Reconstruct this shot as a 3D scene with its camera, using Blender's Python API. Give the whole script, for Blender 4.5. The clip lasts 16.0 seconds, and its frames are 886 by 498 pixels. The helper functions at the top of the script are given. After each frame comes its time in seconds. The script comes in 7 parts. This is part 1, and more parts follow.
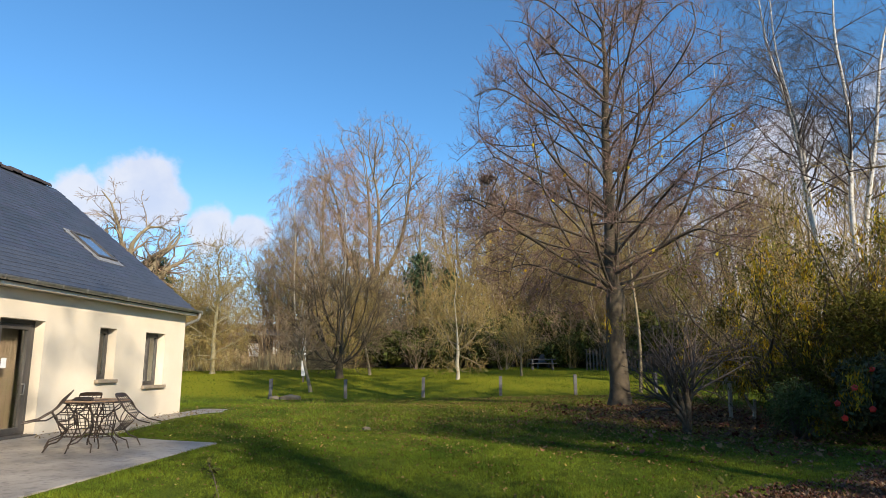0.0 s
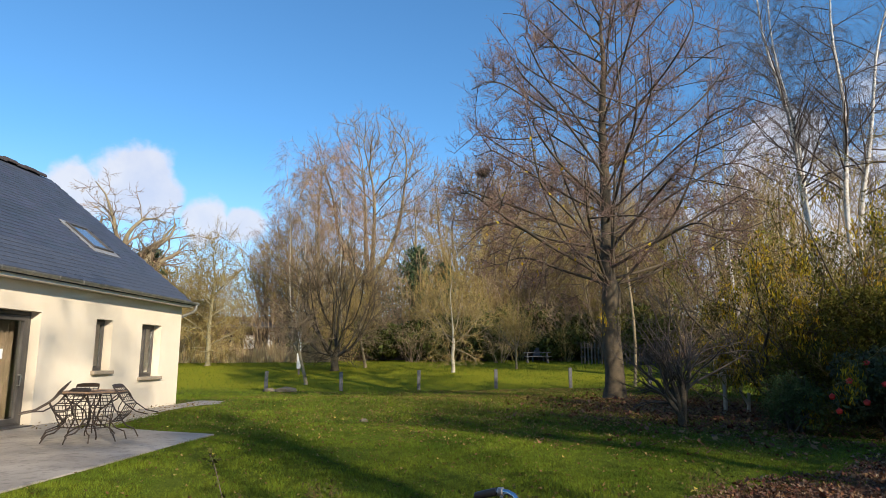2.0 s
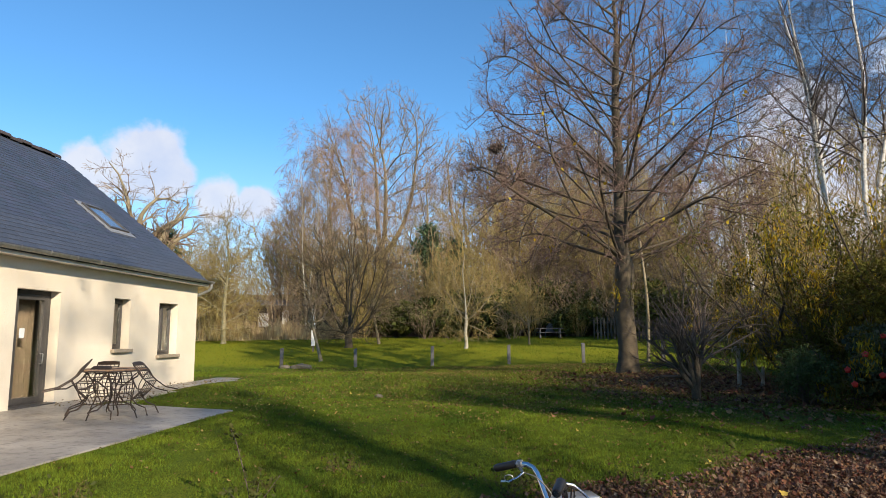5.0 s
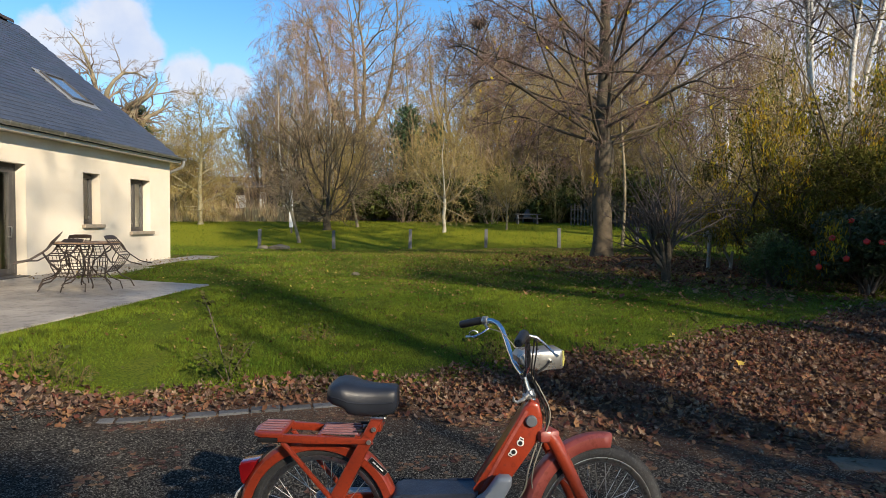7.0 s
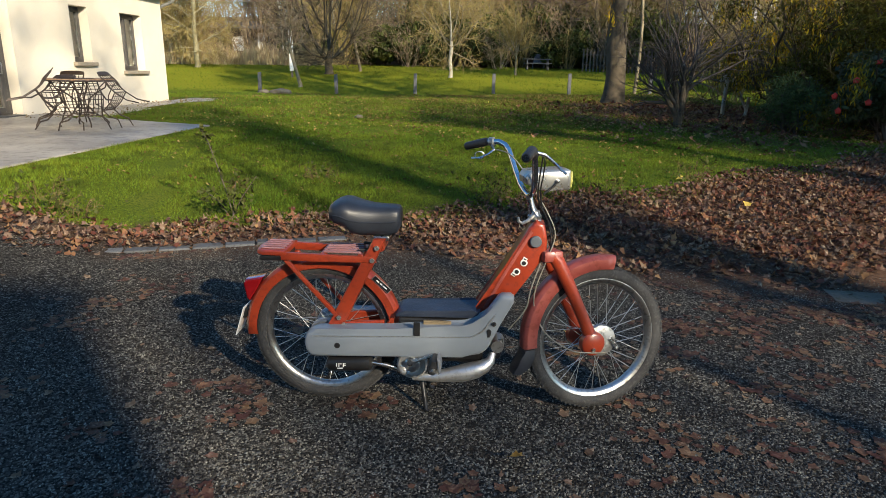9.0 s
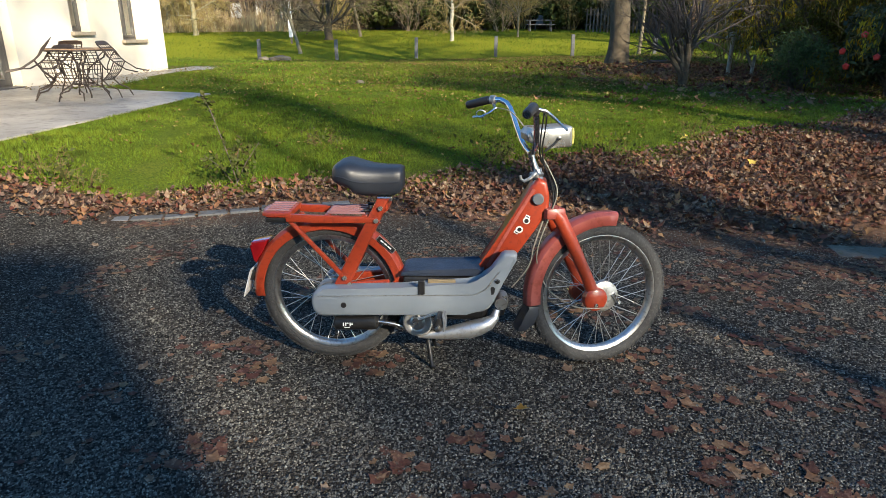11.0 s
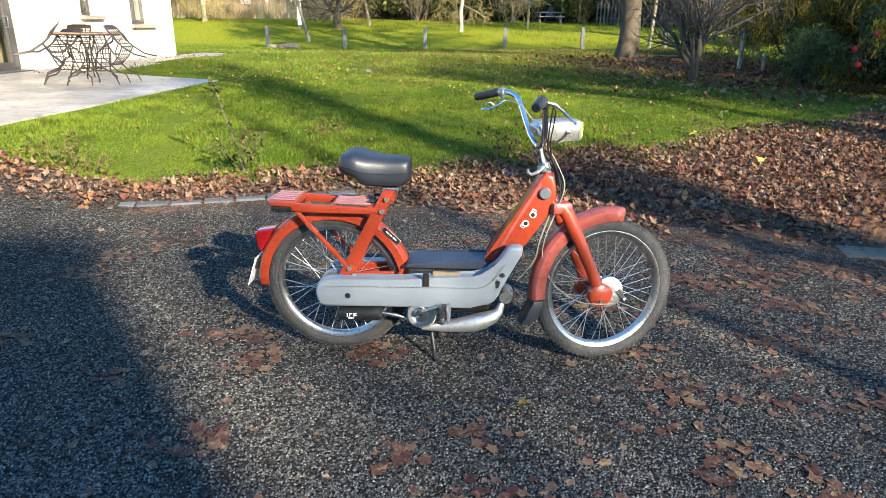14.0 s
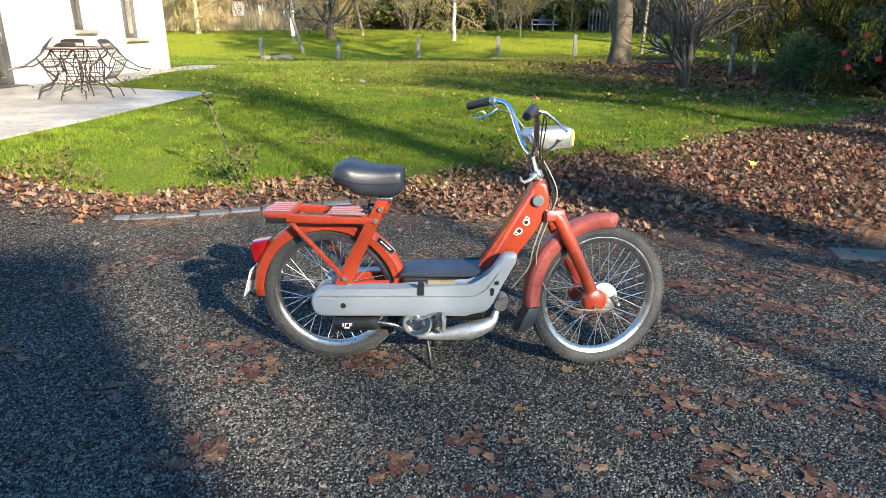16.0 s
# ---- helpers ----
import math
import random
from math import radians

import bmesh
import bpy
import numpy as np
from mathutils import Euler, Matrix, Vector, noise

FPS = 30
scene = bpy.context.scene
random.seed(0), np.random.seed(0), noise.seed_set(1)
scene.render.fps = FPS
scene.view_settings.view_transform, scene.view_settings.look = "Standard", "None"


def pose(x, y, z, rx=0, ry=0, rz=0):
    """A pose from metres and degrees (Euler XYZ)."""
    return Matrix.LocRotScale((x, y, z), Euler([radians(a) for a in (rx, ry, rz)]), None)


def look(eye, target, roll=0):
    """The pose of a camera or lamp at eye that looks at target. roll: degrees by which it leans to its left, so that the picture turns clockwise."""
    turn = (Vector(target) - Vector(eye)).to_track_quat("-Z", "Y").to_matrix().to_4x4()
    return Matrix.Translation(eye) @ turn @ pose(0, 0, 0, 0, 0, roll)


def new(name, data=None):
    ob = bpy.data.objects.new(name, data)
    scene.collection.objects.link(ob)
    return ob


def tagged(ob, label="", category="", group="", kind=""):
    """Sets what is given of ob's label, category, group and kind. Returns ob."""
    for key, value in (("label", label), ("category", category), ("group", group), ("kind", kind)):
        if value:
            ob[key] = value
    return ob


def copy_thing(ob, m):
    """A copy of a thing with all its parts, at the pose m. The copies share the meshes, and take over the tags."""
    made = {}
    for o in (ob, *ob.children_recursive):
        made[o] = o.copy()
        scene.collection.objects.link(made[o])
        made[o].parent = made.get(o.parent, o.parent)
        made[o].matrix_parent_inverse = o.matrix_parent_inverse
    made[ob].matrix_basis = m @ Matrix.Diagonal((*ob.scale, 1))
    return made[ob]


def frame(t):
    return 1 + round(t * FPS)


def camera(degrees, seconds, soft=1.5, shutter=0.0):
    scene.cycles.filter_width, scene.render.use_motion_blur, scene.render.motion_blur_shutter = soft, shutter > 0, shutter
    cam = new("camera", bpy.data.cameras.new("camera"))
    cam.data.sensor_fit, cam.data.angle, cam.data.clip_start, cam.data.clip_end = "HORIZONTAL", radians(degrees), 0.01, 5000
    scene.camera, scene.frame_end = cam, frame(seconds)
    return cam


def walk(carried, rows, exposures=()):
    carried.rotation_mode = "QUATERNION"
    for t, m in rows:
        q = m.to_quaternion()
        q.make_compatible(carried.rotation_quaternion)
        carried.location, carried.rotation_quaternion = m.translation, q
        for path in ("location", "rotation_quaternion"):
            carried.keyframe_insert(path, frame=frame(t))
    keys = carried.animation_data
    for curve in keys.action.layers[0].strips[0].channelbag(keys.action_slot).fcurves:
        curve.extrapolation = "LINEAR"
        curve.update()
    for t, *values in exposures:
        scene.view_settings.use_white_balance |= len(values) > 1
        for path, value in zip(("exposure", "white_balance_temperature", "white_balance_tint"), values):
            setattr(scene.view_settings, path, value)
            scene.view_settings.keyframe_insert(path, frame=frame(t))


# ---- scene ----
cam = camera(69.0, 16.0, soft=0.8)
PATH = [
    (0, look((0.022, -0.048, 1.586), (-0.107, 1.916, 1.939), -0.1)),
    (0.5, look((-0.03, -0.034, 1.576), (-0.149, 1.935, 1.906), 0.3)),
    (1, look((-0.038, -0.039, 1.576), (-0.159, 1.934, 1.884), 0.3)),
    (1.5, look((-0.024, -0.004, 1.574), (-0.136, 1.966, 1.899), 0.4)),
    (2, look((-0.03, -0.059, 1.57), (-0.144, 1.91, 1.903), 0.1)),
    (2.5, look((-0.031, -0.048, 1.569), (-0.152, 1.922, 1.89), 0.1)),
    (3, look((-0.035, -0.071, 1.575), (-0.172, 1.897, 1.9), -0.3)),
    (3.5, look((-0.036, -0.055, 1.573), (-0.189, 1.917, 1.873), -0.6)),
    (5.8, look((-0.062, -0.083, 1.555), (-0.202, 1.901, 1.76), 0.4)),
    (6, look((-0.051, -0.079, 1.536), (-0.189, 1.908, 1.71), 0.8)),
    (6.5, look((-0.023, 0.01, 1.492), (-0.137, 2.005, 1.571), 0.4)),
    (7, look((-0.014, 0.042, 1.446), (-0.102, 2.038, 1.357), 0.6)),
    (7.5, look((-0.018, 0.072, 1.401), (-0.11, 2.061, 1.213), 0.7)),
    (8, look((-0.019, 0.11, 1.364), (-0.106, 2.078, 1.014), 0.8)),
    (8.5, look((-0.012, 0.102, 1.33), (-0.099, 2.055, 0.909), 1.3)),
    (9, look((-0.012, 0.116, 1.315), (-0.106, 2.039, 0.771), 1.1)),
    (11.5, look((-0.004, 0.082, 1.292), (-0.11, 1.971, 0.645), -0.1)),
    (12, look((-0.008, 0.094, 1.291), (-0.118, 1.98, 0.636), 0.3)),
    (12.5, look((-0.01, 0.097, 1.293), (-0.124, 1.98, 0.629), 0.9)),
    (13, look((-0.006, 0.099, 1.292), (-0.128, 1.978, 0.616), 0.6)),
    (13.5, look((-0.009, 0.1, 1.293), (-0.133, 1.976, 0.611), 0.7)),
    (14, look((-0.008, 0.095, 1.295), (-0.128, 1.977, 0.627), 1.0)),
    (14.5, look((-0.008, 0.102, 1.296), (-0.134, 1.981, 0.622), 0.7)),
    (15, look((-0.006, 0.096, 1.3), (-0.132, 1.982, 0.645), 0.5)),
    (15.5, look((-0.001, 0.104, 1.298), (-0.108, 1.992, 0.647), 0.1)),
    (16, look((0.001, 0.085, 1.301), (-0.109, 1.975, 0.657), 0.2)),
]
EXPOSURES = [(0.0, 0.78, 6520, 14), (6.5, 0.78, 6520, 14), (7.5, 0.85, 6500, 12), (8.0, 0.95, 6480, 11), (9.0, 1.1, 6450, 10), (11.5, 1.55, 6250, 10), (12.0, 1.65, 6200, 10), (13.0, 2.0, 6200, 10), (14.0, 2.25, 6200, 10), (16.0, 2.25, 6200, 10)]
walk(cam, PATH, EXPOSURES)

# ---------------------------------------------------------------- light
SUN_TO = Vector((0.65, -0.76, 0.0)).normalized()
SUN_EL = radians(25)
sun_data = bpy.data.lights.new("sun", "SUN")
sun_data.energy, sun_data.angle, sun_data.color = 4.8, radians(0.8), (1.0, 0.865, 0.65)
sun_dir = SUN_TO * math.cos(SUN_EL) + Vector((0, 0, math.sin(SUN_EL)))
sun = new("sun", sun_data)
sun.matrix_world = look(sun_dir * 100, (0, 0, 0))


class Net:
    """A node tree that is written from left to right."""

    def __init__(self, tree):
        self.tree = tree
        tree.nodes.clear()

    def add(self, kind, ins=None):
        n = self.tree.nodes.new(kind)
        for key, value in (ins or {}).items():
            self.give(n, key, value)
        return n

    def give(self, n, key, value):
        if isinstance(value, bpy.types.NodeSocket):
            self.tree.links.new(value, n.inputs[key])
        else:
            n.inputs[key].default_value = value

    def math(self, op, a, b=0.0, clamp=False):
        n = self.add("ShaderNodeMath", {0: a, 1: b})
        n.operation, n.use_clamp = op, clamp
        return n.outputs[0]

    def noise(self, vec, scale, detail=4.0, rough=0.55):
        return self.add("ShaderNodeTexNoise", {"Vector": vec, "Scale": scale, "Detail": detail, "Roughness": rough}).outputs[0]

    def ramp(self, fac, stops):
        n = self.add("ShaderNodeValToRGB", {0: fac})
        els = n.color_ramp.elements
        while len(els) < len(stops):
            els.new(0.5)
        for e, (at, c) in zip(els, stops):
            e.position, e.color = at, (*c, 1.0) if len(c) == 3 else c
        return n.outputs[0]

    def mix(self, fac, a, b, how="MIX"):
        n = self.add("ShaderNodeMix")
        n.data_type, n.blend_type = "RGBA", how
        self.give(n, 0, fac)
        self.give(n, 6, a if isinstance(a, bpy.types.NodeSocket) else (*a, 1.0))
        self.give(n, 7, b if isinstance(b, bpy.types.NodeSocket) else (*b, 1.0))
        return n.outputs[2]

    def step(self, value, lo, hi):
        n = self.add("ShaderNodeMapRange", {0: value, 1: lo, 2: hi})
        n.interpolation_type = "SMOOTHSTEP"
        return n.outputs[0]


world = bpy.data.worlds.new("sky")
scene.world = world
world.use_nodes = True
w = Net(world.node_tree)
sky = w.add("ShaderNodeTexSky")
sky.sky_type, sky.sun_disc = "NISHITA", False
sky.sun_elevation, sky.sun_rotation = SUN_EL, math.atan2(SUN_TO.x, SUN_TO.y)
sky.air_density, sky.dust_density, sky.ozone_density = 1.0, 0.3, 2.0
ray_dir = w.add("ShaderNodeTexCoord").outputs["Generated"]
sep = w.add("ShaderNodeSeparateXYZ", {0: ray_dir})
puffs = w.noise(ray_dir, 12.0, 7.0, 0.55)
mask = None
CLOUDS = [((-0.535, 0.81, 0.215), 0.06), ((-0.487, 0.834, 0.235), 0.075), ((-0.45, 0.863, 0.225), 0.05), ((-0.395, 0.893, 0.20), 0.05), ((-0.35, 0.912, 0.195), 0.042), ((0.42, 0.87, 0.12), 0.22), ((0.41, 0.86, 0.26), 0.10), ((0.58, 0.75, 0.16), 0.26), ((0.75, 0.6, 0.2), 0.3), ((-0.9, 0.3, 0.25), 0.25)]
for centre, size in CLOUDS:
    d = w.add("ShaderNodeVectorMath", {0: ray_dir, 1: Vector(centre).normalized()})
    d.operation = "DISTANCE"
    bump = w.step(d.outputs["Value"], size * 1.35, 0.0)
    mask = bump if mask is None else w.math("MAXIMUM", mask, bump)
cover = w.math("ADD", mask, w.math("MULTIPLY", w.math("SUBTRACT", puffs, 0.5), 1.6))
cover = w.math("MULTIPLY", w.step(cover, 0.34, 0.66), w.step(mask, 0.0, 0.2))
haze = w.step(sep.outputs[2], 0.32, -0.02)
cloud_col = w.ramp(w.noise(ray_dir, 16.0, 5.0), [(0.3, (4.3, 4.7, 5.6)), (0.65, (5.5, 5.6, 5.8))])
tinted = w.mix(1.0, sky.outputs[0], (0.57, 1.04, 1.29), "MULTIPLY")
hazy = w.mix(w.math("MULTIPLY", haze, 0.5), tinted, (5.6, 6.3, 7.4))
full = w.mix(w.math("MULTIPLY", cover, 0.85), hazy, cloud_col)
w.add("ShaderNodeOutputWorld", {0: w.add("ShaderNodeBackground", {0: full, 1: 0.09}).outputs[0]})


# ---------------------------------------------------------------- materials
def mat(name, c1, c2, c3=None, scale=6.0, fine=70.0, rough=0.8, metal=0.0, bump=0.25, bscale=90.0, island=0.0, piece=0.0, coat=0.0, spec=0.5, thin=0.0, bdist=0.01):
    """Two-scale noise colour, fine relief and uneven gloss."""
    m = bpy.data.materials.new(name)
    m.use_nodes = True
    t = Net(m.node_tree)
    co = t.add("ShaderNodeTexCoord").outputs["Object"]
    col = t.ramp(t.noise(co, scale, 5.0), [(0.32, c1), (0.68, c2)])
    if c3:
        col = t.mix(t.math("MULTIPLY", t.step(t.noise(co, fine, 3.0), 0.5, 0.68), 0.75), col, c3)
    if island:
        rnd = t.add("ShaderNodeNewGeometry").outputs["Random Per Island"]
        hsv = t.add("ShaderNodeHueSaturation", {"Color": col})
        t.give(hsv, "Value", t.math("ADD", t.math("MULTIPLY", rnd, 2 * island), 1 - island))
        t.give(hsv, "Hue", t.math("ADD", t.math("MULTIPLY", rnd, 0.05), 0.475))
        col = hsv.outputs[0]
    if piece:
        rnd = t.add("ShaderNodeObjectInfo").outputs["Random"]
        hsv = t.add("ShaderNodeHueSaturation", {"Color": col})
        t.give(hsv, "Value", t.math("ADD", t.math("MULTIPLY", rnd, 2 * piece), 1 - piece))
        col = hsv.outputs[0]
    b = t.add("ShaderNodeBsdfPrincipled", {"Base Color": col, "Metallic": metal, "Specular IOR Level": spec, "Coat Weight": coat, "Coat Roughness": 0.15})
    rn = t.noise(co, scale * 2.3, 4.0)
    t.give(b, "Roughness", t.math("ADD", t.math("MULTIPLY", t.math("SUBTRACT", rn, 0.5), 0.25), rough, True))
    if bump:
        bn = t.add("ShaderNodeBump", {"Strength": bump, "Distance": bdist, "Height": t.noise(co, bscale, 4.0)})
        t.give(b, "Normal", bn.outputs[0])
    out = b.outputs[0]
    if thin:
        tr = t.add("ShaderNodeBsdfTranslucent", {"Color": col})
        out = t.add("ShaderNodeMixShader", {0: thin, 1: out, 2: tr.outputs[0]}).outputs[0]
    t.add("ShaderNodeOutputMaterial", {0: out})
    return m


def glass_mat(name, tint=(0.9, 0.95, 0.95), rough=0.02):
    m = bpy.data.materials.new(name)
    m.use_nodes = True
    t = Net(m.node_tree)
    b = t.add("ShaderNodeBsdfPrincipled", {"Base Color": (*tint, 1), "Roughness": rough, "Transmission Weight": 1.0, "IOR": 1.45})
    t.add("ShaderNodeOutputMaterial", {0: b.outputs[0]})
    return m


RENDER_WALL = mat("cream_render", (0.64, 0.57, 0.455), (0.71, 0.64, 0.52), (0.58, 0.515, 0.41), 1.2, 220, 0.92, bump=0.5, bscale=260)
SLATE = mat("slate", (0.035, 0.042, 0.058), (0.06, 0.068, 0.088), (0.085, 0.09, 0.10), 3, 40, 0.5, bump=0.2, bscale=60, piece=0.12)
SLATE_STUFF = mat("slate_field", (0.040, 0.047, 0.064), (0.052, 0.060, 0.080), None, 1.2, 6, 0.5, bump=0.05, bscale=30, island=0.13)
RIDGE_CLAY = mat("ridge_tile", (0.035, 0.031, 0.034), (0.066, 0.052, 0.052), None, 5, 60, 0.75, piece=0.25)
ZINC = mat("zinc", (0.22, 0.225, 0.22), (0.36, 0.36, 0.34), (0.16, 0.15, 0.13), 5, 40, 0.45, 0.7, 0.1)
FASCIA = mat("fascia", (0.68, 0.62, 0.52), (0.78, 0.72, 0.62), None, 3, 40, 0.5, bump=0.08)
ANTHRACITE = mat("dark_aluminium", (0.055, 0.052, 0.05), (0.08, 0.074, 0.07), None, 8, 60, 0.42, 0.15, 0.05)
PVC = mat("white_pvc", (0.62, 0.66, 0.68), (0.74, 0.77, 0.78), None, 4, 60, 0.4, bump=0.04)
SILL = mat("sill_stone", (0.28, 0.23, 0.165), (0.37, 0.31, 0.23), (0.18, 0.15, 0.11), 9, 90, 0.85, bump=0.3)
CURTAIN = mat("beige_curtain", (0.095, 0.066, 0.04), (0.13, 0.092, 0.056), None, 3, 60, 0.9, bump=0.1)
DARK_ROOM = mat("interior_dark", (0.09, 0.075, 0.06), (0.14, 0.115, 0.09), None, 2, 30, 0.9, bump=0.05)
PANE = glass_mat("window_glass")
CONCRETE = mat("patio_concrete", (0.17, 0.152, 0.13), (0.34, 0.31, 0.27), (0.11, 0.098, 0.085), 0.9, 9, 0.45, bump=0.2, bscale=120)
EDGING = mat("edging_stone", (0.0558, 0.0583, 0.0632), (0.105, 0.107, 0.11), (0.0372, 0.0347, 0.031), 7, 60, 0.8, bump=0.5, piece=0.3)
POST_WOOD = mat("weathered_post", (0.085, 0.082, 0.085), (0.15, 0.148, 0.15), (0.055, 0.05, 0.048), 8, 50, 0.85, bump=0.5, bscale=40)
ROCK = mat("rock", (0.075, 0.062, 0.046), (0.14, 0.12, 0.09), (0.05, 0.055, 0.028), 3, 20, 0.9, bump=0.6, bscale=25)
BARK = mat("lime_bark", (0.032, 0.024, 0.016), (0.098, 0.075, 0.048), (0.075, 0.07, 0.034), 4, 30, 0.9, bump=0.9, bscale=22, bdist=0.03)
TWIG_PURPLE = mat("lime_twig", (0.105, 0.07, 0.058), (0.225, 0.152, 0.126), None, 2, 30, 0.75, bump=0, island=0.3, spec=0.03)
BARK_GREY = mat("grey_bark", (0.15, 0.122, 0.082), (0.29, 0.24, 0.165), (0.1, 0.11, 0.05), 3, 25, 0.9, bump=0.7, bscale=20, bdist=0.03, spec=0.03)
OLIVE_BARK = mat("olive_bark", (0.19, 0.165, 0.095), (0.32, 0.285, 0.175), (0.14, 0.14, 0.06), 3, 25, 0.9, bump=0.5, bscale=20, bdist=0.03)
TWIG_GREY = mat("grey_twig", (0.165, 0.12, 0.08), (0.31, 0.235, 0.16), None, 1.5, 30, 0.8, bump=0, island=0.3, spec=0.03)
TWIG_PINK = mat("pinkish_twig", (0.20, 0.125, 0.084), (0.35, 0.235, 0.165), None, 1.5, 30, 0.8, bump=0, island=0.3, spec=0.03)
TWIG_OLIVE = mat("olive_twig", (0.19, 0.142, 0.058), (0.34, 0.26, 0.108), None, 1.5, 30, 0.8, bump=0, island=0.3, spec=0.03)
TWIG_WILLOW = mat("willow_twig", (0.085, 0.065, 0.032), (0.19, 0.145, 0.068), None, 1.5, 30, 0.8, bump=0, island=0.4, spec=0.03)
TWIG_BROWN = mat("brown_twig", (0.085, 0.066, 0.042), (0.165, 0.13, 0.082), None, 1.5, 30, 0.8, bump=0, island=0.3, spec=0.03)
TWIG_DARK = mat("dark_twig", (0.05, 0.038, 0.03), (0.11, 0.085, 0.068), None, 2, 30, 0.8, bump=0, island=0.3)
BIRCH = mat("birch_bark", (0.48, 0.46, 0.42), (0.60, 0.58, 0.54), (0.07, 0.06, 0.055), 2.2, 9, 0.75, bump=0.4, bscale=30)
PALE_BARK = mat("pale_bark", (0.26, 0.235, 0.185), (0.39, 0.36, 0.295), (0.15, 0.15, 0.10), 3, 14, 0.85, bump=0.4, bscale=30)
LEAF_DARK = mat("camellia_leaf", (0.028, 0.034, 0.016), (0.075, 0.092, 0.034), None, 2, 20, 0.5, bump=0, island=0.4, thin=0.12, spec=0.25)
LEAF_LAUREL = mat("laurel_leaf", (0.036, 0.048, 0.015), (0.115, 0.12, 0.034), None, 1, 20, 0.45, bump=0, island=0.4, thin=0.15, spec=0.03)
LEAF_NARROW = mat("narrow_green_leaf", (0.05, 0.075, 0.028), (0.12, 0.15, 0.05), None, 2, 20, 0.5, bump=0, island=0.4, thin=0.2, spec=0.1)
LEAF_GOLD = mat("golden_leaf", (0.30, 0.20, 0.015), (0.46, 0.33, 0.03), None, 2, 20, 0.6, bump=0, island=0.35, thin=0.4, spec=0.03)
LEAF_OLIVE = mat("olive_leaf", (0.05, 0.053, 0.014), (0.16, 0.143, 0.028), None, 2, 20, 0.6, bump=0, island=0.35, thin=0.35, spec=0.03)
LEAF_FIR = mat("fir_needles", (0.025, 0.05, 0.02), (0.06, 0.1, 0.035), None, 2, 20, 0.6, bump=0, island=0.3, thin=0.1)
LEAF_BROWN = mat("fallen_leaf", (0.086, 0.0533, 0.0387), (0.176, 0.112, 0.0808), (0.292, 0.211, 0.159), 3, 40, 0.6, bump=0.2, island=0.45, thin=0.2, spec=0.03)
LEAF_RUST = mat("fallen_leaf_wet", (0.10, 0.046, 0.029), (0.23, 0.112, 0.064), None, 3, 40, 0.5, bump=0.2, island=0.4, thin=0.15, spec=0.03)
LEAF_MAT = mat("matted_leaf", (0.055, 0.030, 0.021), (0.14, 0.072, 0.045), (0.20, 0.12, 0.08), 5, 60, 0.7, bump=0.3, island=0.45, spec=0.1)
LEAF_YELLOW = mat("fallen_leaf_yellow", (0.42, 0.27, 0.04), (0.55, 0.40, 0.10), None, 3, 40, 0.6, bump=0.2, island=0.3, thin=0.25)
PETAL_RED = mat("red_petal", (0.5, 0.012, 0.018), (0.68, 0.03, 0.03), None, 4, 40, 0.5, bump=0, island=0.25, thin=0.25)
LEAF_TAN = mat("tan_leaf", (0.15, 0.095, 0.035), (0.27, 0.185, 0.075), (0.09, 0.055, 0.025), 3, 40, 0.7, bump=0.2, island=0.45, thin=0.2, spec=0.03)
BLADE = mat("grass_blade", (0.066, 0.110, 0.013), (0.19, 0.232, 0.024), (0.040, 0.052, 0.012), 0.8, 3.4, 0.6, bump=0, island=0.6, thin=0.35, spec=0.03)
REED = mat("dry_reed", (0.34, 0.255, 0.14), (0.5, 0.40, 0.24), None, 1, 20, 0.8, bump=0, island=0.3, thin=0.2, spec=0.03)


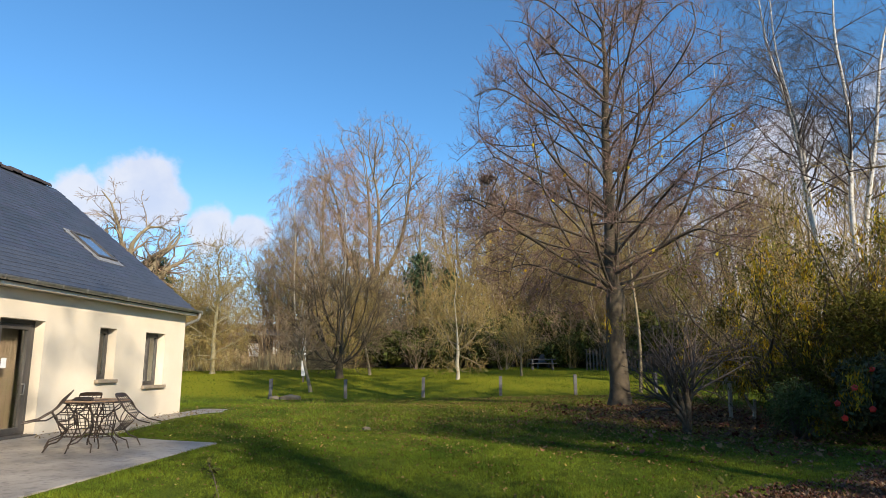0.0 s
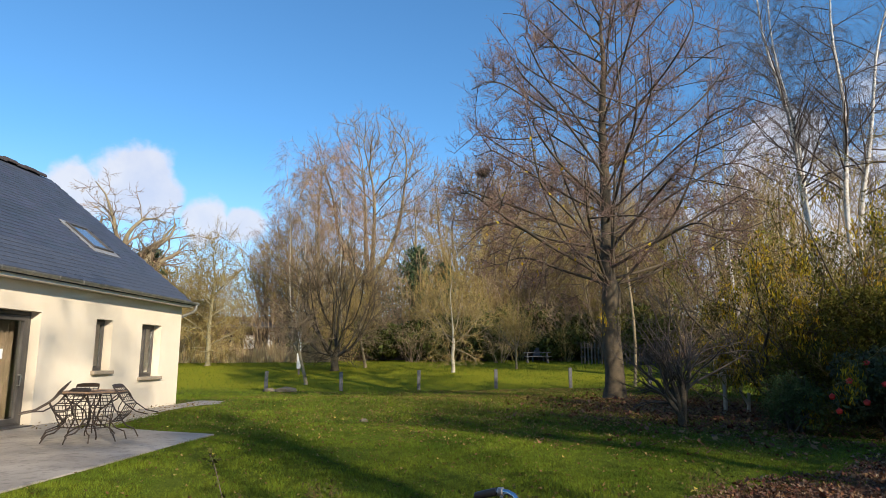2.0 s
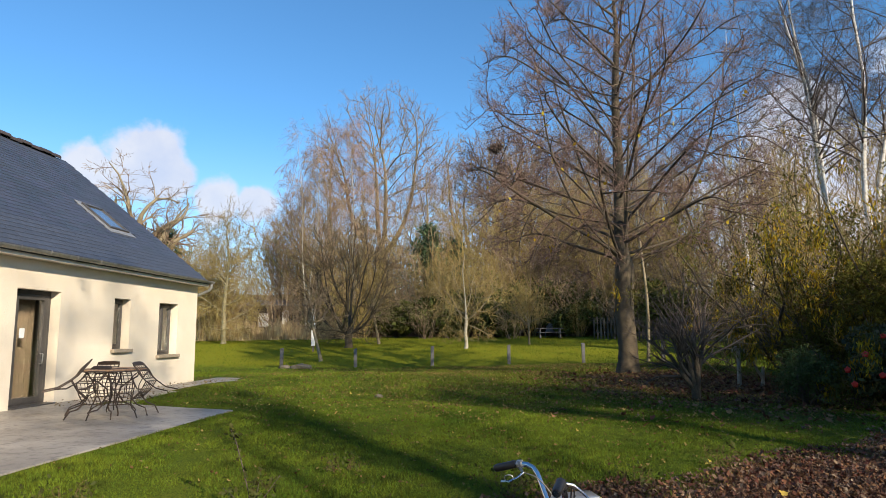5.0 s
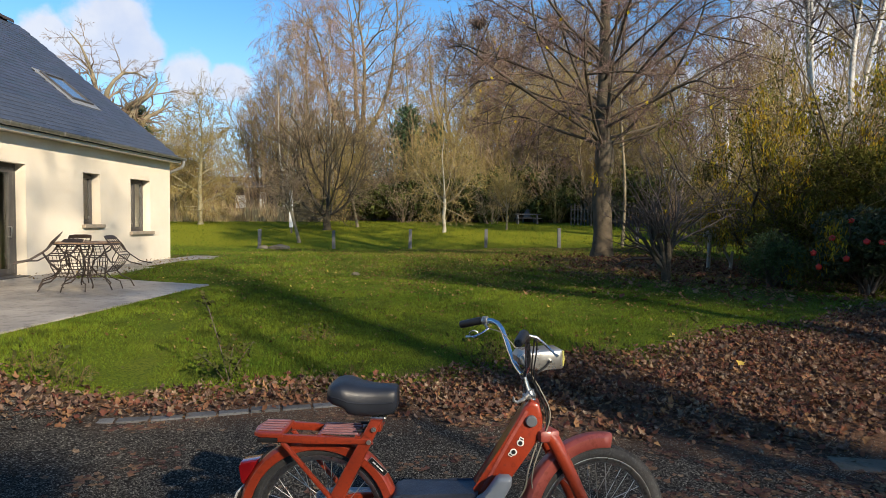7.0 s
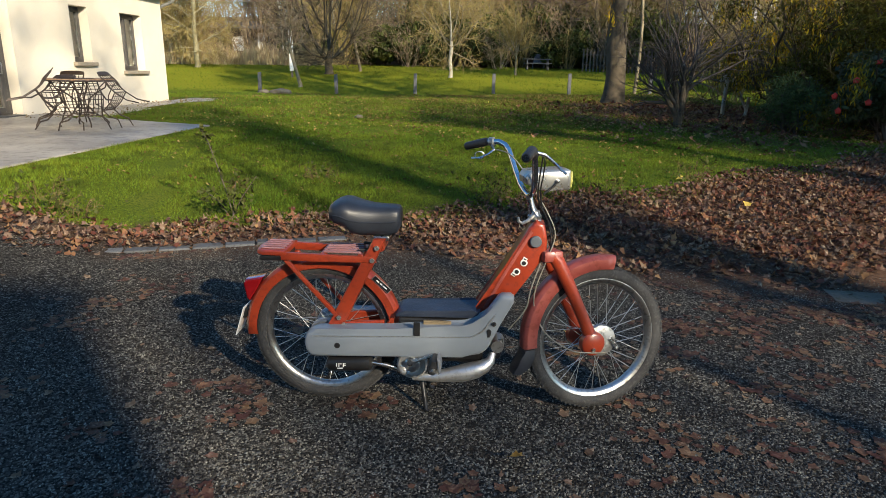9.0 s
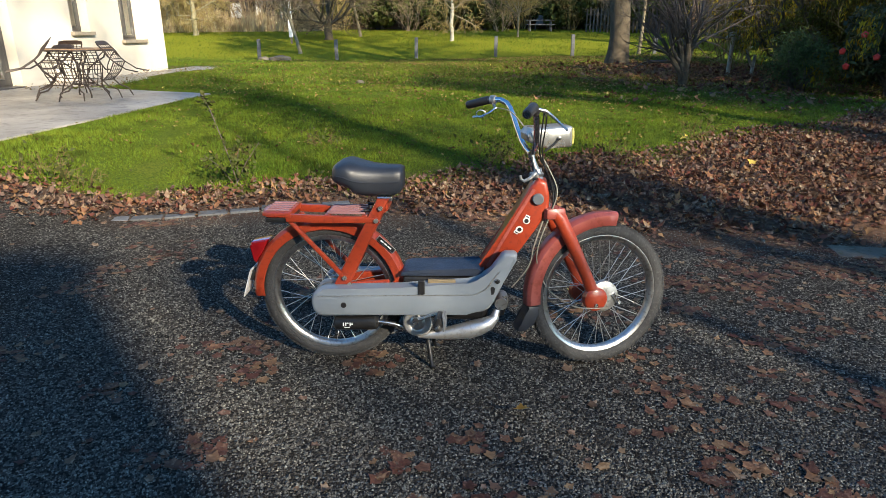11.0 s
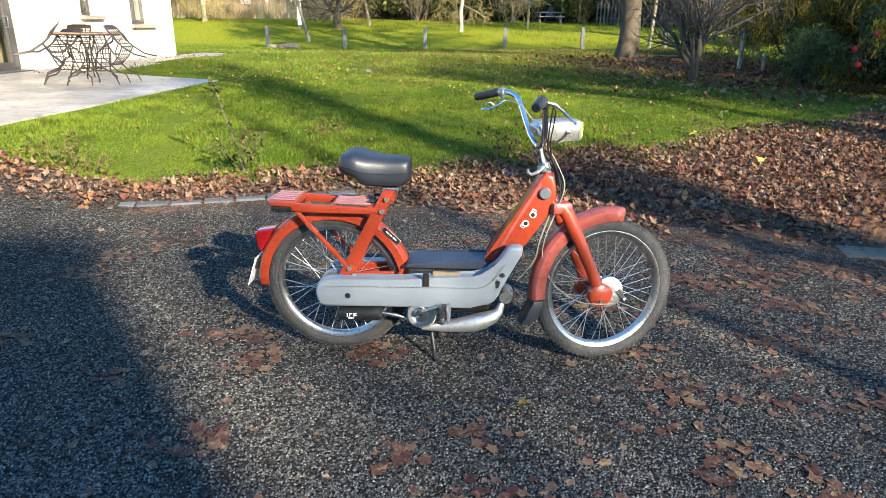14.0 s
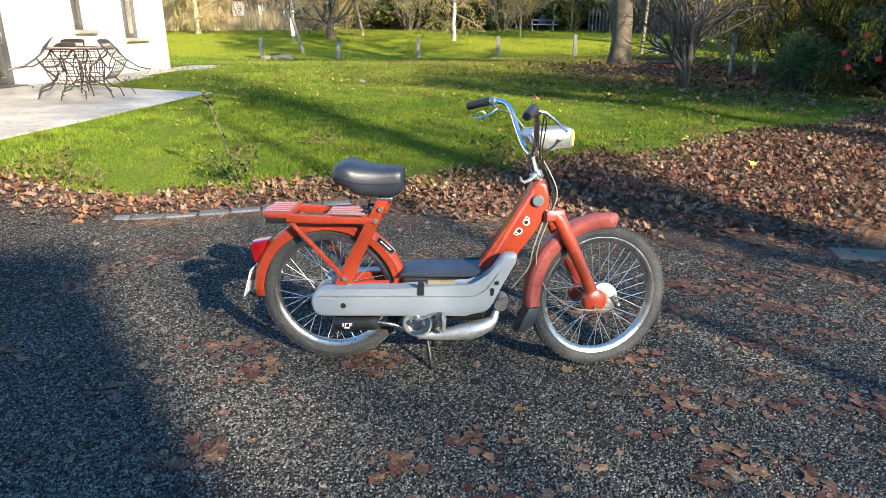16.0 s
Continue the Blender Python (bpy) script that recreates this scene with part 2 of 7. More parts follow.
def ground_mat():
    """Lawn behind, leaf litter along its edge, dark gravel in front, one continuous sheet."""
    m = bpy.data.materials.new("ground")
    m.use_nodes = True
    t = Net(m.node_tree)
    co = t.add("ShaderNodeTexCoord").outputs["Object"]
    xyz = t.add("ShaderNodeSeparateXYZ", {0: co})
    x, y = xyz.outputs[0], xyz.outputs[1]
    wob = t.math("MULTIPLY", t.math("SUBTRACT", t.noise(co, 1.3, 5.0, 0.65), 0.5), 1.3)
    # the same bent lawn edge as lawn_edge()
    edge = t.math("SUBTRACT", y, t.math("ADD", t.math("MULTIPLY", x, t.math("ADD", t.math("MULTIPLY", x, 0.035), 0.42)), 5.85))
    lawn = t.step(t.math("ADD", edge, wob), -0.2, 0.25)
    # gravel colour: fine stones of several greys
    vo = t.add("ShaderNodeTexVoronoi", {"Vector": co, "Scale": 120.0})
    vcell = t.add("ShaderNodeSeparateColor", {0: vo.outputs["Color"]}).outputs[0]
    grav = t.ramp(vcell, [(0.0, (0.012, 0.011, 0.010)), (0.5, (0.032, 0.030, 0.027)), (0.85, (0.085, 0.080, 0.070)), (1.0, (0.24, 0.23, 0.20))])
    grav = t.mix(t.math("MULTIPLY", t.step(t.noise(co, 2.2, 5.0), 0.45, 0.7), 0.55), grav, (0.03, 0.024, 0.019))
    soil = t.ramp(t.noise(co, 30.0, 5.0), [(0.3, (0.06, 0.035, 0.024)), (0.7, (0.145, 0.085, 0.054))])
    # litter lies between gravel and lawn, wider to the right
    lit = t.math("ADD", t.math("SUBTRACT", y, t.math("ADD", t.math("MULTIPLY", t.math("MAXIMUM", x, 0.0), -0.25), 4.45)), wob)
    litter = t.step(lit, -0.35, 0.55)
    grass = t.ramp(t.noise(co, 0.55, 5.0), [(0.3, (0.055, 0.085, 0.010)), (0.55, (0.105, 0.135, 0.014)), (0.75, (0.165, 0.165, 0.024))])
    grass = t.mix(t.step(t.noise(co, 55.0, 3.0), 0.42, 0.7), grass, (0.03, 0.055, 0.010))
    # yellower grass towards the far end, its colour brightened to stand in for sunlight
    grass = t.mix(t.math("MULTIPLY", t.step(t.math("ADD", y, t.math("MULTIPLY", wob, 3.0)), 29.0, 34.0), 0.65), grass, (0.235, 0.235, 0.016))
    # worn, leafy soil under the trees at the right
    dx, dy = t.math("SUBTRACT", x, 5.6), t.math("SUBTRACT", y, 17.0)
    far = t.math("SQRT", t.math("ADD", t.math("MULTIPLY", t.math("MULTIPLY", dx, dx), 1.2), t.math("MULTIPLY", t.math("MULTIPLY", dy, dy), 0.35)))
    under = t.step(t.math("ADD", far, wob), 5.4, 2.6)
    grass = t.mix(under, grass, soil)
    grass = t.mix(t.step(t.math("ADD", y, t.math("MULTIPLY", wob, 2.0)), 51.0, 54.0), grass, t.mix(1.0, soil, (0.9, 1.0, 0.9), "MULTIPLY"))
    base = t.mix(litter, grav, soil)
    col = t.mix(lawn, base, grass)
    h = t.math("ADD", t.math("MULTIPLY", vo.outputs["Distance"], -1.0), t.noise(co, 60.0, 4.0))
    bn = t.add("ShaderNodeBump", {"Strength": 0.9, "Distance": 0.012, "Height": h})
    b = t.add("ShaderNodeBsdfPrincipled", {"Base Color": col, "Roughness": 0.95, "Specular IOR Level": 0.05, "Normal": bn.outputs[0]})
    t.add("ShaderNodeOutputMaterial", {0: b.outputs[0]})
    return m


GROUND = ground_mat()


# ---------------------------------------------------------------- mesh helpers
def mesh_of(name, verts, faces, material, parent=None, smooth=True):
    """A mesh object from an (n, 3) and an (m, k) array."""
    verts, faces = np.asarray(verts, dtype=np.float32), np.asarray(faces, dtype=np.int32)
    me = bpy.data.meshes.new(name)
    k = faces.shape[1]
    me.vertices.add(len(verts))
    me.vertices.foreach_set("co", verts.ravel())
    me.loops.add(faces.size)
    me.loops.foreach_set("vertex_index", faces.ravel())
    me.polygons.add(len(faces))
    me.polygons.foreach_set("loop_start", np.arange(0, faces.size, k, dtype=np.int32))
    me.polygons.foreach_set("use_smooth", np.full(len(faces), smooth, dtype=bool))
    me.update(calc_edges=True)
    me.materials.append(material)
    ob = new(name, me)
    ob.parent = parent
    return ob


def thing(name, label, category, at=(0, 0, 0), group="", turn=0.0):
    e = new(name)
    e.empty_display_size = 0.1
    e.matrix_basis = pose(*at, 0, 0, turn)
    return tagged(e, label, category, group)


def part(name, bm, material, parent=None, label="", smooth=0.0):
    me = bpy.data.meshes.new(name)
    bmesh.ops.recalc_face_normals(bm, faces=bm.faces)
    if smooth:
        for f in bm.faces:
            f.smooth = True
        for e in bm.edges:
            if len(e.link_faces) == 2 and e.calc_face_angle(0) > radians(smooth):
                e.smooth = False
    bm.to_mesh(me)
    bm.free()
    me.materials.append(material)
    ob = new(name, me)
    ob.parent = parent
    return tagged(ob, label)


def box(x0, x1, y0, y1, z0, z1, bevel=0.0, bm=None):
    bm = bm or bmesh.new()
    vs = bmesh.ops.create_cube(bm, size=1.0, matrix=Matrix.LocRotScale(((x0 + x1) / 2, (y0 + y1) / 2, (z0 + z1) / 2), None, (x1 - x0, y1 - y0, z1 - z0)))["verts"]
    if bevel:
        bmesh.ops.bevel(bm, geom=list({e for v in vs for e in v.link_edges}), offset=bevel, segments=2, affect="EDGES", profile=0.5)
    return bm


def sweep(pts, radii, sides=10, bm=None, closed=False, flat=(1.0, 1.0), caps=True):
    """A tube along points; radii is one number or one for each point."""
    bm = bm or bmesh.new()
    pts = [Vector(p) for p in pts]
    n = len(pts)
    radii = [radii] * n if isinstance(radii, (int, float)) else list(radii)
    rings, u = [], None
    for i, p in enumerate(pts):
        a, b = (pts[i - 1], pts[(i + 1) % n]) if closed else (pts[max(i - 1, 0)], pts[min(i + 1, n - 1)])
        t = (b - a).normalized()
        if u is None:
            u = t.orthogonal().normalized() if abs(t.y) > 0.9 else t.cross(Vector((0, 1, 0))).normalized()
        u = (u - t * u.dot(t)).normalized()
        v = t.cross(u)
        rings.append([bm.verts.new(p + radii[i] * (math.cos(2 * math.pi * k / sides) * u * flat[0] + math.sin(2 * math.pi * k / sides) * v * flat[1])) for k in range(sides)])
    for i in range(n if closed else n - 1):
        r, s = rings[i], rings[(i + 1) % n]
        for k in range(sides):
            bm.faces.new((r[k], r[(k + 1) % sides], s[(k + 1) % sides], s[k]))
    if caps and not closed:
        bm.faces.new(rings[0][::-1])
        bm.faces.new(rings[-1])
    return bm


def lathe(profile, centre, axis="Y", sides=32, bm=None, caps=True):
    """Turns (radius, along) pairs about an axis through centre."""
    bm = bm or bmesh.new()
    rings = []
    for r, h in profile:
        ring = []
        for k in range(sides):
            c, s = math.cos(2 * math.pi * k / sides) * r, math.sin(2 * math.pi * k / sides) * r
            p = {"X": (h, c, s), "Y": (c, h, s), "Z": (c, s, h)}[axis]
            ring.append(bm.verts.new(Vector(p) + Vector(centre)))
        rings.append(ring)
    for r, s in zip(rings, rings[1:]):
        for k in range(sides):
            bm.faces.new((r[k], r[(k + 1) % sides], s[(k + 1) % sides], s[k]))
    if caps:
        for ring in (rings[0], rings[-1]):
            bm.faces.new(ring)
    return bm


def prism(outline, y0, y1, bevel=0.0, bm=None, segments=2):
    """An outline in x and z, drawn out along y."""
    bm = bm or bmesh.new()
    a = [bm.verts.new((x, y0, z)) for x, z in outline]
    b = [bm.verts.new((x, y1, z)) for x, z in outline]
    n = len(outline)
    fa, fb = bm.faces.new(a), bm.faces.new(b[::-1])
    for i in range(n):
        bm.faces.new((a[i], a[(i + 1) % n], b[(i + 1) % n], b[i]))
    if bevel:
        bmesh.ops.bevel(bm, geom=list({e for f in (fa, fb) for e in f.edges}), offset=bevel, segments=segments, affect="EDGES", profile=0.5)
    return bm


def smoothstep(a, b, v):
    q = np.clip((np.asarray(v, dtype=float) - a) / (b - a), 0, 1)
    return q * q * (3 - 2 * q)


def height(x, y):
    """The lie of the land: level gravel, lawn a little higher, a dip at the posts, a rise behind."""
    x, y = np.asarray(x, dtype=float), np.asarray(y, dtype=float)
    h = np.interp(y, [4.2, 5.5, 7.5, 9.5, 20, 25, 31, 38, 48, 56, 70, 100], [0, 0.05, 0.2, 0.27, 0.3, 0.14, 0.10, 0.74, 1.3, 1.45, 4.5, 8.0])
    h = h + 0.022 * np.clip(x, -14, 10) * smoothstep(22, 28, y) * (1 - smoothstep(34, 44, y))
    h = np.maximum(h, 0.272 * smoothstep(-2.3, -4.3, x) * smoothstep(0.5, 4.0, y) * (1 - smoothstep(12, 20, y)))
    return h + 0.02 * np.sin(x * 1.1 + 0.6 * y) * np.sin(y * 0.9) * smoothstep(6, 10, y)


def lawn_edge(x):
    return 5.85 + 0.42 * x + 0.035 * x * x


def ground_sheet():
    xs = np.concatenate([[-1500, -600, -250, -120], np.arange(-70, -16, 3), np.arange(-16, 16, 0.4), np.arange(16, 70, 3), [70, 120, 250, 600, 1500]])
    ys = np.concatenate([[-1500, -500, -150, -60, -30, -15, -8, -4], np.arange(-2, 12, 0.25), np.arange(12, 50, 0.6), np.arange(50, 110, 4), [120, 200, 400, 800, 1500]])
    X, Y = np.meshgrid(xs, ys)
    Z = height(X, Y)
    pit = (X < -4.8) & (Y < 10.8) & (X > -22)  # under the patio slab and the house
    Z = np.where(pit, np.minimum(Z, 0.12), Z)
    wedge = (X < -5.0) & (X > -22) & (Y < 10.8 - 0.38 * (X + 4.55)) & (Y < 11.6) | (X < -7.6) & (X > -22) & (Y < 18.9)
    Z = np.where(wedge, np.minimum(Z, 0.2), Z)
    V = np.stack([X, Y, Z], -1).reshape(-1, 3)
    nx, ny = len(xs), len(ys)
    i = (np.arange(ny - 1)[:, None] * nx + np.arange(nx - 1)[None, :]).ravel()
    F = np.stack([i, i + 1, i + nx + 1, i + nx], -1)
    return tagged(mesh_of("ground", V, F, GROUND, smooth=True), "lawn, leaf litter and dark gravel yard in one sheet", "ground", kind="structure")


ground_sheet()


# ---------------------------------------------------------------- trees
def tubes(levels, sides):
    """Vertices and quads of tapered tubes; levels: pairs of (B, n, 3) points and (B, n) radii."""
    VV, FF, base = [], [], 0
    for (P, R), s in zip(levels, sides):
        B, n, _ = P.shape
        T = np.gradient(P, axis=1)
        T /= np.linalg.norm(T, axis=2, keepdims=True) + 1e-9
        main = P[:, -1] - P[:, 0]
        ref = np.zeros_like(main)
        ref[np.arange(B), np.abs(main).argmin(1)] = 1.0
        U = np.cross(T, ref[:, None, :])
        U /= np.linalg.norm(U, axis=2, keepdims=True) + 1e-9
        W = np.cross(T, U)
        a = 2 * np.pi * np.arange(s) / s
        ring = P[:, :, None, :] + R[:, :, None, None] * (np.cos(a)[None, None, :, None] * U[:, :, None, :] + np.sin(a)[None, None, :, None] * W[:, :, None, :])
        VV.append(ring.reshape(-1, 3))
        b, i, k = np.meshgrid(np.arange(B), np.arange(n - 1), np.arange(s), indexing="ij")
        k2 = (k + 1) % s
        o = base + b * n * s
        FF.append(np.stack([o + i * s + k, o + i * s + k2, o + (i + 1) * s + k2, o + (i + 1) * s + k], -1).reshape(-1, 4))
        base += B * n * s
    return np.concatenate(VV), np.concatenate(FF)


def unit(a):
    return a / (np.linalg.norm(a, axis=-1, keepdims=True) + 1e-9)


def run_out(start, d, length, n, wander, lift, rng):
    """Wandering lines from start along d; lift bends them up or down."""
    B = len(start)
    P = np.empty((B, n, 3))
    P[:, 0] = start
    up = np.array([0, 0, 1.0])
    for j in range(1, n):
        d = unit(d + wander * rng.normal(size=(B, 3)) + lift * up)
        P[:, j] = P[:, j - 1] + d * (length / (n - 1))[:, None]
    return P


def sprout(P, R, K, span, angle, ratio, n, wander, lift, thick, rng, fall=0.5, tip=0.25, rmin=0.003, lmax=99.0):
    """K side branches on each of the lines."""
    B, m, _ = P.shape
    idx = np.repeat(np.arange(B), K)
    s = span[0] + (span[1] - span[0]) * (np.tile(np.arange(K), B) + rng.random(B * K)) / K
    f = s * (m - 1)
    i = np.clip(f.astype(int), 0, m - 2)
    q = (f - i)[:, None]
    start = P[idx, i] * (1 - q) + P[idx, i + 1] * q
    t = unit(P[idx, i + 1] - P[idx, i])
    rad = R[idx, i] * (1 - q[:, 0]) + R[idx, i + 1] * q[:, 0]
    u = unit(np.cross(t, unit(rng.normal(size=(B * K, 3)))))
    a = np.radians(angle[0] + angle[1] * rng.normal(size=B * K))[:, None]
    d = np.cos(a) * t + np.sin(a) * u
    L = np.linalg.norm(np.diff(P, axis=1), axis=2).sum(1)[idx]
    length = np.minimum(L * ratio * (1 - fall * s) * rng.uniform(0.6, 1.25, B * K), lmax)
    Q = run_out(start, d, length, n, wander, lift, rng)
    r0 = np.maximum(rad * thick, rmin)
    return Q, r0[:, None] * np.linspace(1, tip, n)[None, :]


def leaf_quads(C, size, rng, long=2.0, droop=0.0, droop_dir=(0, 0, -1)):
    """Folded leaf blades of two quads at the points C."""
    n = len(C)
    a = unit(rng.normal(size=(n, 3)) + droop * np.array(droop_dir))
    b = unit(np.cross(a, rng.normal(size=(n, 3))))
    c = np.cross(a, b)
    s = size * rng.uniform(0.6, 1.3, (n, 1))
    L, W = a * s * long / 2, b * s / 2
    fold = c * s * 0.18
    V = np.stack([C - L, C + W * 0.9 - fold, C + L, C - W * 0.9 - fold], 1).reshape(-1, 3)
    o = np.arange(n)[:, None] * 4
    return V, np.concatenate([o + np.array([0, 1, 2]), o + np.array([0, 2, 3])])


def line_set(pts, r0, r1):
    P = np.array([pts], dtype=float)
    return P, np.linspace(r0, r1, P.shape[1])[None, :]


def merge(sets, n):
    """Resamples lines to n points and stacks them."""
    PP, RR = [], []
    for P, R in sets:
        m = P.shape[1]
        f = np.linspace(0, m - 1, n)
        i = np.minimum(f.astype(int), m - 2)
        q = f - i
        PP.append(P[:, i] * (1 - q)[None, :, None] + P[:, i + 1] * q[None, :, None])
        RR.append(R[:, i] * (1 - q) + R[:, i + 1] * q)
    return np.concatenate(PP), np.concatenate(RR)


def plant(name, label, category, at, wood, twigs, leaves=(), group="", turn=0.0):
    """A tree: an Empty at its foot with trunk, twigs and leaves as parts. wood and twigs: (levels, sides, material)."""
    z = float(height(at[0], at[1])) - 0.05
    e = thing(name, label, category, (at[0], at[1], z), group, turn)
    lv, sd, m = wood
    mesh_of("trunk", *tubes(lv[:1], sd[:1]), m, e, smooth=True)
    for P, R in lv[1:]:
        for i in range(len(P)):
            mesh_of("limb", *tubes([(P[i:i + 1], R[i:i + 1])], sd[1:2]), m, e, smooth=True)
    if twigs:
        lv, sd, m = twigs
        mesh_of("crown", *tubes(lv, sd), m, e)
    for nm, V, F, m in leaves:
        tagged(mesh_of(nm, V, F, m, e), kind="stuff")
    return e


def points_on(P, count, rng, span=(0.2, 1.0), spread=0.05):
    B, n, _ = P.shape
    b = rng.integers(0, B, count)
    f = rng.uniform(span[0], span[1], count) * (n - 1)
    i = np.minimum(f.astype(int), n - 2)
    q = (f - i)[:, None]
    return P[b, i] * (1 - q) + P[b, i + 1] * q + rng.normal(size=(count, 3)) * spread


def colonise(buds, nodes, parent, step, reach, kill, up, rng, first=5, rounds=160):
    """Branches grow towards the buds that fill the crown; returns nodes and their parents."""
    N, par = [np.array(p, dtype=float) for p in nodes], list(parent)
    live = buds.copy()
    near = np.full(len(live), 1e9)
    who = np.zeros(len(live), int)
    done = first
    for _ in range(rounds):
        for i in range(done, len(N)):
            d = np.linalg.norm(live - N[i], axis=1)
            hit = d < near
            near[hit], who[hit] = d[hit], i
        done = len(N)
        keep = near > kill
        live, near, who = live[keep], near[keep], who[keep]
        pull = near < reach
        if not pull.any():
            break
        fresh = []
        for i in np.unique(who[pull]):
            m = pull & (who == i)
            d = unit((live[m] - N[i]) / near[m][:, None]).sum(0)
            d = unit(unit(d) + up + 0.05 * rng.normal(size=3))
            q = N[i] + d * step
            if np.linalg.norm(np.array(N) - q, axis=1).min() > 0.45 * step:
                fresh.append((q, int(i)))
        if not fresh:
            break
        for q, i in fresh:
            N.append(q)
            par.append(i)
    return np.array(N), np.array(par)


def branch_lines(N, par, tip, power, fork):
    """Radii by the pipe rule, and the lines from each fork to its tip."""
    n = len(N)
    load = np.zeros(n)
    kids = [[] for _ in range(n)]
    for i in range(n - 1, 0, -1):
        kids[par[i]].append(i)
    for i in range(n - 1, -1, -1):
        load[i] = sum(load[k] for k in kids[i]) if kids[i] else 1.0
    R = tip * load ** power
    S = N.copy()
    for _ in range(6):
        T = S.copy()
        for i in range(fork, n):
            if kids[i]:
                k = max(kids[i], key=lambda c: load[c])
                T[i] = 0.5 * S[i] + 0.25 * (S[par[i]] + S[k])
        S = T
    lines = []
    heads = [(0, None)]
    while heads:
        i, root = heads.pop()
        pts = [] if root is None else [root]
        while True:
            pts.append(i)
            if not kids[i]:
                break
            order = sorted(kids[i], key=lambda c: -load[c])
            heads += [(k, i) for k in order[1:]]
            i = order[0]
        r = R[pts].copy()
        if root is not None and len(r) > 1:
            r[0] = min(r[0], r[1] * 1.25)
        if len(pts) > 1:
            lines.append((S[pts], r))
    return lines


def crown_tree(name, label, at, seed, h, fork, widths, girth, wood, twig, buds=1500, step=0.4, power=0.54, fine=(9, 6), rmin=(0.0075, 0.006), length=(0.9, 0.45), up=0.10, group="", limb_r=0.03, extras=None, leaders=(), floor=0.3, sides=0, cap=9.0, trunk_wood=None):
    """A bare tree whose boughs fill the crown evenly. widths: half the crown's width at shares of the height."""
    rng = np.random.default_rng(seed)
    zs = rng.uniform(0, 1, buds * 4)
    wz = np.interp(zs, widths[0], widths[1])
    ok = rng.random(len(zs)) < (wz / max(widths[1])) ** 2
    zs, wz = zs[ok][:buds], wz[ok][:buds]
    q = rng.random(len(zs)) ** 0.42 * wz
    a = rng.uniform(0, 2 * np.pi, len(zs))
    C = np.stack([q * np.cos(a), q * np.sin(a), zs * h], -1)
    trunk = [(0.03 * math.sin(i), 0.03 * math.cos(1.3 * i), fork * i / 8) for i in range(9)]
    par0 = [0] + list(range(8))
    # leaders: azimuth, distance from the axis, start and end height; side boughs run straighter
    leaders = [(*q, 2.4) for q in leaders]
    for i in range(sides):
        z0 = fork + (0.80 * h - fork) * ((i + 0.5) / sides) ** 1.15
        out = 0.86 * float(np.interp((z0 + 1.4) / h, widths[0], widths[1])) * rng.uniform(0.7, 1.05)
        leaders.append((i * 137.5 + 20 * rng.normal(), out, z0, z0 + 0.35 + out * rng.uniform(0.35, 0.75) * (0.6 + 0.4 * min(1.0, 2.0 * i / sides)) + 0.8 * i / sides, 1.25))
    for az, out, z0, z1, curve in leaders:
        k = min((i for i, p in enumerate(trunk) if i > 5 and math.hypot(p[0], p[1]) < 0.45), key=lambda i: abs(trunk[i][2] - z0))
        ca, sa = math.cos(radians(az)), math.sin(radians(az))
        rise = z1 - trunk[k][2]
        m = int(math.hypot(rise, out) / step)
        for i in range(1, m + 1):
            t = i / m
            o = out * (1 - (1 - t) ** curve)
            wob = [0.8 * q + 0.055 * rng.normal() for q in (wob if i > 1 else (0, 0, 0))]
            trunk.append((o * ca + 0.06 * math.sin(3.1 * t + az) + wob[0], o * sa + 0.06 * math.cos(4.3 * t + az) + wob[1], trunk[k][2] + rise * t + wob[2]))
            par0.append(k if i == 1 else len(trunk) - 2)
    N, par = colonise(C, trunk, par0, step, h * 0.4, step * 1.15, np.array([0, 0, up]), rng, 7)
    lines = branch_lines(N, par, 1.0, power, 9)
    lines = [lines[0]] + [q for q in lines[1:] if q[0][1:, 2].min() > floor]
    scale = girth / lines[0][1][4]
    z = float(height(at[0], at[1])) - 0.05
    e = thing(name, label, "tree", (at[0], at[1], z), group)
    rest = []
    for i, (P, R) in enumerate(lines):
        R = np.maximum(np.minimum(R * scale, 9.0 if i == 0 else cap * (2.2 if P[-1, 2] - P[0, 2] > 4.5 else 1.0)), rmin[0] * 1.1)
        if i == 0:
            R = R.copy()
            R[0], R[1] = girth * 1.4, girth * 1.1
        if R[0] > limb_r or i == 0:
            mesh_of("trunk" if i == 0 else "limb", *tubes([(P[None], R[None])], [12 if i == 0 else 7]), trunk_wood or wood if i == 0 else wood, e, smooth=True)
        else:
            rest.append((P, R))
    thin = merge([(P[None], R[None]) for P, R in rest], 7)
    tagged(mesh_of("branchwork", *tubes([thin], [4]), wood, e, smooth=True), kind="stuff")
    # shoots along every thin branch
    P3, R3 = sprout(thin[0], thin[1], fine[0], (0.1, 1.0), (44, 14), 0.0, 4, 0.13, 0.02, 0.6, rng, 0.3, 0.45, rmin[0])
    L = length[0] * rng.uniform(0.5, 1.2, len(P3))
    P3 = run_out(P3[:, 0], unit(rng.normal(size=(len(P3), 3)) * 0.75 + unit(P3[:, 0] - np.array([0, 0, h * 0.35])) + (0, 0, 0.15)), L, 4, 0.12, 0.02, rng)
    clear = P3[:, :, 2].min(1) > floor
    P3, R3 = P3[clear], R3[clear]
    P4, R4 = sprout(P3, R3, fine[1], (0.15, 1.0), (45, 14), length[1], 2, 0.15, -0.02, 0.7, rng, 0.35, 0.5, rmin[1])
    mesh_of("crown", *tubes([(P3, R3), (P4, R4)], [3, 3]), twig, e)
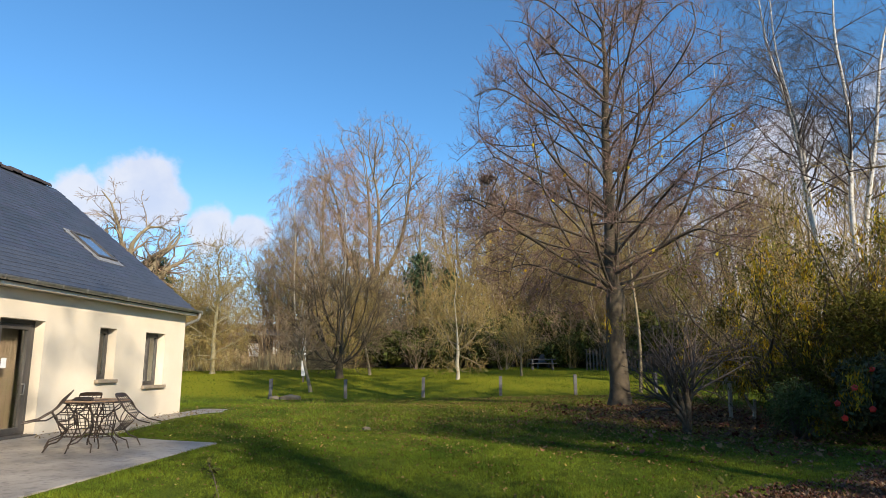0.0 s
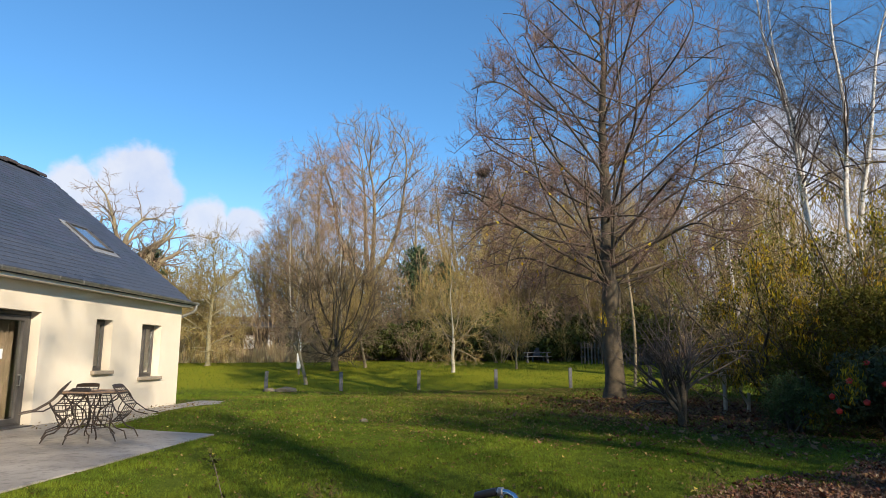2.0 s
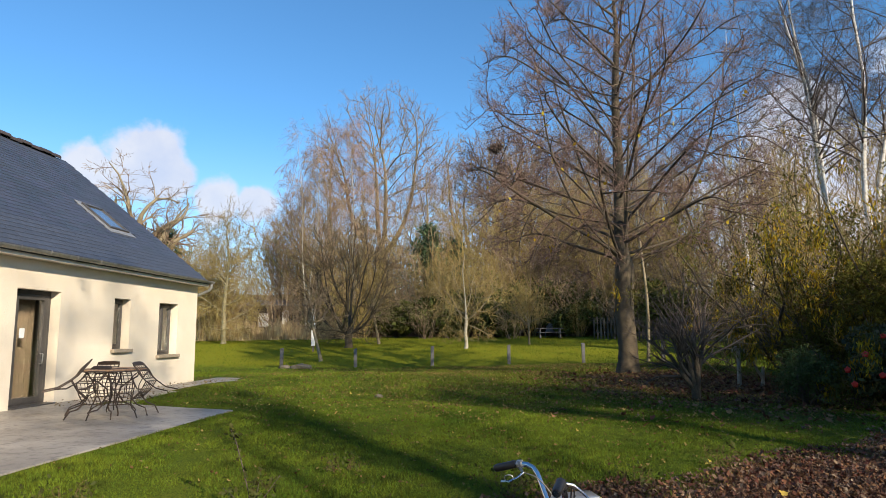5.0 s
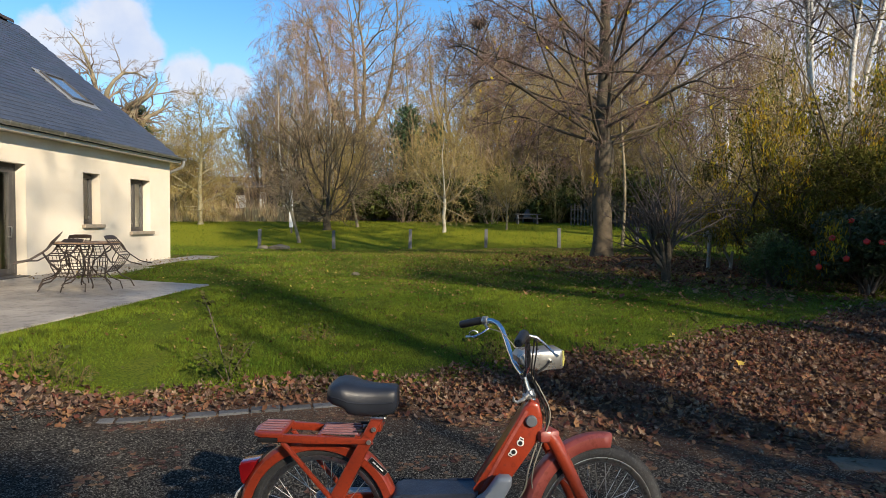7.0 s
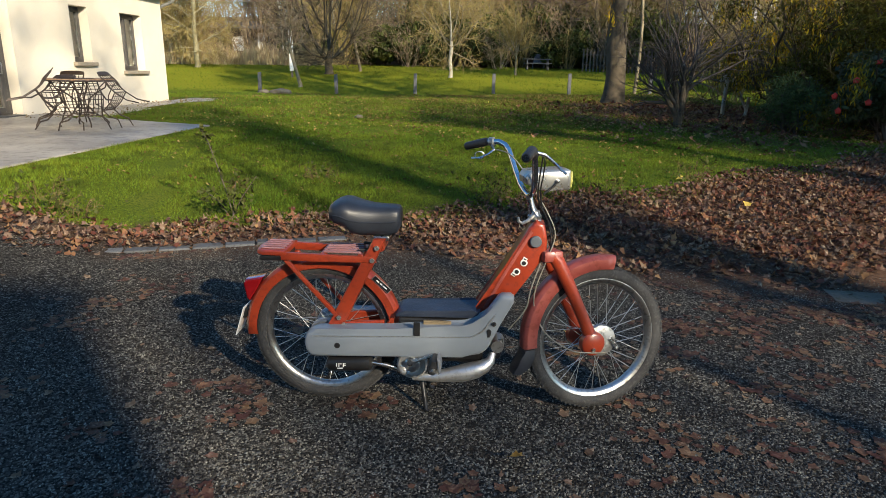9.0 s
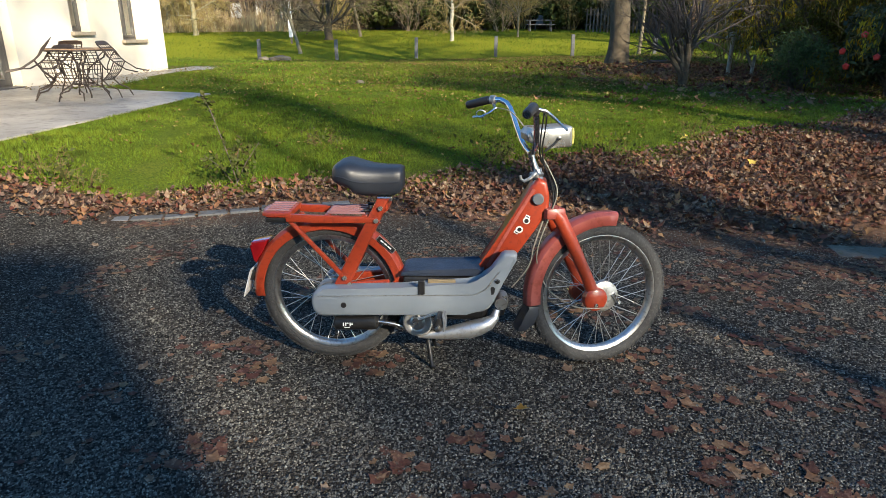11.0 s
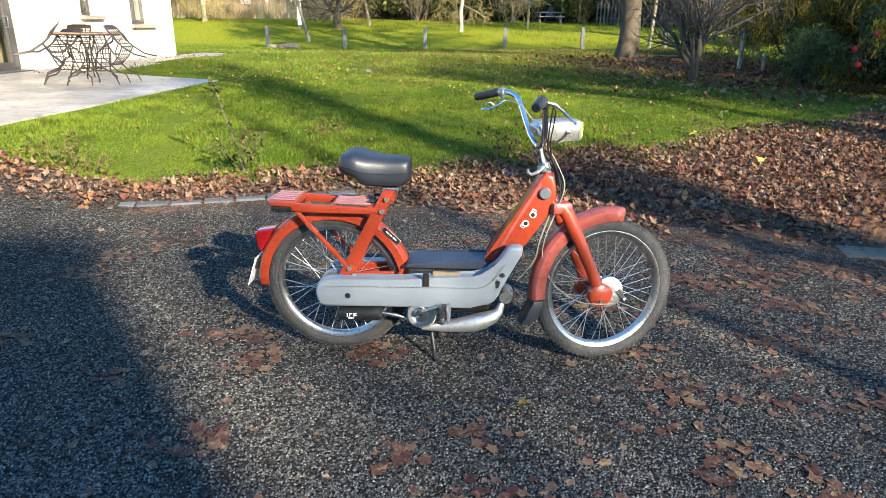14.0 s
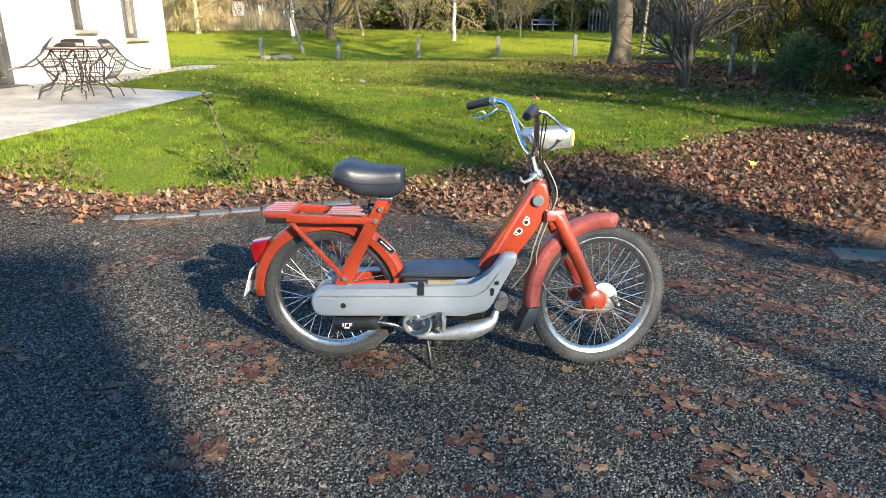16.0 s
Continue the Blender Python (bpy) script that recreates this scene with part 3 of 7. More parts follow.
    for nm, count, size, m, shape, top in (extras or ()):
        C = points_on(P4, count, rng, (0.4, 1.0), 0.04)
        C = C[(C[:, 2] < top) & (np.hypot(C[:, 0], C[:, 1]) > 1.2)]
        V, F = leaf_quads(C, size, rng, shape, 1.2)
        tagged(mesh_of(nm, V, F, m, e), kind="stuff")
    return e


lime = crown_tree("lime_tree", "large bare lime tree with purplish twigs and a few yellow leaves", (4.3, 21.6), 11, 17.5, 3.6, ([0.2, 0.25, 0.34, 0.46, 0.6, 0.75, 0.9, 1.0], [3.2, 5.0, 5.7, 5.5, 4.7, 3.7, 2.1, 0.5]), 0.31, BARK, TWIG_PURPLE, 2200, 0.38, power=0.5, fine=(9, 6), rmin=(0.0072, 0.0056), length=(0.75, 0.5), up=0.12, floor=3.0,
                  leaders=((100, 0.2, 3.6, 15.5), (350, 0.75, 3.6, 15.0), (190, 0.95, 3.6, 14.0), (20, 1.9, 3.6, 13.0), (165, 2.0, 4.0, 12.5), (270, 1.6, 3.8, 12.5), (200, 3.0, 3.6, 10.5), (340, 3.2, 3.6, 10.0), (60, 2.2, 4.4, 10.5)), sides=60, cap=0.05,
                  extras=[("seed_litter", 4000, 0.03, TWIG_DARK, 1.6, 99.0), ("foliage", 420, 0.09, LEAF_GOLD, 1.4, 8.0)])


def build_nest(parent, at):
    """A ball of crossed sticks lodged in a fork."""
    rng = np.random.default_rng(19)
    d = unit(rng.normal(size=(260, 3)) * (1, 1, 0.6))
    c = np.array(at) + unit(rng.normal(size=(260, 3))) * rng.uniform(0.02, 0.2, (260, 1)) * (1, 1, 0.7)
    P = np.stack([c - d * 0.17, c, c + d * 0.17], 1)
    mesh_of("nest", *tubes([(P, np.full((260, 3), 0.008))], [3]), TWIG_DARK, parent)


build_nest(lime, (-4.19, -0.6, 7.54))


def birch(at, stems, seed, height_m, dense=1.0, label="weeping birch with white peeling bark and hanging twigs", twig=None, rmin=0.0032, bark=None, girth=0.125):
    """stems: (dx, dy, lean x, lean y, share of the height, bend)."""
    rng = np.random.default_rng(seed)
    sets, fine1, fine2 = [], [], []
    for dx, dy, lx, ly, share, bend in stems:
        h = height_m * share
        zs = np.linspace(0, h, 16)
        x = dx + lx * (zs / h) ** bend + 0.10 * np.sin(zs * 0.7 + dx * 9)
        y = dy + ly * zs / h + 0.08 * np.cos(zs * 0.8)
        sets.append((np.stack([x, y, zs], -1)[None], (girth * share * np.linspace(1, 0.12, 16))[None, :]))
    P0, R0 = merge(sets, 16)
    P1, R1 = sprout(P0, R0, int(26 * dense), (0.40, 0.99), (48, 10), 0.28, 8, 0.10, -0.04, 0.5, rng, 0.45, 0.15, 0.010)
    P2, R2 = sprout(P1, R1, int(11 * dense), (0.15, 1.0), (46, 14), 0.42, 6, 0.12, -0.14, 0.5, rng, 0.3, 0.3, 0.0045)
    P3, R3 = sprout(P2, R2, 9, (0.1, 1.0), (35, 14), 0.95, 4, 0.10, -0.5, 0.7, rng, 0.2, 0.5, rmin)
    bits = points_on(P3, 2600, rng, (0.4, 1.0), 0.02)
    V, F = leaf_quads(bits, 0.03, rng, 1.5, 1.5)
    e = plant("birch", label, "tree", at, ([(P0, R0)], [9], bark or BIRCH), ([(P1, R1), (P2, R2), (P3, R3)], [4, 3, 3], twig or TWIG_DARK), [("catkin_mass", V, F, twig or TWIG_DARK)], "birches")
    return e


birch((15.2, 28.0), [(0, 0, -2.65, 0.2, 1.0, 1.0), (0.05, 0.1, -1.85, 0.6, 0.96, 0.8)], 21, 20.0, girth=0.155, rmin=0.004)
birch((15.1, 26.7), [(0, 0, 0.45, 0.2, 1.0, 1.5), (0.1, 0.0, 3.4, 0.1, 0.95, 2.0)], 22, 20.0, girth=0.155, rmin=0.004)
birch((12.8, 33.0), [(0, 0, -0.25, 0.3, 0.9, 1.0)], 23, 19.0, 0.65)
birch((7.15, 31.0), [(0, 0, -0.2, 0.2, 0.9, 1.0)], 24, 17.0, 0.6, bark=BARK_GREY, girth=0.09)
birch((-14.8, 50.0), [(0, 0, -0.9, 0.2, 0.95, 1.4), (0.2, 0.1, 0.8, 0.3, 0.85, 1.2)], 25, 16.5, 0.8, "far birch with a white trunk and grey hanging twigs", TWIG_GREY, 0.008, PALE_BARK, 0.085)
birch((-11.0, 50.5), [(0, 0, -0.6, 0.2, 1.0, 1.6)], 26, 17.5, 1.0, "far birch with a white trunk and pinkish hanging twigs", TWIG_PINK, 0.008, PALE_BARK, 0.085)


def bare_tree(name, label, at, seed, h, trunk_h, spread, wood, twig, broom=0.0, dense=1.0, girth=0.2, group="", rmin=0.006, lean=(0, 0), n1=9, wander=0.10, boost=1.0):
    """A leafless tree: broom bends the shoots upright."""
    rng = np.random.default_rng(seed)
    sets0 = [line_set([(0, 0, 0), (0, 0, 0.2), (lean[0] * 0.5, lean[1] * 0.5, trunk_h * 0.5), (lean[0], lean[1], trunk_h)], girth, girth * 0.75)]
    sets0[0][1][0, 0] *= 1.35
    P0, R0 = merge(sets0, 5)
    top = P0[:, -1]
    sets = []
    k = n1
    for i in range(k):
        a = 2 * math.pi * (i / k + 0.08 * rng.normal())
        l = math.radians(spread * (0.25 + 0.85 * ((i * 0.618) % 1)))
        d = np.array([[math.cos(a) * math.sin(l), math.sin(a) * math.sin(l), math.cos(l)]])
        L = (h - trunk_h) * rng.uniform(0.75, 1.02) * (1.0 - 0.28 * l)
        P = run_out(top - np.array([0, 0, 0.25 * trunk_h * rng.random()]), d, np.array([L]), 11, wander, 0.05 + broom, rng)
        sets.append((P, girth * 0.46 * np.linspace(1, 0.1, 11)[None, :]))
    P1, R1 = merge(sets, 11)
    P2, R2 = sprout(P1, R1, int(11 * dense), (0.12, 0.98), (44, 11), 0.45, 6, wander * 1.1, 0.04 + broom, 0.5, rng, 0.55, 0.2, rmin * 2)
    P3, R3 = sprout(P2, R2, int(8 * dense), (0.12, 1.0), (40, 12), 0.5, 3 if at[1] > 45 else 4, wander * 1.2, 0.03 + broom, 0.6, rng, 0.45, 0.35, rmin * 1.3)
    P4, R4 = sprout(P3, R3, int(4 * dense * boost), (0.1, 1.0), (38, 12), 0.6, 2, 0.1, broom, 0.7, rng, 0.4, 0.5, rmin)
    return plant(name, label, "tree", at, ([(P0, R0), (P1, R1)], [10, 6], wood), ([(P2, R2), (P3, R3), (P4, R4)], [3, 3, 3], twig), (), group)


# trees of the orchard
crown_tree("fruit_tree", "bare unpruned fruit tree with upright shoots", (-9.05, 40.0), 31, 7.6, 1.0, ([0.2, 0.32, 0.5, 0.75, 1.0], [2.2, 3.3, 3.7, 3.3, 1.8]), 0.24, BARK, TWIG_BROWN, 650, 0.36, 0.52, (7, 3), (0.012, 0.0095), (1.3, 0.4), 0.9, "orchard trees", 0.04)
crown_tree("young_tree", "small bare tree with a pale whitewashed trunk", (-1.65, 38.2), 32, 6.0, 1.7, ([0.3, 0.45, 0.65, 0.85, 1.0], [1.6, 2.6, 2.6, 1.8, 0.4]), 0.10, BARK_GREY, TWIG_OLIVE, 350, 0.32, 0.5, (6, 4), (0.009, 0.0075), (0.8, 0.5), 0.3, "orchard trees", 0.03, trunk_wood=PALE_BARK)
bare_tree("leaning_tree", "small bare tree with a thin leaning trunk", (-9.2, 34.0), 33, 5.5, 2.2, 75, BARK_GREY, TWIG_GREY, 0.0, 1.0, 0.10, "orchard trees", 0.007, lean=(-0.55, 0.1))
bare_tree("leaning_tree", "small bare tree with a pale leaning trunk", (-7.5, 42.0), 34, 7.0, 2.6, 60, BARK_GREY, TWIG_OLIVE, 0.05, 1.1, 0.10, "orchard trees", 0.008, lean=(-0.45, 0.0))
bare_tree("young_tree", "slender bare sapling with a few yellow leaves", (2.2, 41.0), 35, 5.0, 1.5, 65, BARK_GREY, TWIG_OLIVE, 0.0, 1.0, 0.07, "orchard trees", 0.007)
# tall trees of the wood behind: templates and copies
tall_a = crown_tree("tall_tree", "tall bare ash tree with rising grey limbs", (-11.5, 66.0), 41, 24.0, 6.0, ([0.3, 0.42, 0.6, 0.78, 0.92, 1.0], [3.5, 6.2, 8.0, 7.4, 4.8, 1.5]), 0.48, BARK_GREY, TWIG_GREY, 1100, 0.7, 0.5, (7, 4), (0.015, 0.012), (1.5, 0.5), 0.5, "trees of the wood", 0.06, leaders=((0, 3.4, 6.0, 15.0), (120, 2.2, 6.0, 15.5), (185, 3.6, 5.5, 14.0), (290, 2.4, 6.0, 15.0)))
tall_b = crown_tree("tall_tree", "tall bare tree with pinkish-brown fine twigs", (-16.0, 62.0), 42, 20.0, 4.5, ([0.15, 0.3, 0.5, 0.7, 0.88, 1.0], [2.2, 4.4, 5.2, 4.8, 3.2, 0.8]), 0.30, BARK_GREY, TWIG_PINK, 800, 0.6, 0.54, (6, 4), (0.013, 0.011), (1.5, 0.5), 0.14, "trees of the wood", 0.05)
tall_c = bare_tree("tall_tree", "bare tree of the wood with olive-grey twigs", (14.0, 48.0), 43, 15.0, 2.5, 52, BARK_GREY, TWIG_OLIVE, 0.06, 1.1, 0.24, "trees of the wood", 0.014, n1=10, boost=0.5)


def again(ob, x, y, turn, scale):
    return copy_thing(ob, Matrix.Translation((x, y, float(height(x, y)) - 0.05)) @ Matrix.Rotation(radians(turn), 4, "Z") @ Matrix.Scale(scale, 4))


for src, x, y, turn, sc in [(tall_a, 7, 74, 20, 0.95), (tall_a, 1.5, 76, 110, 0.9), (tall_a, 12.5, 72, 260, 0.9), (tall_a, -2.0, 72, 200, 0.8), (tall_b, -20.0, 66, 250, 0.72), (tall_b, 2.5, 62, 40, 0.8), (tall_b, 10, 66, 310, 0.85), (tall_b, 17, 60, 100, 0.9), (tall_b, -6.5, 63, 190, 0.85), (tall_b, -17.5, 58, 75, 0.72), (tall_b, -37, 64, 20, 0.55),
                            (tall_c, 5.5, 56, 70, 1.0), (tall_c, 0.5, 58, 170, 0.95), (tall_c, 19, 44, 200, 1.1), (tall_c, 14.5, 39, 30, 0.9), (tall_c, 16, 34, 260, 0.95), (tall_c, 22, 36, 120, 1.1), (tall_c, -26, 58, 60, 0.72), (tall_c, -31, 60, 150, 0.75), (tall_c, -21, 63, 290, 0.8), (tall_c, -15, 64, 10, 0.7), (tall_c, -11, 55, 210, 0.6), (tall_c, -5, 54, 95, 0.62), (tall_c, 9, 50, 330, 0.8), (tall_c, -1, 52, 250, 0.55), (tall_c, 3.0, 60, 15, 1.0), (tall_c, 6.8, 62, 130, 1.1), (tall_c, 9.8, 57, 240, 1.05), (tall_c, 12.8, 54, 310, 1.0), (tall_c, 7.6, 54, 85, 0.9), (tall_b, 5.0, 66, 220, 0.85), (tall_c, 14.5, 60, 45, 1.15)]:
    again(src, x, y, turn, sc)
oak = bare_tree("old_oak", "gnarled bare oak with crooked sunlit limbs", (-27.2, 47.0), 51, 17.5, 5.0, 66, BARK_GREY, TWIG_GREY, -0.01, 0.9, 0.85, "", 0.014, wander=0.26, boost=1.6)
crown_tree("young_tree", "bare tree with sunlit olive twigs beyond the house", (-18.4, 43.0), 52, 10.0, 1.4, ([0.1, 0.3, 0.6, 0.85, 1.0], [1.8, 2.8, 2.5, 1.5, 0.3]), 0.16, OLIVE_BARK, TWIG_OLIVE, 600, 0.36, 0.5, (8, 5), (0.011, 0.009), (1.0, 0.5), 0.55, "orchard trees", 0.035, leaders=((90, 0.2, 1.4, 8.5),))
bare_tree("young_tree", "bare tree with sunlit olive twigs beyond the house", (-21.5, 46.0), 53, 8.0, 1.5, 55, BARK_GREY, TWIG_OLIVE, 0.05, 1.0, 0.14, "orchard trees", 0.009, boost=1.5)


# ---------------------------------------------------------------- shrubs and thickets
def shrub(name, label, at, seed, h, stems, spread, wood, twig, lift=0.03, wander=0.1, dense=1.0, girth=0.03, rmin=0.004, leaves=(), group="", turn=0.0, base=0.12, category="shrub"):
    """Many stems from one foot. leaves: (name, count, size, material, shape, droop)."""
    rng = np.random.default_rng(seed)
    a = 2 * np.pi * (np.arange(stems) / stems + 0.05 * rng.normal(size=stems))
    l = np.radians(spread * (0.15 + 0.95 * rng.random(stems)))
    d = np.stack([np.cos(a) * np.sin(l), np.sin(a) * np.sin(l), np.cos(l)], -1)
    start = np.stack([np.cos(a) * base * rng.random(stems), np.sin(a) * base * rng.random(stems), np.zeros(stems)], -1)
    L = h * rng.uniform(0.75, 1.1, stems)
    P1 = run_out(start, d, L, 10, wander, lift, rng)
    R1 = girth * rng.uniform(0.7, 1.2, (stems, 1)) * np.linspace(1, 0.15, 10)[None, :]
    near = at[1] < 20
    P2, R2 = sprout(P1, R1, int(9 * dense), (0.15, 0.98), (40, 12), 0.42, 7 if near else 5, wander * 1.3, lift, 0.55, rng, 0.4, 0.25, rmin * 1.6)
    P3, R3 = sprout(P2, R2, int(7 * dense), (0.1, 1.0), (40, 14), 0.5, 5 if near else 2, wander * 1.5, lift, 0.65, rng, 0.3, 0.4, rmin)
    z = float(height(at[0], at[1])) - 0.03
    e = thing(name, label, category, (at[0], at[1], z), group, turn)
    for i in range(stems):
        mesh_of("stem", *tubes([(P1[i:i + 1], R1[i:i + 1])], [6]), wood, e, smooth=True)
    mesh_of("crown", *tubes([(P2, R2), (P3, R3)], [3, 3]), twig, e)
    for nm, count, size, m, shape, droop, clump in leaves:
        if clump:
            k = points_on(P2, clump, rng, (0.3, 1.0), 0.1)
            C = k[rng.integers(0, clump, count)] + rng.normal(size=(count, 3)) * (0.07, 0.07, 0.16)
        else:
            C = points_on(P3, count, rng, (0.1, 1.0), 0.06)
        V, F = leaf_quads(C, size, rng, shape, droop)
        tagged(mesh_of(nm, V, F, m, e), kind="stuff")
    return e


def leafy_mound(name, label, at, seed, size, count, leaf, material, group="", twig=TWIG_DARK, extra=(), shape=1.9, category="shrub"):
    """An evergreen with a dense uneven coat of leaves round a frame of stems."""
    rng = np.random.default_rng(seed)
    z = float(height(at[0], at[1])) - 0.03
    e = thing(name, label, category, (at[0], at[1], z), group)
    sx, sy, sz = size
    lobes = 26
    u = unit(rng.normal(size=(lobes, 3)))
    u[:, 2] = np.abs(u[:, 2]) * 0.95 - 0.1
    centres = u * rng.uniform(0.35, 0.78, (lobes, 1)) * (sx, sy, sz) + (0, 0, sz * 0.32)
    b = rng.integers(0, lobes, count)
    p = unit(rng.normal(size=(count, 3))) * rng.uniform(0.55, 1.05, (count, 1)) ** 0.6 * 0.36 * min(sx, sy, sz)
    C = centres[b] + p * (1, 1, 0.9)
    C = C[C[:, 2] > 0.05]
    V, F = leaf_quads(C, leaf, rng, shape, 0.5)
    tagged(mesh_of("foliage", V, F, material, e), kind="stuff")
    st = 14
    start = rng.normal(size=(st, 3)) * (0.12, 0.12, 0)
    start[:, 2] = 0
    P1 = run_out(start, unit(centres[:st] - start), np.linalg.norm(centres[:st], axis=1) * 1.15, 8, 0.06, 0.02, rng)
    R1 = 0.028 * np.linspace(1, 0.2, 8)[None, :] * np.ones((st, 1))
    P2, R2 = sprout(P1, R1, 10, (0.2, 1), (45, 12), 0.5, 5, 0.12, 0.02, 0.5, rng, 0.4, 0.3, 0.004)
    for i in range(st):
        mesh_of("stem", *tubes([(P1[i:i + 1], R1[i:i + 1])], [5]), twig, e)
    mesh_of("crown", *tubes([(P2, R2)], [3]), twig, e)
    for nm, pts, sz2, m in extra:
        c = np.array(pts)
        face = unit(c - np.array([0, 0, sz * 0.4]))
        u = unit(np.cross(face, (0.1, 0.2, 1.0)))
        v = np.cross(face, u)
        V = [c]
        for ring, (rr, dep) in enumerate(((0.4, 0.25), (1.0, 0.0), (0.7, -0.3))):
            for k in range(10):
                a = 2 * math.pi * (k + 0.5 * ring) / 10
                q = sz2 * 0.5 * rr * (1.0 if k % 2 else 0.8)
                V.append(c + q * (math.cos(a) * u + math.sin(a) * v) + face * sz2 * 0.5 * (dep + 0.12 * (k % 2)))
        F = [(0, 1 + k, 1 + (k + 1) % 10) for k in range(10)]
        F += [(1 + o + k, 11 + o + k, 1 + o + (k + 1) % 10) for o in (0, 10) for k in range(10)] + [(11 + o + k, 11 + o + (k + 1) % 10, 1 + o + (k + 1) % 10) for o in (0, 10) for k in range(10)]
        mesh_of(nm, np.array(V), np.array(F), m, e)
    return e


# bare multi-stemmed shrub on the lawn's leafy edge
def lawn_shrub():
    rng = np.random.default_rng(61)
    z = float(height(3.75, 12.7)) - 0.04
    e = thing("bare_shrub", "bare multi-stemmed shrub with a short forked trunk", "shrub", (3.75, 12.7, z))
    forks = [line_set([(0, 0, 0), (0.0, 0, 0.25), (-0.05, 0.02, 0.55), (-0.16, 0.05, 1.0)], 0.085, 0.045), line_set([(0.02, 0, 0.1), (0.05, -0.02, 0.5), (0.02, 0.0, 1.15)], 0.07, 0.04), line_set([(-0.02, 0, 0.25), (-0.2, 0.0, 0.5), (-0.42, 0.1, 0.9)], 0.05, 0.035), line_set([(0.03, 0, 0.3), (0.16, 0.1, 0.8), (0.28, 0.2, 1.3)], 0.045, 0.03)]
    P0, R0 = merge(forks, 6)
    for i in range(4):
        mesh_of("trunk", *tubes([(P0[i:i + 1], R0[i:i + 1])], [10]), BARK, e, smooth=True)
    P1, R1 = sprout(P0, R0, 9, (0.45, 1.0), (38, 16), 1.65, 9, 0.15, 0.03, 0.55, rng, 0.2, 0.2, 0.011)
    P2, R2 = sprout(P1, R1, 7, (0.12, 1.0), (46, 16), 0.5, 7, 0.16, 0.02, 0.6, rng, 0.4, 0.3, 0.0065)
    P3, R3 = sprout(P2, R2, 4, (0.1, 1.0), (42, 16), 0.5, 5, 0.16, 0.02, 0.65, rng, 0.4, 0.4, 0.004)
    for i in range(len(P1)):
        mesh_of("branch", *tubes([(P1[i:i + 1], R1[i:i + 1])], [5]), TWIG_DARK, e, smooth=True)
    mesh_of("crown", *tubes([(P2, R2), (P3, R3)], [3, 3]), TWIG_DARK, e)


lawn_shrub()
# corkscrew willows with hanging golden leaves, at the right
GOLD = [("foliage", 9000, 0.030, LEAF_OLIVE, 3.2, 1.2, 420), ("gold_foliage", 2800, 0.034, LEAF_GOLD, 3.6, 2.6, 64)]
WILLOW = ("twisted willow shrub with hanging golden-green leaves", "willow shrubs")
for x, y, seed, hh, n, sp, lv in ((6.9, 14.2, 71, 4.4, 12, 48, GOLD), (8.9, 13.0, 72, 5.0, 13, 46, GOLD), (7.9, 17.4, 73, 5.2, 11, 40, [("foliage", 3000, 0.030, LEAF_OLIVE, 3.4, 1.6, 160), ("gold_foliage", 1800, 0.035, LEAF_GOLD, 3.6, 2.6, 45)]), (10.6, 15.5, 74, 5.8, 13, 42, GOLD)):
    shrub("corkscrew_willow", WILLOW[0], (x, y), seed, hh, n, sp, BARK, TWIG_WILLOW, 0.03, 0.30, 1.0, 0.055, 0.0055, lv, WILLOW[1])
# upright thicket behind the shrub
for i, (x, y, hh) in enumerate([(9.2, 25.0, 4.6), (9.8, 22.4, 5.0), (11.5, 22.0, 5.4), (12.4, 33.5, 5.0), (12.5, 19.0, 6.2), (14.0, 24.0, 6.0)]):
    shrub("thicket", "dense thicket of thin upright brown stems", (x, y), 80 + i, hh, 16, 26, TWIG_OLIVE, TWIG_OLIVE if i % 2 else TWIG_GREY, 0.07, 0.07, 1.1, 0.03, 0.005, (), "thickets at the wood's edge", base=0.7)
# evergreens at the right
blooms = [(-1.29, -0.95, 0.56), (-1.35, -0.90, 0.77), (-0.88, -0.95, 0.69), (-1.08, -0.90, 1.00), (-0.53, -0.85, 0.95), (-0.27, -0.80, 0.94), (-0.72, -0.75, 1.27)]
BLOOM = [("bloom", c, 0.11, PETAL_RED) for c in blooms]
leafy_mound("camellia", "dark glossy camellia bush with red flowers", (6.6, 11.1), 91, (1.05, 1.1, 1.4), 12000, 0.05, LEAF_DARK, "", extra=BLOOM)
leafy_mound("evergreen_bush", "green evergreen bush of narrow leaves on the leafy edge", (5.55, 12.1), 92, (0.7, 0.8, 0.95), 4600, 0.022, LEAF_NARROW, "evergreens at the lawn's edge", shape=3.4)
leafy_mound("evergreen_bush", "large olive-leaved evergreen bush behind the camellia", (7.75, 13.0), 93, (2.3, 1.7, 2.6), 26000, 0.036, LEAF_OLIVE, "evergreens at the lawn's edge", shape=3.2)
leafy_mound("evergreen_bush", "olive evergreen bush in the shade of the willows", (8.6, 15.4), 94, (1.9, 1.6, 2.6), 12000, 0.045, LEAF_LAUREL, "evergreens at the lawn's edge")
leafy_mound("evergreen_bush", "olive evergreen bush in the shade of the willows", (10.8, 18.6), 95, (2.4, 2.0, 3.4), 13000, 0.05, LEAF_LAUREL, "evergreens at the lawn's edge")
# two added dark masses that shut out the bright sky behind the willows
leafy_mound("evergreen_bush", "tall dark evergreen added to block the bright sky behind the willows", (12.6, 19.6), 96, (2.4, 2.2, 4.6), 15000, 0.055, LEAF_LAUREL, "evergreens at the lawn's edge")
leafy_mound("evergreen_bush", "tall dark evergreen added to block the bright sky behind the willows", (11.2, 16.4), 97, (1.9, 1.8, 3.6), 13000, 0.045, LEAF_LAUREL, "evergreens at the lawn's edge")
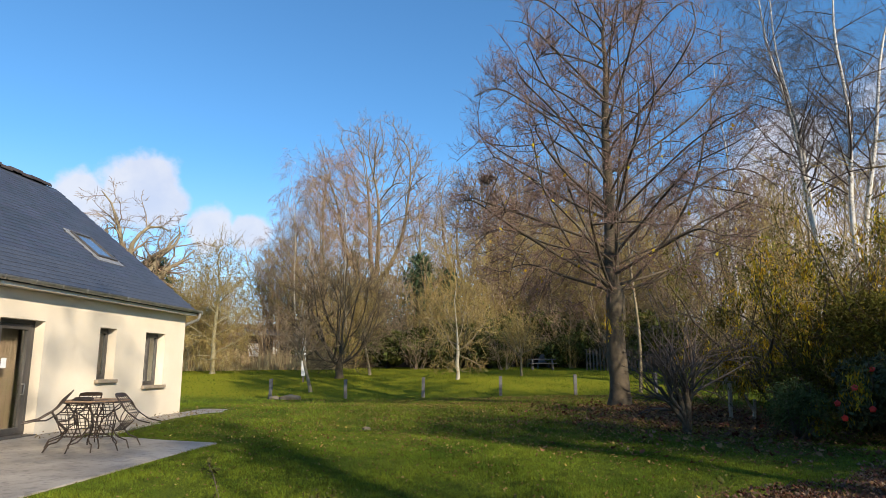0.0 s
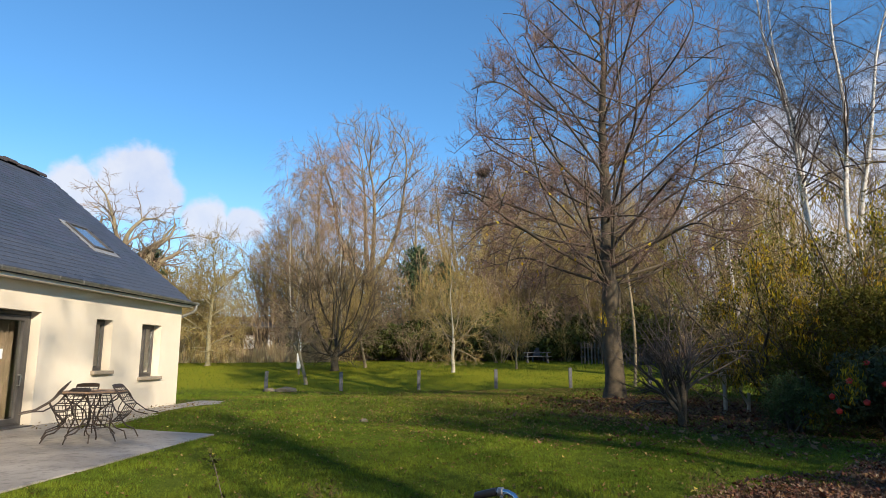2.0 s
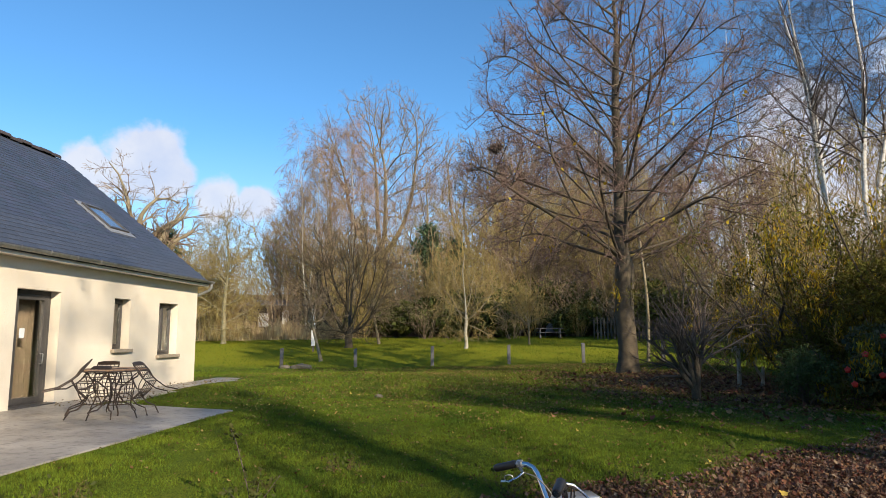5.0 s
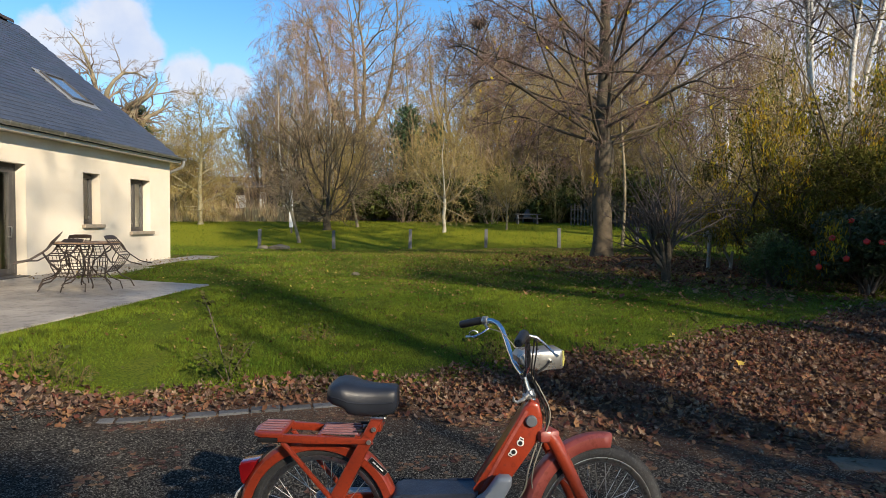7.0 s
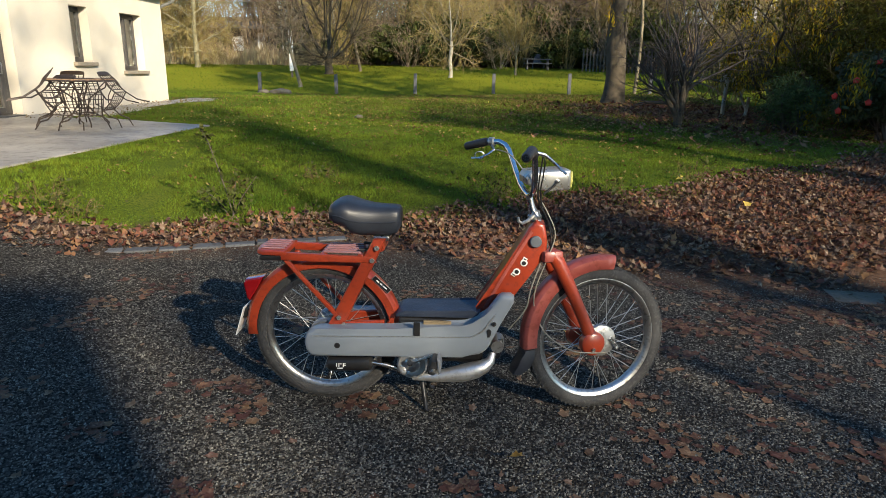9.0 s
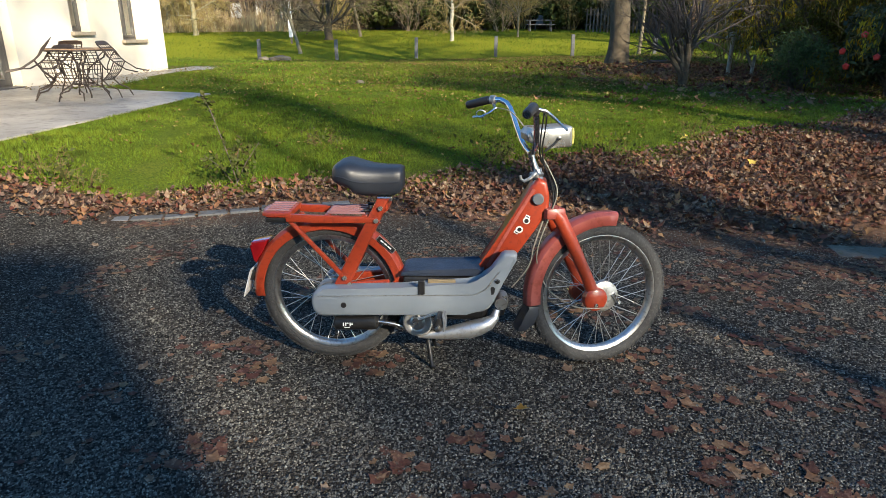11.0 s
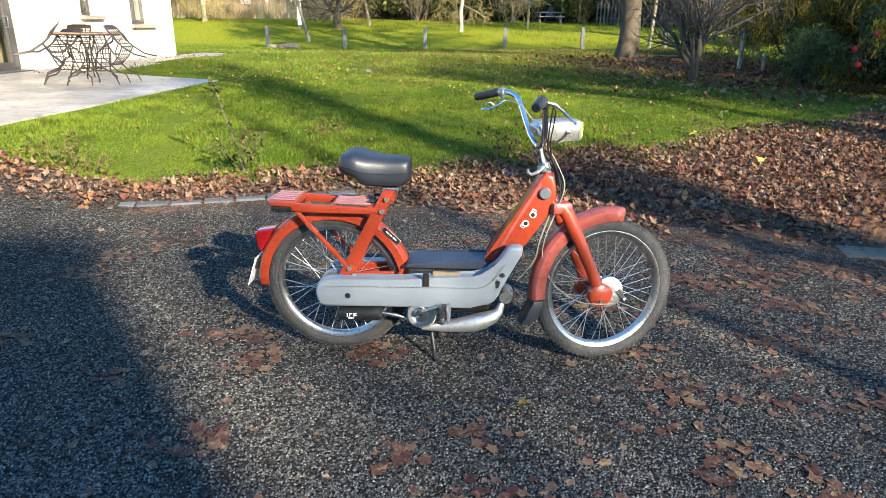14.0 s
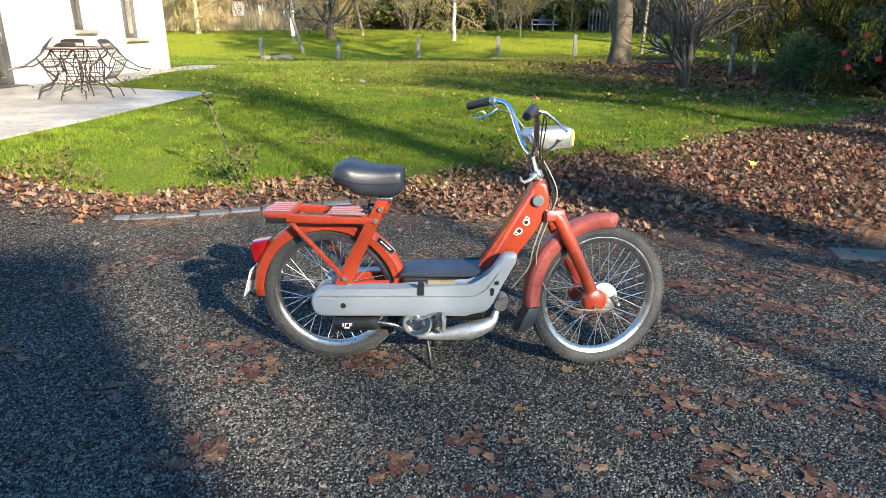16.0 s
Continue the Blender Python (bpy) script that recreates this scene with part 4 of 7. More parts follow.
# laurels and brush along the far side of the lawn
for i, (x, y, sx, sz) in enumerate([(-5.5, 49, 2.6, 3.2), (-1.8, 50, 2.8, 3.6), (1.6, 51, 2.6, 4.2), (4.8, 52, 2.8, 4.6), (8.0, 50, 2.6, 3.6), (-9.5, 51, 2.4, 2.8), (11.5, 46, 2.8, 3.8), (15, 42, 3.0, 4.0), (-13.5, 53, 2.4, 2.6), (-32, 52, 3.0, 3.6), (19, 36, 3, 4.2), (13, 32, 2.2, 3.2), (-3.6, 48.2, 1.8, 2.2), (0.2, 48.4, 2.0, 2.4), (6.4, 48.6, 2.0, 2.6), (-7.4, 49.0, 1.8, 2.2), (-11.6, 56.0, 3.2, 4.2), (-1.0, 55.0, 3.4, 5.2), (3.2, 56.0, 3.2, 5.6), (7.0, 55.0, 3.2, 5.4), (11.0, 52.0, 3.2, 5.4)]):
    leafy_mound("laurel", "dark green laurel bush at the far edge of the lawn", (x, y), 100 + i, (sx, 2.2, sz), 3600, 0.2, LEAF_LAUREL, "laurels at the far edge")
brush = shrub("thicket", "bare brushwood with grey-brown stems at the lawn's end", (-16.5, 50.0), 120, 5.0, 18, 40, TWIG_GREY, TWIG_GREY, 0.05, 0.09, 0.9, 0.035, 0.010, (), "brushwood at the far edge", base=0.8)
brush_b = shrub("thicket", "bare brushwood with olive stems at the lawn's end", (-12.0, 50.0), 121, 5.6, 18, 34, TWIG_OLIVE, TWIG_OLIVE, 0.06, 0.08, 0.9, 0.035, 0.010, (), "brushwood at the far edge", base=0.8)
for i in range(30):
    x = -36 + 2.2 * i + 1.2 * math.sin(i * 5.1)
    y = 52.5 + 2.0 * math.sin(i * 2.3) - 0.22 * max(x, 0)
    again(brush if i % 2 else brush_b, x, y + (11 if -19.0 < x < -12.5 else 0), 47 * i, 0.85 + 0.3 * ((i * 0.618) % 1))
for x, y, turn, sc in ((-23.5, 46.0, 20, 0.95), (-21.6, 47.5, 140, 1.1), (-20.0, 45.5, 250, 0.8), (-25.5, 47.0, 75, 1.1)):
    again(brush_b, x, y, turn, sc)
for i in range(7):
    again(brush_b if i % 2 else brush, -13 + 3.7 * i + 0.7 * math.sin(i * 4.1), 47.6 + 0.8 * math.sin(i * 2.9) - 0.1 * i, 83 * i, 0.5 + 0.2 * ((i * 0.618) % 1))
# taller growth behind it
for i in range(16):
    x = -21 + 2.5 * i + 1.0 * math.sin(i * 3.7)
    again(brush_b if i % 3 else brush, x, 59 + 2.5 * math.sin(i * 1.9), 61 * i, 1.65 + 0.5 * ((i * 0.618) % 1))


# ---------------------------------------------------------------- house
WALL_X, CORNER_Y, BASE, SOFFIT = -8.5, 17.85, 0.28, 2.975
RIDGE_X, RIDGE_Z, SLOPE = -12.87, 6.82, 0.8056
FRONT_Y = 0.0
DOOR = (10.80, 11.98, BASE, 2.43)
WIN_A = (13.80, 14.45, 1.27, 2.41)
WIN_B = (15.76, 16.74, 1.08, 2.40)


def holed_wall(x0, x1, ys, zs, holes):
    """A thick wall along y with openings through it."""
    bm = bmesh.new()

    def full(i, j):
        if not (0 <= i < len(ys) - 1 and 0 <= j < len(zs) - 1):
            return False
        cy, cz = (ys[i] + ys[i + 1]) / 2, (zs[j] + zs[j + 1]) / 2
        return not any(a < cy < b and c < cz < d for a, b, c, d in holes)

    def quad(*ps):
        bm.faces.new([bm.verts.new(p) for p in ps])

    for i in range(len(ys) - 1):
        for j in range(len(zs) - 1):
            if not full(i, j):
                continue
            a, b, c, d = ys[i], ys[i + 1], zs[j], zs[j + 1]
            quad((x1, a, c), (x1, b, c), (x1, b, d), (x1, a, d))
            quad((x0, a, c), (x0, a, d), (x0, b, d), (x0, b, c))
            if not full(i - 1, j):
                quad((x0, a, c), (x1, a, c), (x1, a, d), (x0, a, d))
            if not full(i + 1, j):
                quad((x0, b, c), (x0, b, d), (x1, b, d), (x1, b, c))
            if not full(i, j - 1):
                quad((x0, a, c), (x0, b, c), (x1, b, c), (x1, a, c))
            if not full(i, j + 1):
                quad((x0, a, d), (x1, a, d), (x1, b, d), (x0, b, d))
    bmesh.ops.remove_doubles(bm, verts=bm.verts, dist=0.0005)
    return bm


def frame_ring(y0, y1, z0, z1, x0, x1, w, bevel=0.006):
    """A rectangular frame standing in the wall's plane."""
    bm = bmesh.new()
    for a, b, c, d in ((y0, y0 + w, z0, z1), (y1 - w, y1, z0, z1), (y0 + w, y1 - w, z0, z0 + w), (y0 + w, y1 - w, z1 - w, z1)):
        box(x0, x1, a, b, c, d, bevel, bm)
    return bm


def build_house():
    house = thing("house", "cream rendered house with a dark slate roof and anthracite windows", "house", (0, 0, 0))
    holes = [DOOR, WIN_A, WIN_B]
    ys = sorted({FRONT_Y, CORNER_Y, *(v for h in holes for v in h[:2])})
    zs = sorted({0.0, SOFFIT, *(v for h in holes for v in h[2:])})
    part("wall", holed_wall(WALL_X - 0.32, WALL_X, ys, zs, holes), RENDER_WALL, house, "cream rendered long wall")
    west = 2 * RIDGE_X - WALL_X
    top = lambda x: RIDGE_Z - 0.05 - SLOPE * abs(x - RIDGE_X)
    gable = [(WALL_X - 0.325, 0.0), (WALL_X - 0.325, top(WALL_X - 0.325)), (RIDGE_X, RIDGE_Z - 0.05), (west, top(west)), (west, 0.0)]
    part("wall", prism(gable, CORNER_Y - 0.3, CORNER_Y - 0.003), RENDER_WALL, house, "cream rendered gable wall")
    part("wall", prism(gable, FRONT_Y + 0.003, FRONT_Y + 0.3), RENDER_WALL, house)
    part("wall", box(west, west + 0.3, FRONT_Y + 0.31, CORNER_Y - 0.31, 0, top(west)), RENDER_WALL, house)
    # room behind the openings
    part("inner_wall", box(-12.6, -12.5, 9.0, 17.4, BASE, 2.75), DARK_ROOM, house)
    part("inner_wall", box(-12.4, -8.9, 12.9, 13.0, BASE, 2.75), DARK_ROOM, house)
    part("inner_wall", box(-12.4, -8.9, 8.9, 9.0, BASE, 2.75), DARK_ROOM, house)
    part("inner_floor", box(-12.4, -8.84, 9.02, 17.4, 0.2, BASE), SILL, house)
    part("inner_ceiling", box(-12.6, -8.84, 8.9, 17.5, 2.76, 2.84), DARK_ROOM, house)
    # roof: two thick slopes
    n = Vector((SLOPE, 0, 1)).normalized()
    for side, nm in ((1, "roof"), (-1, "roof")):
        eave = RIDGE_X + side * 4.68
        outline = [(RIDGE_X, RIDGE_Z), (eave, RIDGE_Z - SLOPE * 4.68), (eave, RIDGE_Z - SLOPE * 4.68 - 0.03), (RIDGE_X, RIDGE_Z - 0.14)]
        roof = part(nm, prism(outline, FRONT_Y - 0.15, CORNER_Y + 0.14), SLATE_STUFF, house, "dark blue-grey slate roof slope")
        if side == 1:
            main_roof = roof
    # eaves: soffit, fascia, gutter with brackets and end
    part("soffit", box(WALL_X - 0.05, -8.24, FRONT_Y - 0.1, CORNER_Y + 0.08, SOFFIT + 0.003, SOFFIT + 0.03), FASCIA, house)
    part("fascia", box(-8.238, -8.215, FRONT_Y - 0.1, CORNER_Y + 0.1, SOFFIT - 0.012, SOFFIT + 0.055, 0.004), FASCIA, house, "pale fascia board under the gutter")
    bm = bmesh.new()
    ring = [(math.cos(a) * 0.068, math.sin(a) * 0.068) for a in np.linspace(math.pi, 2 * math.pi, 9)]
    ring = ring + [(x * 0.93, z * 0.93) for x, z in ring[::-1]]
    prism([(x - 8.14, z + 3.105) for x, z in ring], FRONT_Y - 0.12, CORNER_Y + 0.16, bm=bm)
    box(-8.206, -8.074, CORNER_Y + 0.155, CORNER_Y + 0.163, 3.04, 3.105, 0, bm)
    gutter = part("gutter", bm, ZINC, house, "half-round zinc gutter")
    for k in range(24):
        y = 0.4 + k * 0.76
        part("bracket", sweep([(-8.14 + 0.073 * math.cos(a), y, 3.105 + 0.073 * math.sin(a)) for a in np.linspace(math.pi * 0.95, 2.08 * math.pi, 9)], 0.007, 5), ZINC, gutter)
    part("downpipe", sweep([(-8.14, CORNER_Y + 0.10, 3.04), (-8.14, CORNER_Y + 0.10, 2.94), (-8.2, CORNER_Y + 0.10, 2.85), (-8.42, CORNER_Y + 0.09, 2.76), (-8.62, CORNER_Y + 0.08, 2.66), (-8.66, CORNER_Y + 0.07, 2.5), (-8.66, CORNER_Y + 0.07, 0.3)], 0.04, 12), ZINC, house, "pale grey downpipe with an elbow", 40)
    # door
    a, b, c, d = DOOR
    xo = WALL_X - 0.2
    door = part("door", frame_ring(a, b, c, d, xo - 0.08, xo, 0.075), ANTHRACITE, house, "dark grey glazed terrace door, closed")
    part("door_leaf", frame_ring(a + 0.20, b - 0.10, c + 0.07, d - 0.08, xo - 0.06, xo + 0.02, 0.10), ANTHRACITE, door)
    part("side_post", box(xo - 0.05, xo + 0.012, b - 0.17, b - 0.077, c + 0.075, d - 0.077, 0.008), ANTHRACITE, door)
    part("white_jamb", box(xo - 0.06, xo + 0.015, a + 0.078, a + 0.19, c + 0.06, d - 0.078, 0.006), PVC, door, "white strip beside the leaf")
    glass = part("pane", box(xo - 0.03, xo - 0.018, a + 0.29, b - 0.19, c + 0.16, d - 0.17), PANE, door)
    glass.visible_shadow = False
    part("paper_notice", box(xo - 0.0175, xo - 0.016, 11.21, 11.34, 1.54, 1.72, 0.0), PVC, door, "small white patch on the glass")
    part("threshold", box(xo - 0.1, WALL_X + 0.05, a + 0.002, b - 0.002, BASE - 0.02, BASE + 0.035, 0.006), ANTHRACITE, door)
    part("handle", sweep([(xo + 0.02, b - 0.23, 1.24), (xo + 0.075, b - 0.23, 1.24), (xo + 0.09, b - 0.235, 1.22), (xo + 0.09, b - 0.25, 1.08), (xo + 0.075, b - 0.235, 1.05), (xo + 0.02, b - 0.23, 1.05)], 0.011, 8), ZINC, door, "pale metal pull handle", 40)
    part("lock_plate", box(xo + 0.02, xo + 0.032, b - 0.168, b - 0.118, 1.06, 1.24, 0.004), ANTHRACITE, door)
    # curtain seen through the door
    bm = bmesh.new()
    pts = [(-8.98 + 0.035 * math.sin(i * 1.3), 11.25 + 0.03 * i) for i in range(24)]
    for i in range(23):
        (x0, y0), (x1, y1) = pts[i], pts[i + 1]
        bm.faces.new([bm.verts.new(p) for p in ((x0, y0, 0.32), (x1, y1, 0.32), (x1, y1, 2.6), (x0, y0, 2.6))])
    bmesh.ops.remove_doubles(bm, verts=bm.verts, dist=0.001)
    bmesh.ops.solidify(bm, geom=bm.faces[:], thickness=0.006)
    part("curtain", bm, CURTAIN, house, "beige curtain behind the door glass", 60)
    # windows
    for k, (a, b, c, d) in enumerate((WIN_A, WIN_B)):
        wn = part("window", frame_ring(a, b, c, d, xo - 0.07, xo, 0.055), ANTHRACITE, house, "dark framed narrow window set back in the wall")
        part("casement", frame_ring(a + 0.05, b - 0.05, c + 0.05, d - 0.05, xo - 0.05, xo + 0.015, 0.06), ANTHRACITE, wn)
        if k:
            part("mullion", box(xo - 0.045, xo + 0.02, (a + b) / 2 - 0.05, (a + b) / 2 + 0.05, c + 0.09, d - 0.09, 0.006), ANTHRACITE, wn)
        p = part("pane", box(xo - 0.03, xo - 0.02, a + 0.1, b - 0.1, c + 0.1, d - 0.1), PANE, wn)
        p.visible_shadow = False
        part("sill", box(WALL_X - 0.2, WALL_X + 0.085, a - 0.07, b + 0.07, c - 0.075, c + 0.003, 0.012), SILL, wn, "sand-coloured stone sill")
    # roof window
    ang = math.atan(SLOPE)
    rw = new("roof_window")
    rw.parent = house
    rw.matrix_basis = Matrix.Translation((-10.08, 15.72, RIDGE_Z - SLOPE * (-10.08 - RIDGE_X))) @ Matrix.Rotation(ang, 4, "Y")
    tagged(rw, "roof window with a grey metal flashing")
    bm = bmesh.new()
    for q in ((-0.64, 0.70, -0.56, -0.44), (-0.64, 0.70, 0.44, 0.56), (-0.64, -0.52, -0.437, 0.437), (0.52, 0.70, -0.437, 0.437)):
        box(*q, 0.0, 0.035, 0.004, bm)
    part("flashing", bm, FLASHING, rw)
    bm = bmesh.new()
    for q in ((-0.52, 0.52, -0.437, -0.37), (-0.52, 0.52, 0.37, 0.437), (-0.52, -0.45, -0.37, 0.37), (0.45, 0.52, -0.37, 0.37)):
        box(*q, 0.0, 0.075, 0.006, bm)
    part("sash", bm, ANTHRACITE, rw)
    part("pane", box(-0.447, 0.447, -0.367, 0.367, 0.03, 0.045), ROOF_PANE, rw, "pane mirroring the sky")
    # ridge tiles
    for k in range(25):
        y = 7.6 + k * 0.40
        bm = bmesh.new()
        arc = [(0.125 * math.sin(q), 0.10 * math.cos(q)) for q in np.linspace(-1.75, 1.75, 9)]
        prism([(RIDGE_X + x, RIDGE_Z - 0.015 + z) for x, z in arc] + [(RIDGE_X + x * 0.85, RIDGE_Z - 0.03 + z * 0.85) for x, z in arc[::-1]], y, y + 0.415, bm=bm)
        o = part("ridge_tile", bm, RIDGE_CLAY, main_roof)
        o.location.z = 0.03 * (k % 2) + 0.01 * math.sin(k * 2.7)
    # slates: lowest courses single, the rest joined
    wd, gauge = 0.235, 0.165
    cols, rows = 40, 37
    q = np.array([(-0.01, -wd / 2 + 0.001, 0), (0.24, -wd / 2 + 0.001, 0.003), (0.24, wd / 2 - 0.001, 0.003), (-0.01, wd / 2 - 0.001, 0)])
    V8 = np.concatenate([q, q + (0, 0, 0.0045)])
    F8 = np.array([(4, 5, 6, 7), (0, 3, 2, 1), (1, 2, 6, 5), (0, 1, 5, 4), (2, 3, 7, 6), (3, 0, 4, 7)])
    one = bpy.data.meshes.new("slate")
    one.from_pydata([tuple(map(float, v)) for v in V8], [], [tuple(map(int, f)) for f in F8])
    one.materials.append(SLATE)
    M = Matrix.Rotation(ang, 4, "Y")
    tang = Vector((math.cos(ang), 0, -math.sin(ang)))
    norm = Vector((math.sin(ang), 0, math.cos(ang)))
    rng = np.random.default_rng(3)
    restV, restF, nb = [], [], 0
    count = 0
    for r in range(rows):
        for c in range(cols):
            s_along = 6.023 - 0.235 - r * gauge
            y = 8.7 + (c + 0.5 * (r % 2)) * wd
            if y + wd / 2 > CORNER_Y + 0.15 or s_along < 0.06:
                continue
            base = Vector((RIDGE_X, y, RIDGE_Z)) + tang * s_along + norm * 0.010
            if base.x > -10.62 and base.x + 0.2 < -9.5 and 15.1 < y < 16.34 and -10.62 < base.x < -9.62:
                continue
            if r < 8 and count < 300:
                o = new("slate", one)
                o.parent = main_roof
                o.matrix_basis = Matrix.Translation(base) @ Matrix.Rotation(ang - 0.028, 4, "Y") @ Matrix.Rotation(0.006 * rng.normal(), 4, "Z")
                count += 1
            else:
                m3 = np.array(Matrix.Rotation(ang - 0.028, 3, "Y") @ Matrix.Rotation(0.0, 3, "Z"))
                restV.append(V8 * (1, 0.995, 0.7) @ m3.T + np.array(base))
                restF.append(F8 + nb)
                nb += 8
    tagged(mesh_of("slate_field", np.concatenate(restV), np.concatenate(restF), SLATE_STUFF, main_roof, smooth=False), kind="stuff")


FLASHING = mat("lead_flashing", (0.17, 0.18, 0.195), (0.24, 0.25, 0.265), None, 5, 40, 0.55, 0.2, 0.06)
ROOF_PANE = mat("roof_glass", (0.09, 0.11, 0.13), (0.12, 0.14, 0.165), None, 2, 30, 0.2, bump=0, spec=0.9, coat=1.0)
build_house()


# ---------------------------------------------------------------- patio
def build_patio():
    bm = bmesh.new()
    outline = [(-8.495, -3.0), (-4.75, -3.0), (-4.68, 3.0), (-4.66, 6.2), (-4.60, 9.0), (-4.55, 11.0), (-5.6, 11.35), (-6.9, 11.9), (-7.2, 13.0), (-7.3, 14.0), (-7.32, 19.3), (-8.495, 19.4)]
    top = [bm.verts.new((x, y, BASE + 0.012)) for x, y in outline]
    f = bm.faces.new(top)
    low = bmesh.ops.extrude_face_region(bm, geom=[f])["geom"]
    bmesh.ops.translate(bm, verts=[v for v in low if isinstance(v, bmesh.types.BMVert)], vec=(0, 0, -0.25))
    bmesh.ops.bevel(bm, geom=[e for e in bm.edges if all(v.co.z > BASE - 0.05 for v in e.verts)], offset=0.012, segments=2, affect="EDGES", profile=0.5)
    tagged(part("patio", bm, CONCRETE), "weathered concrete patio and path along the house", "patio", kind="structure")


build_patio()

IRON = mat("garden_iron", (0.035, 0.028, 0.024), (0.07, 0.055, 0.045), (0.11, 0.06, 0.035), 20, 120, 0.55, 0.4, 0.25)
TEAK = mat("weathered_teak", (0.26, 0.155, 0.08), (0.40, 0.26, 0.15), (0.16, 0.10, 0.06), 9, 60, 0.65, bump=0.3, piece=0.2)
TX, TY, TZ = -6.3, 10.3, BASE + 0.012


def build_table():
    t = thing("garden_table", "round garden table with a wooden slatted top and curved iron legs", "table", (TX, TY, TZ))
    part("rim", sweep([(0.50 * math.cos(a), 0.50 * math.sin(a), 0.715) for a in np.linspace(0, 2 * math.pi, 40)[:-1]], 0.014, 6, closed=True), IRON, t, "", 40)
    for k in range(9):
        y = -0.44 + k * 0.11
        hw = math.sqrt(max(0.49 ** 2 - y * y, 0.01))
        part("slat", box(-hw, hw, y - 0.046, y + 0.046, 0.722, 0.742, 0.005), TEAK, t)
    for k in range(4):
        a = math.radians(45 + 90 * k)
        prof = [(0.40, 0.71), (0.36, 0.60), (0.22, 0.52), (0.10, 0.42), (0.08, 0.32), (0.16, 0.20), (0.30, 0.12), (0.36, 0.05), (0.34, 0.008)]
        part("leg", sweep([(r * math.cos(a), r * math.sin(a), z) for r, z in prof], 0.012, 7), IRON, t, "", 50)
    part("ring", sweep([(0.16 * math.cos(a), 0.16 * math.sin(a), 0.2) for a in np.linspace(0, 2 * math.pi, 24)[:-1]], 0.008, 6, closed=True), IRON, t)


def lattice(name, w, h, step, r, map_to, parent):
    """A panel: a rim, and crossed flat bars under it."""
    rim = [map_to(-w / 2, h * q) for q in (0, 0.5, 1)] + [map_to(0, h)] + [map_to(w / 2, h * q) for q in (1, 0.5, 0)] + [map_to(0, 0)]
    panel = part(name, sweep(rim, r * 1.7, 5, closed=True), IRON, parent)
    nx, nz = max(2, round(w / step)), max(2, round(h / step))
    for i in range(1, nx):
        x = -w / 2 + w * i / nx
        part("bar", sweep([map_to(x, 0), map_to(x, h / 2), map_to(x, h)], r, 4), IRON, panel)
    for j in range(1, nz):
        z = h * j / nz
        part("bar", sweep([map_to(-w / 2, z), map_to(0, z), map_to(w / 2, z)], r, 4), IRON, panel)
    return panel


def build_chairs(lean, places):
    """Chairs tipped forward by lean degrees with their backs on the table; places: (bearing, distance)."""
    c, s = math.cos(radians(lean)), math.sin(radians(lean))

    def lay(u, v, z):
        return (v, u * c + z * s, -u * s + z * c)

    chair = thing("garden_chair", "iron lattice garden chair tipped forward against the table", "chair", (0, 0, 0), "chairs tipped against the table")
    lattice("seat", 0.40, 0.40, 0.078, 0.0065, lambda v, q: lay(-q, v * (1 - 0.3 * (0.4 - q)), 0.43 - 0.03 * math.sin(math.pi * q / 0.4)), chair)
    lattice("backrest", 0.37, 0.30, 0.078, 0.0065, lambda v, q: lay(-0.40 - 0.25 * q - 0.02 * math.sin(math.pi * q / 0.3), v, 0.50 + q), chair)
    part("top_panel", prism([(-0.2, 0.0), (0.2, 0.0), (0.19, 0.06), (0.1, 0.08), (-0.1, 0.08), (-0.19, 0.06)], -0.006, 0.006, 0.003), IRON, chair, "solid dark top rail").matrix_basis = Matrix.Translation(lay(-0.475, 0, 0.80)) @ Matrix.Rotation(-(radians(lean) - 0.24), 4, "X")
    for v in (-0.19, 0.19):
        part("front_leg", sweep([lay(0.04, v * 1.12, 0.005), lay(-0.03, v * 0.98, 0.14), lay(0.02, v, 0.3), lay(0.0, v, 0.43)], [0.011, 0.012, 0.013, 0.013], 6), IRON, chair)
        part("rear_leg", sweep([lay(-0.52, v * 1.1, 0.0), lay(-0.42, v, 0.2), lay(-0.40, v, 0.43), lay(-0.41, v, 0.56), lay(-0.48, v, 0.82)], 0.0125, 6), IRON, chair)
        part("armrest", sweep([lay(-0.44, v * 1.05, 0.66), lay(-0.30, v * 1.2, 0.68), lay(-0.12, v * 1.2, 0.65), lay(-0.02, v * 1.12, 0.58), lay(-0.03, v * 1.02, 0.50), lay(-0.02, v, 0.43)], 0.0095, 6), IRON, chair)
    low = min((chair.matrix_world @ p.matrix_basis @ w.co).z for p in chair.children for w in p.data.vertices)
    for k, (bearing, r) in enumerate(places):
        q = radians(bearing)
        m = Matrix.Translation((TX + r * math.cos(q), TY + r * math.sin(q), TZ - 0.94 * low)) @ Matrix.Rotation(q + math.pi / 2, 4, "Z") @ Matrix.Scale(0.94, 4)
        if k == 0:
            chair.matrix_basis = m
        else:
            copy_thing(chair, m)


build_table()
build_chairs(52, ((214, 0.70), (135, 0.70), (2, 0.71)))
build_chairs(66, ((262, 0.82), (313, 0.82)))



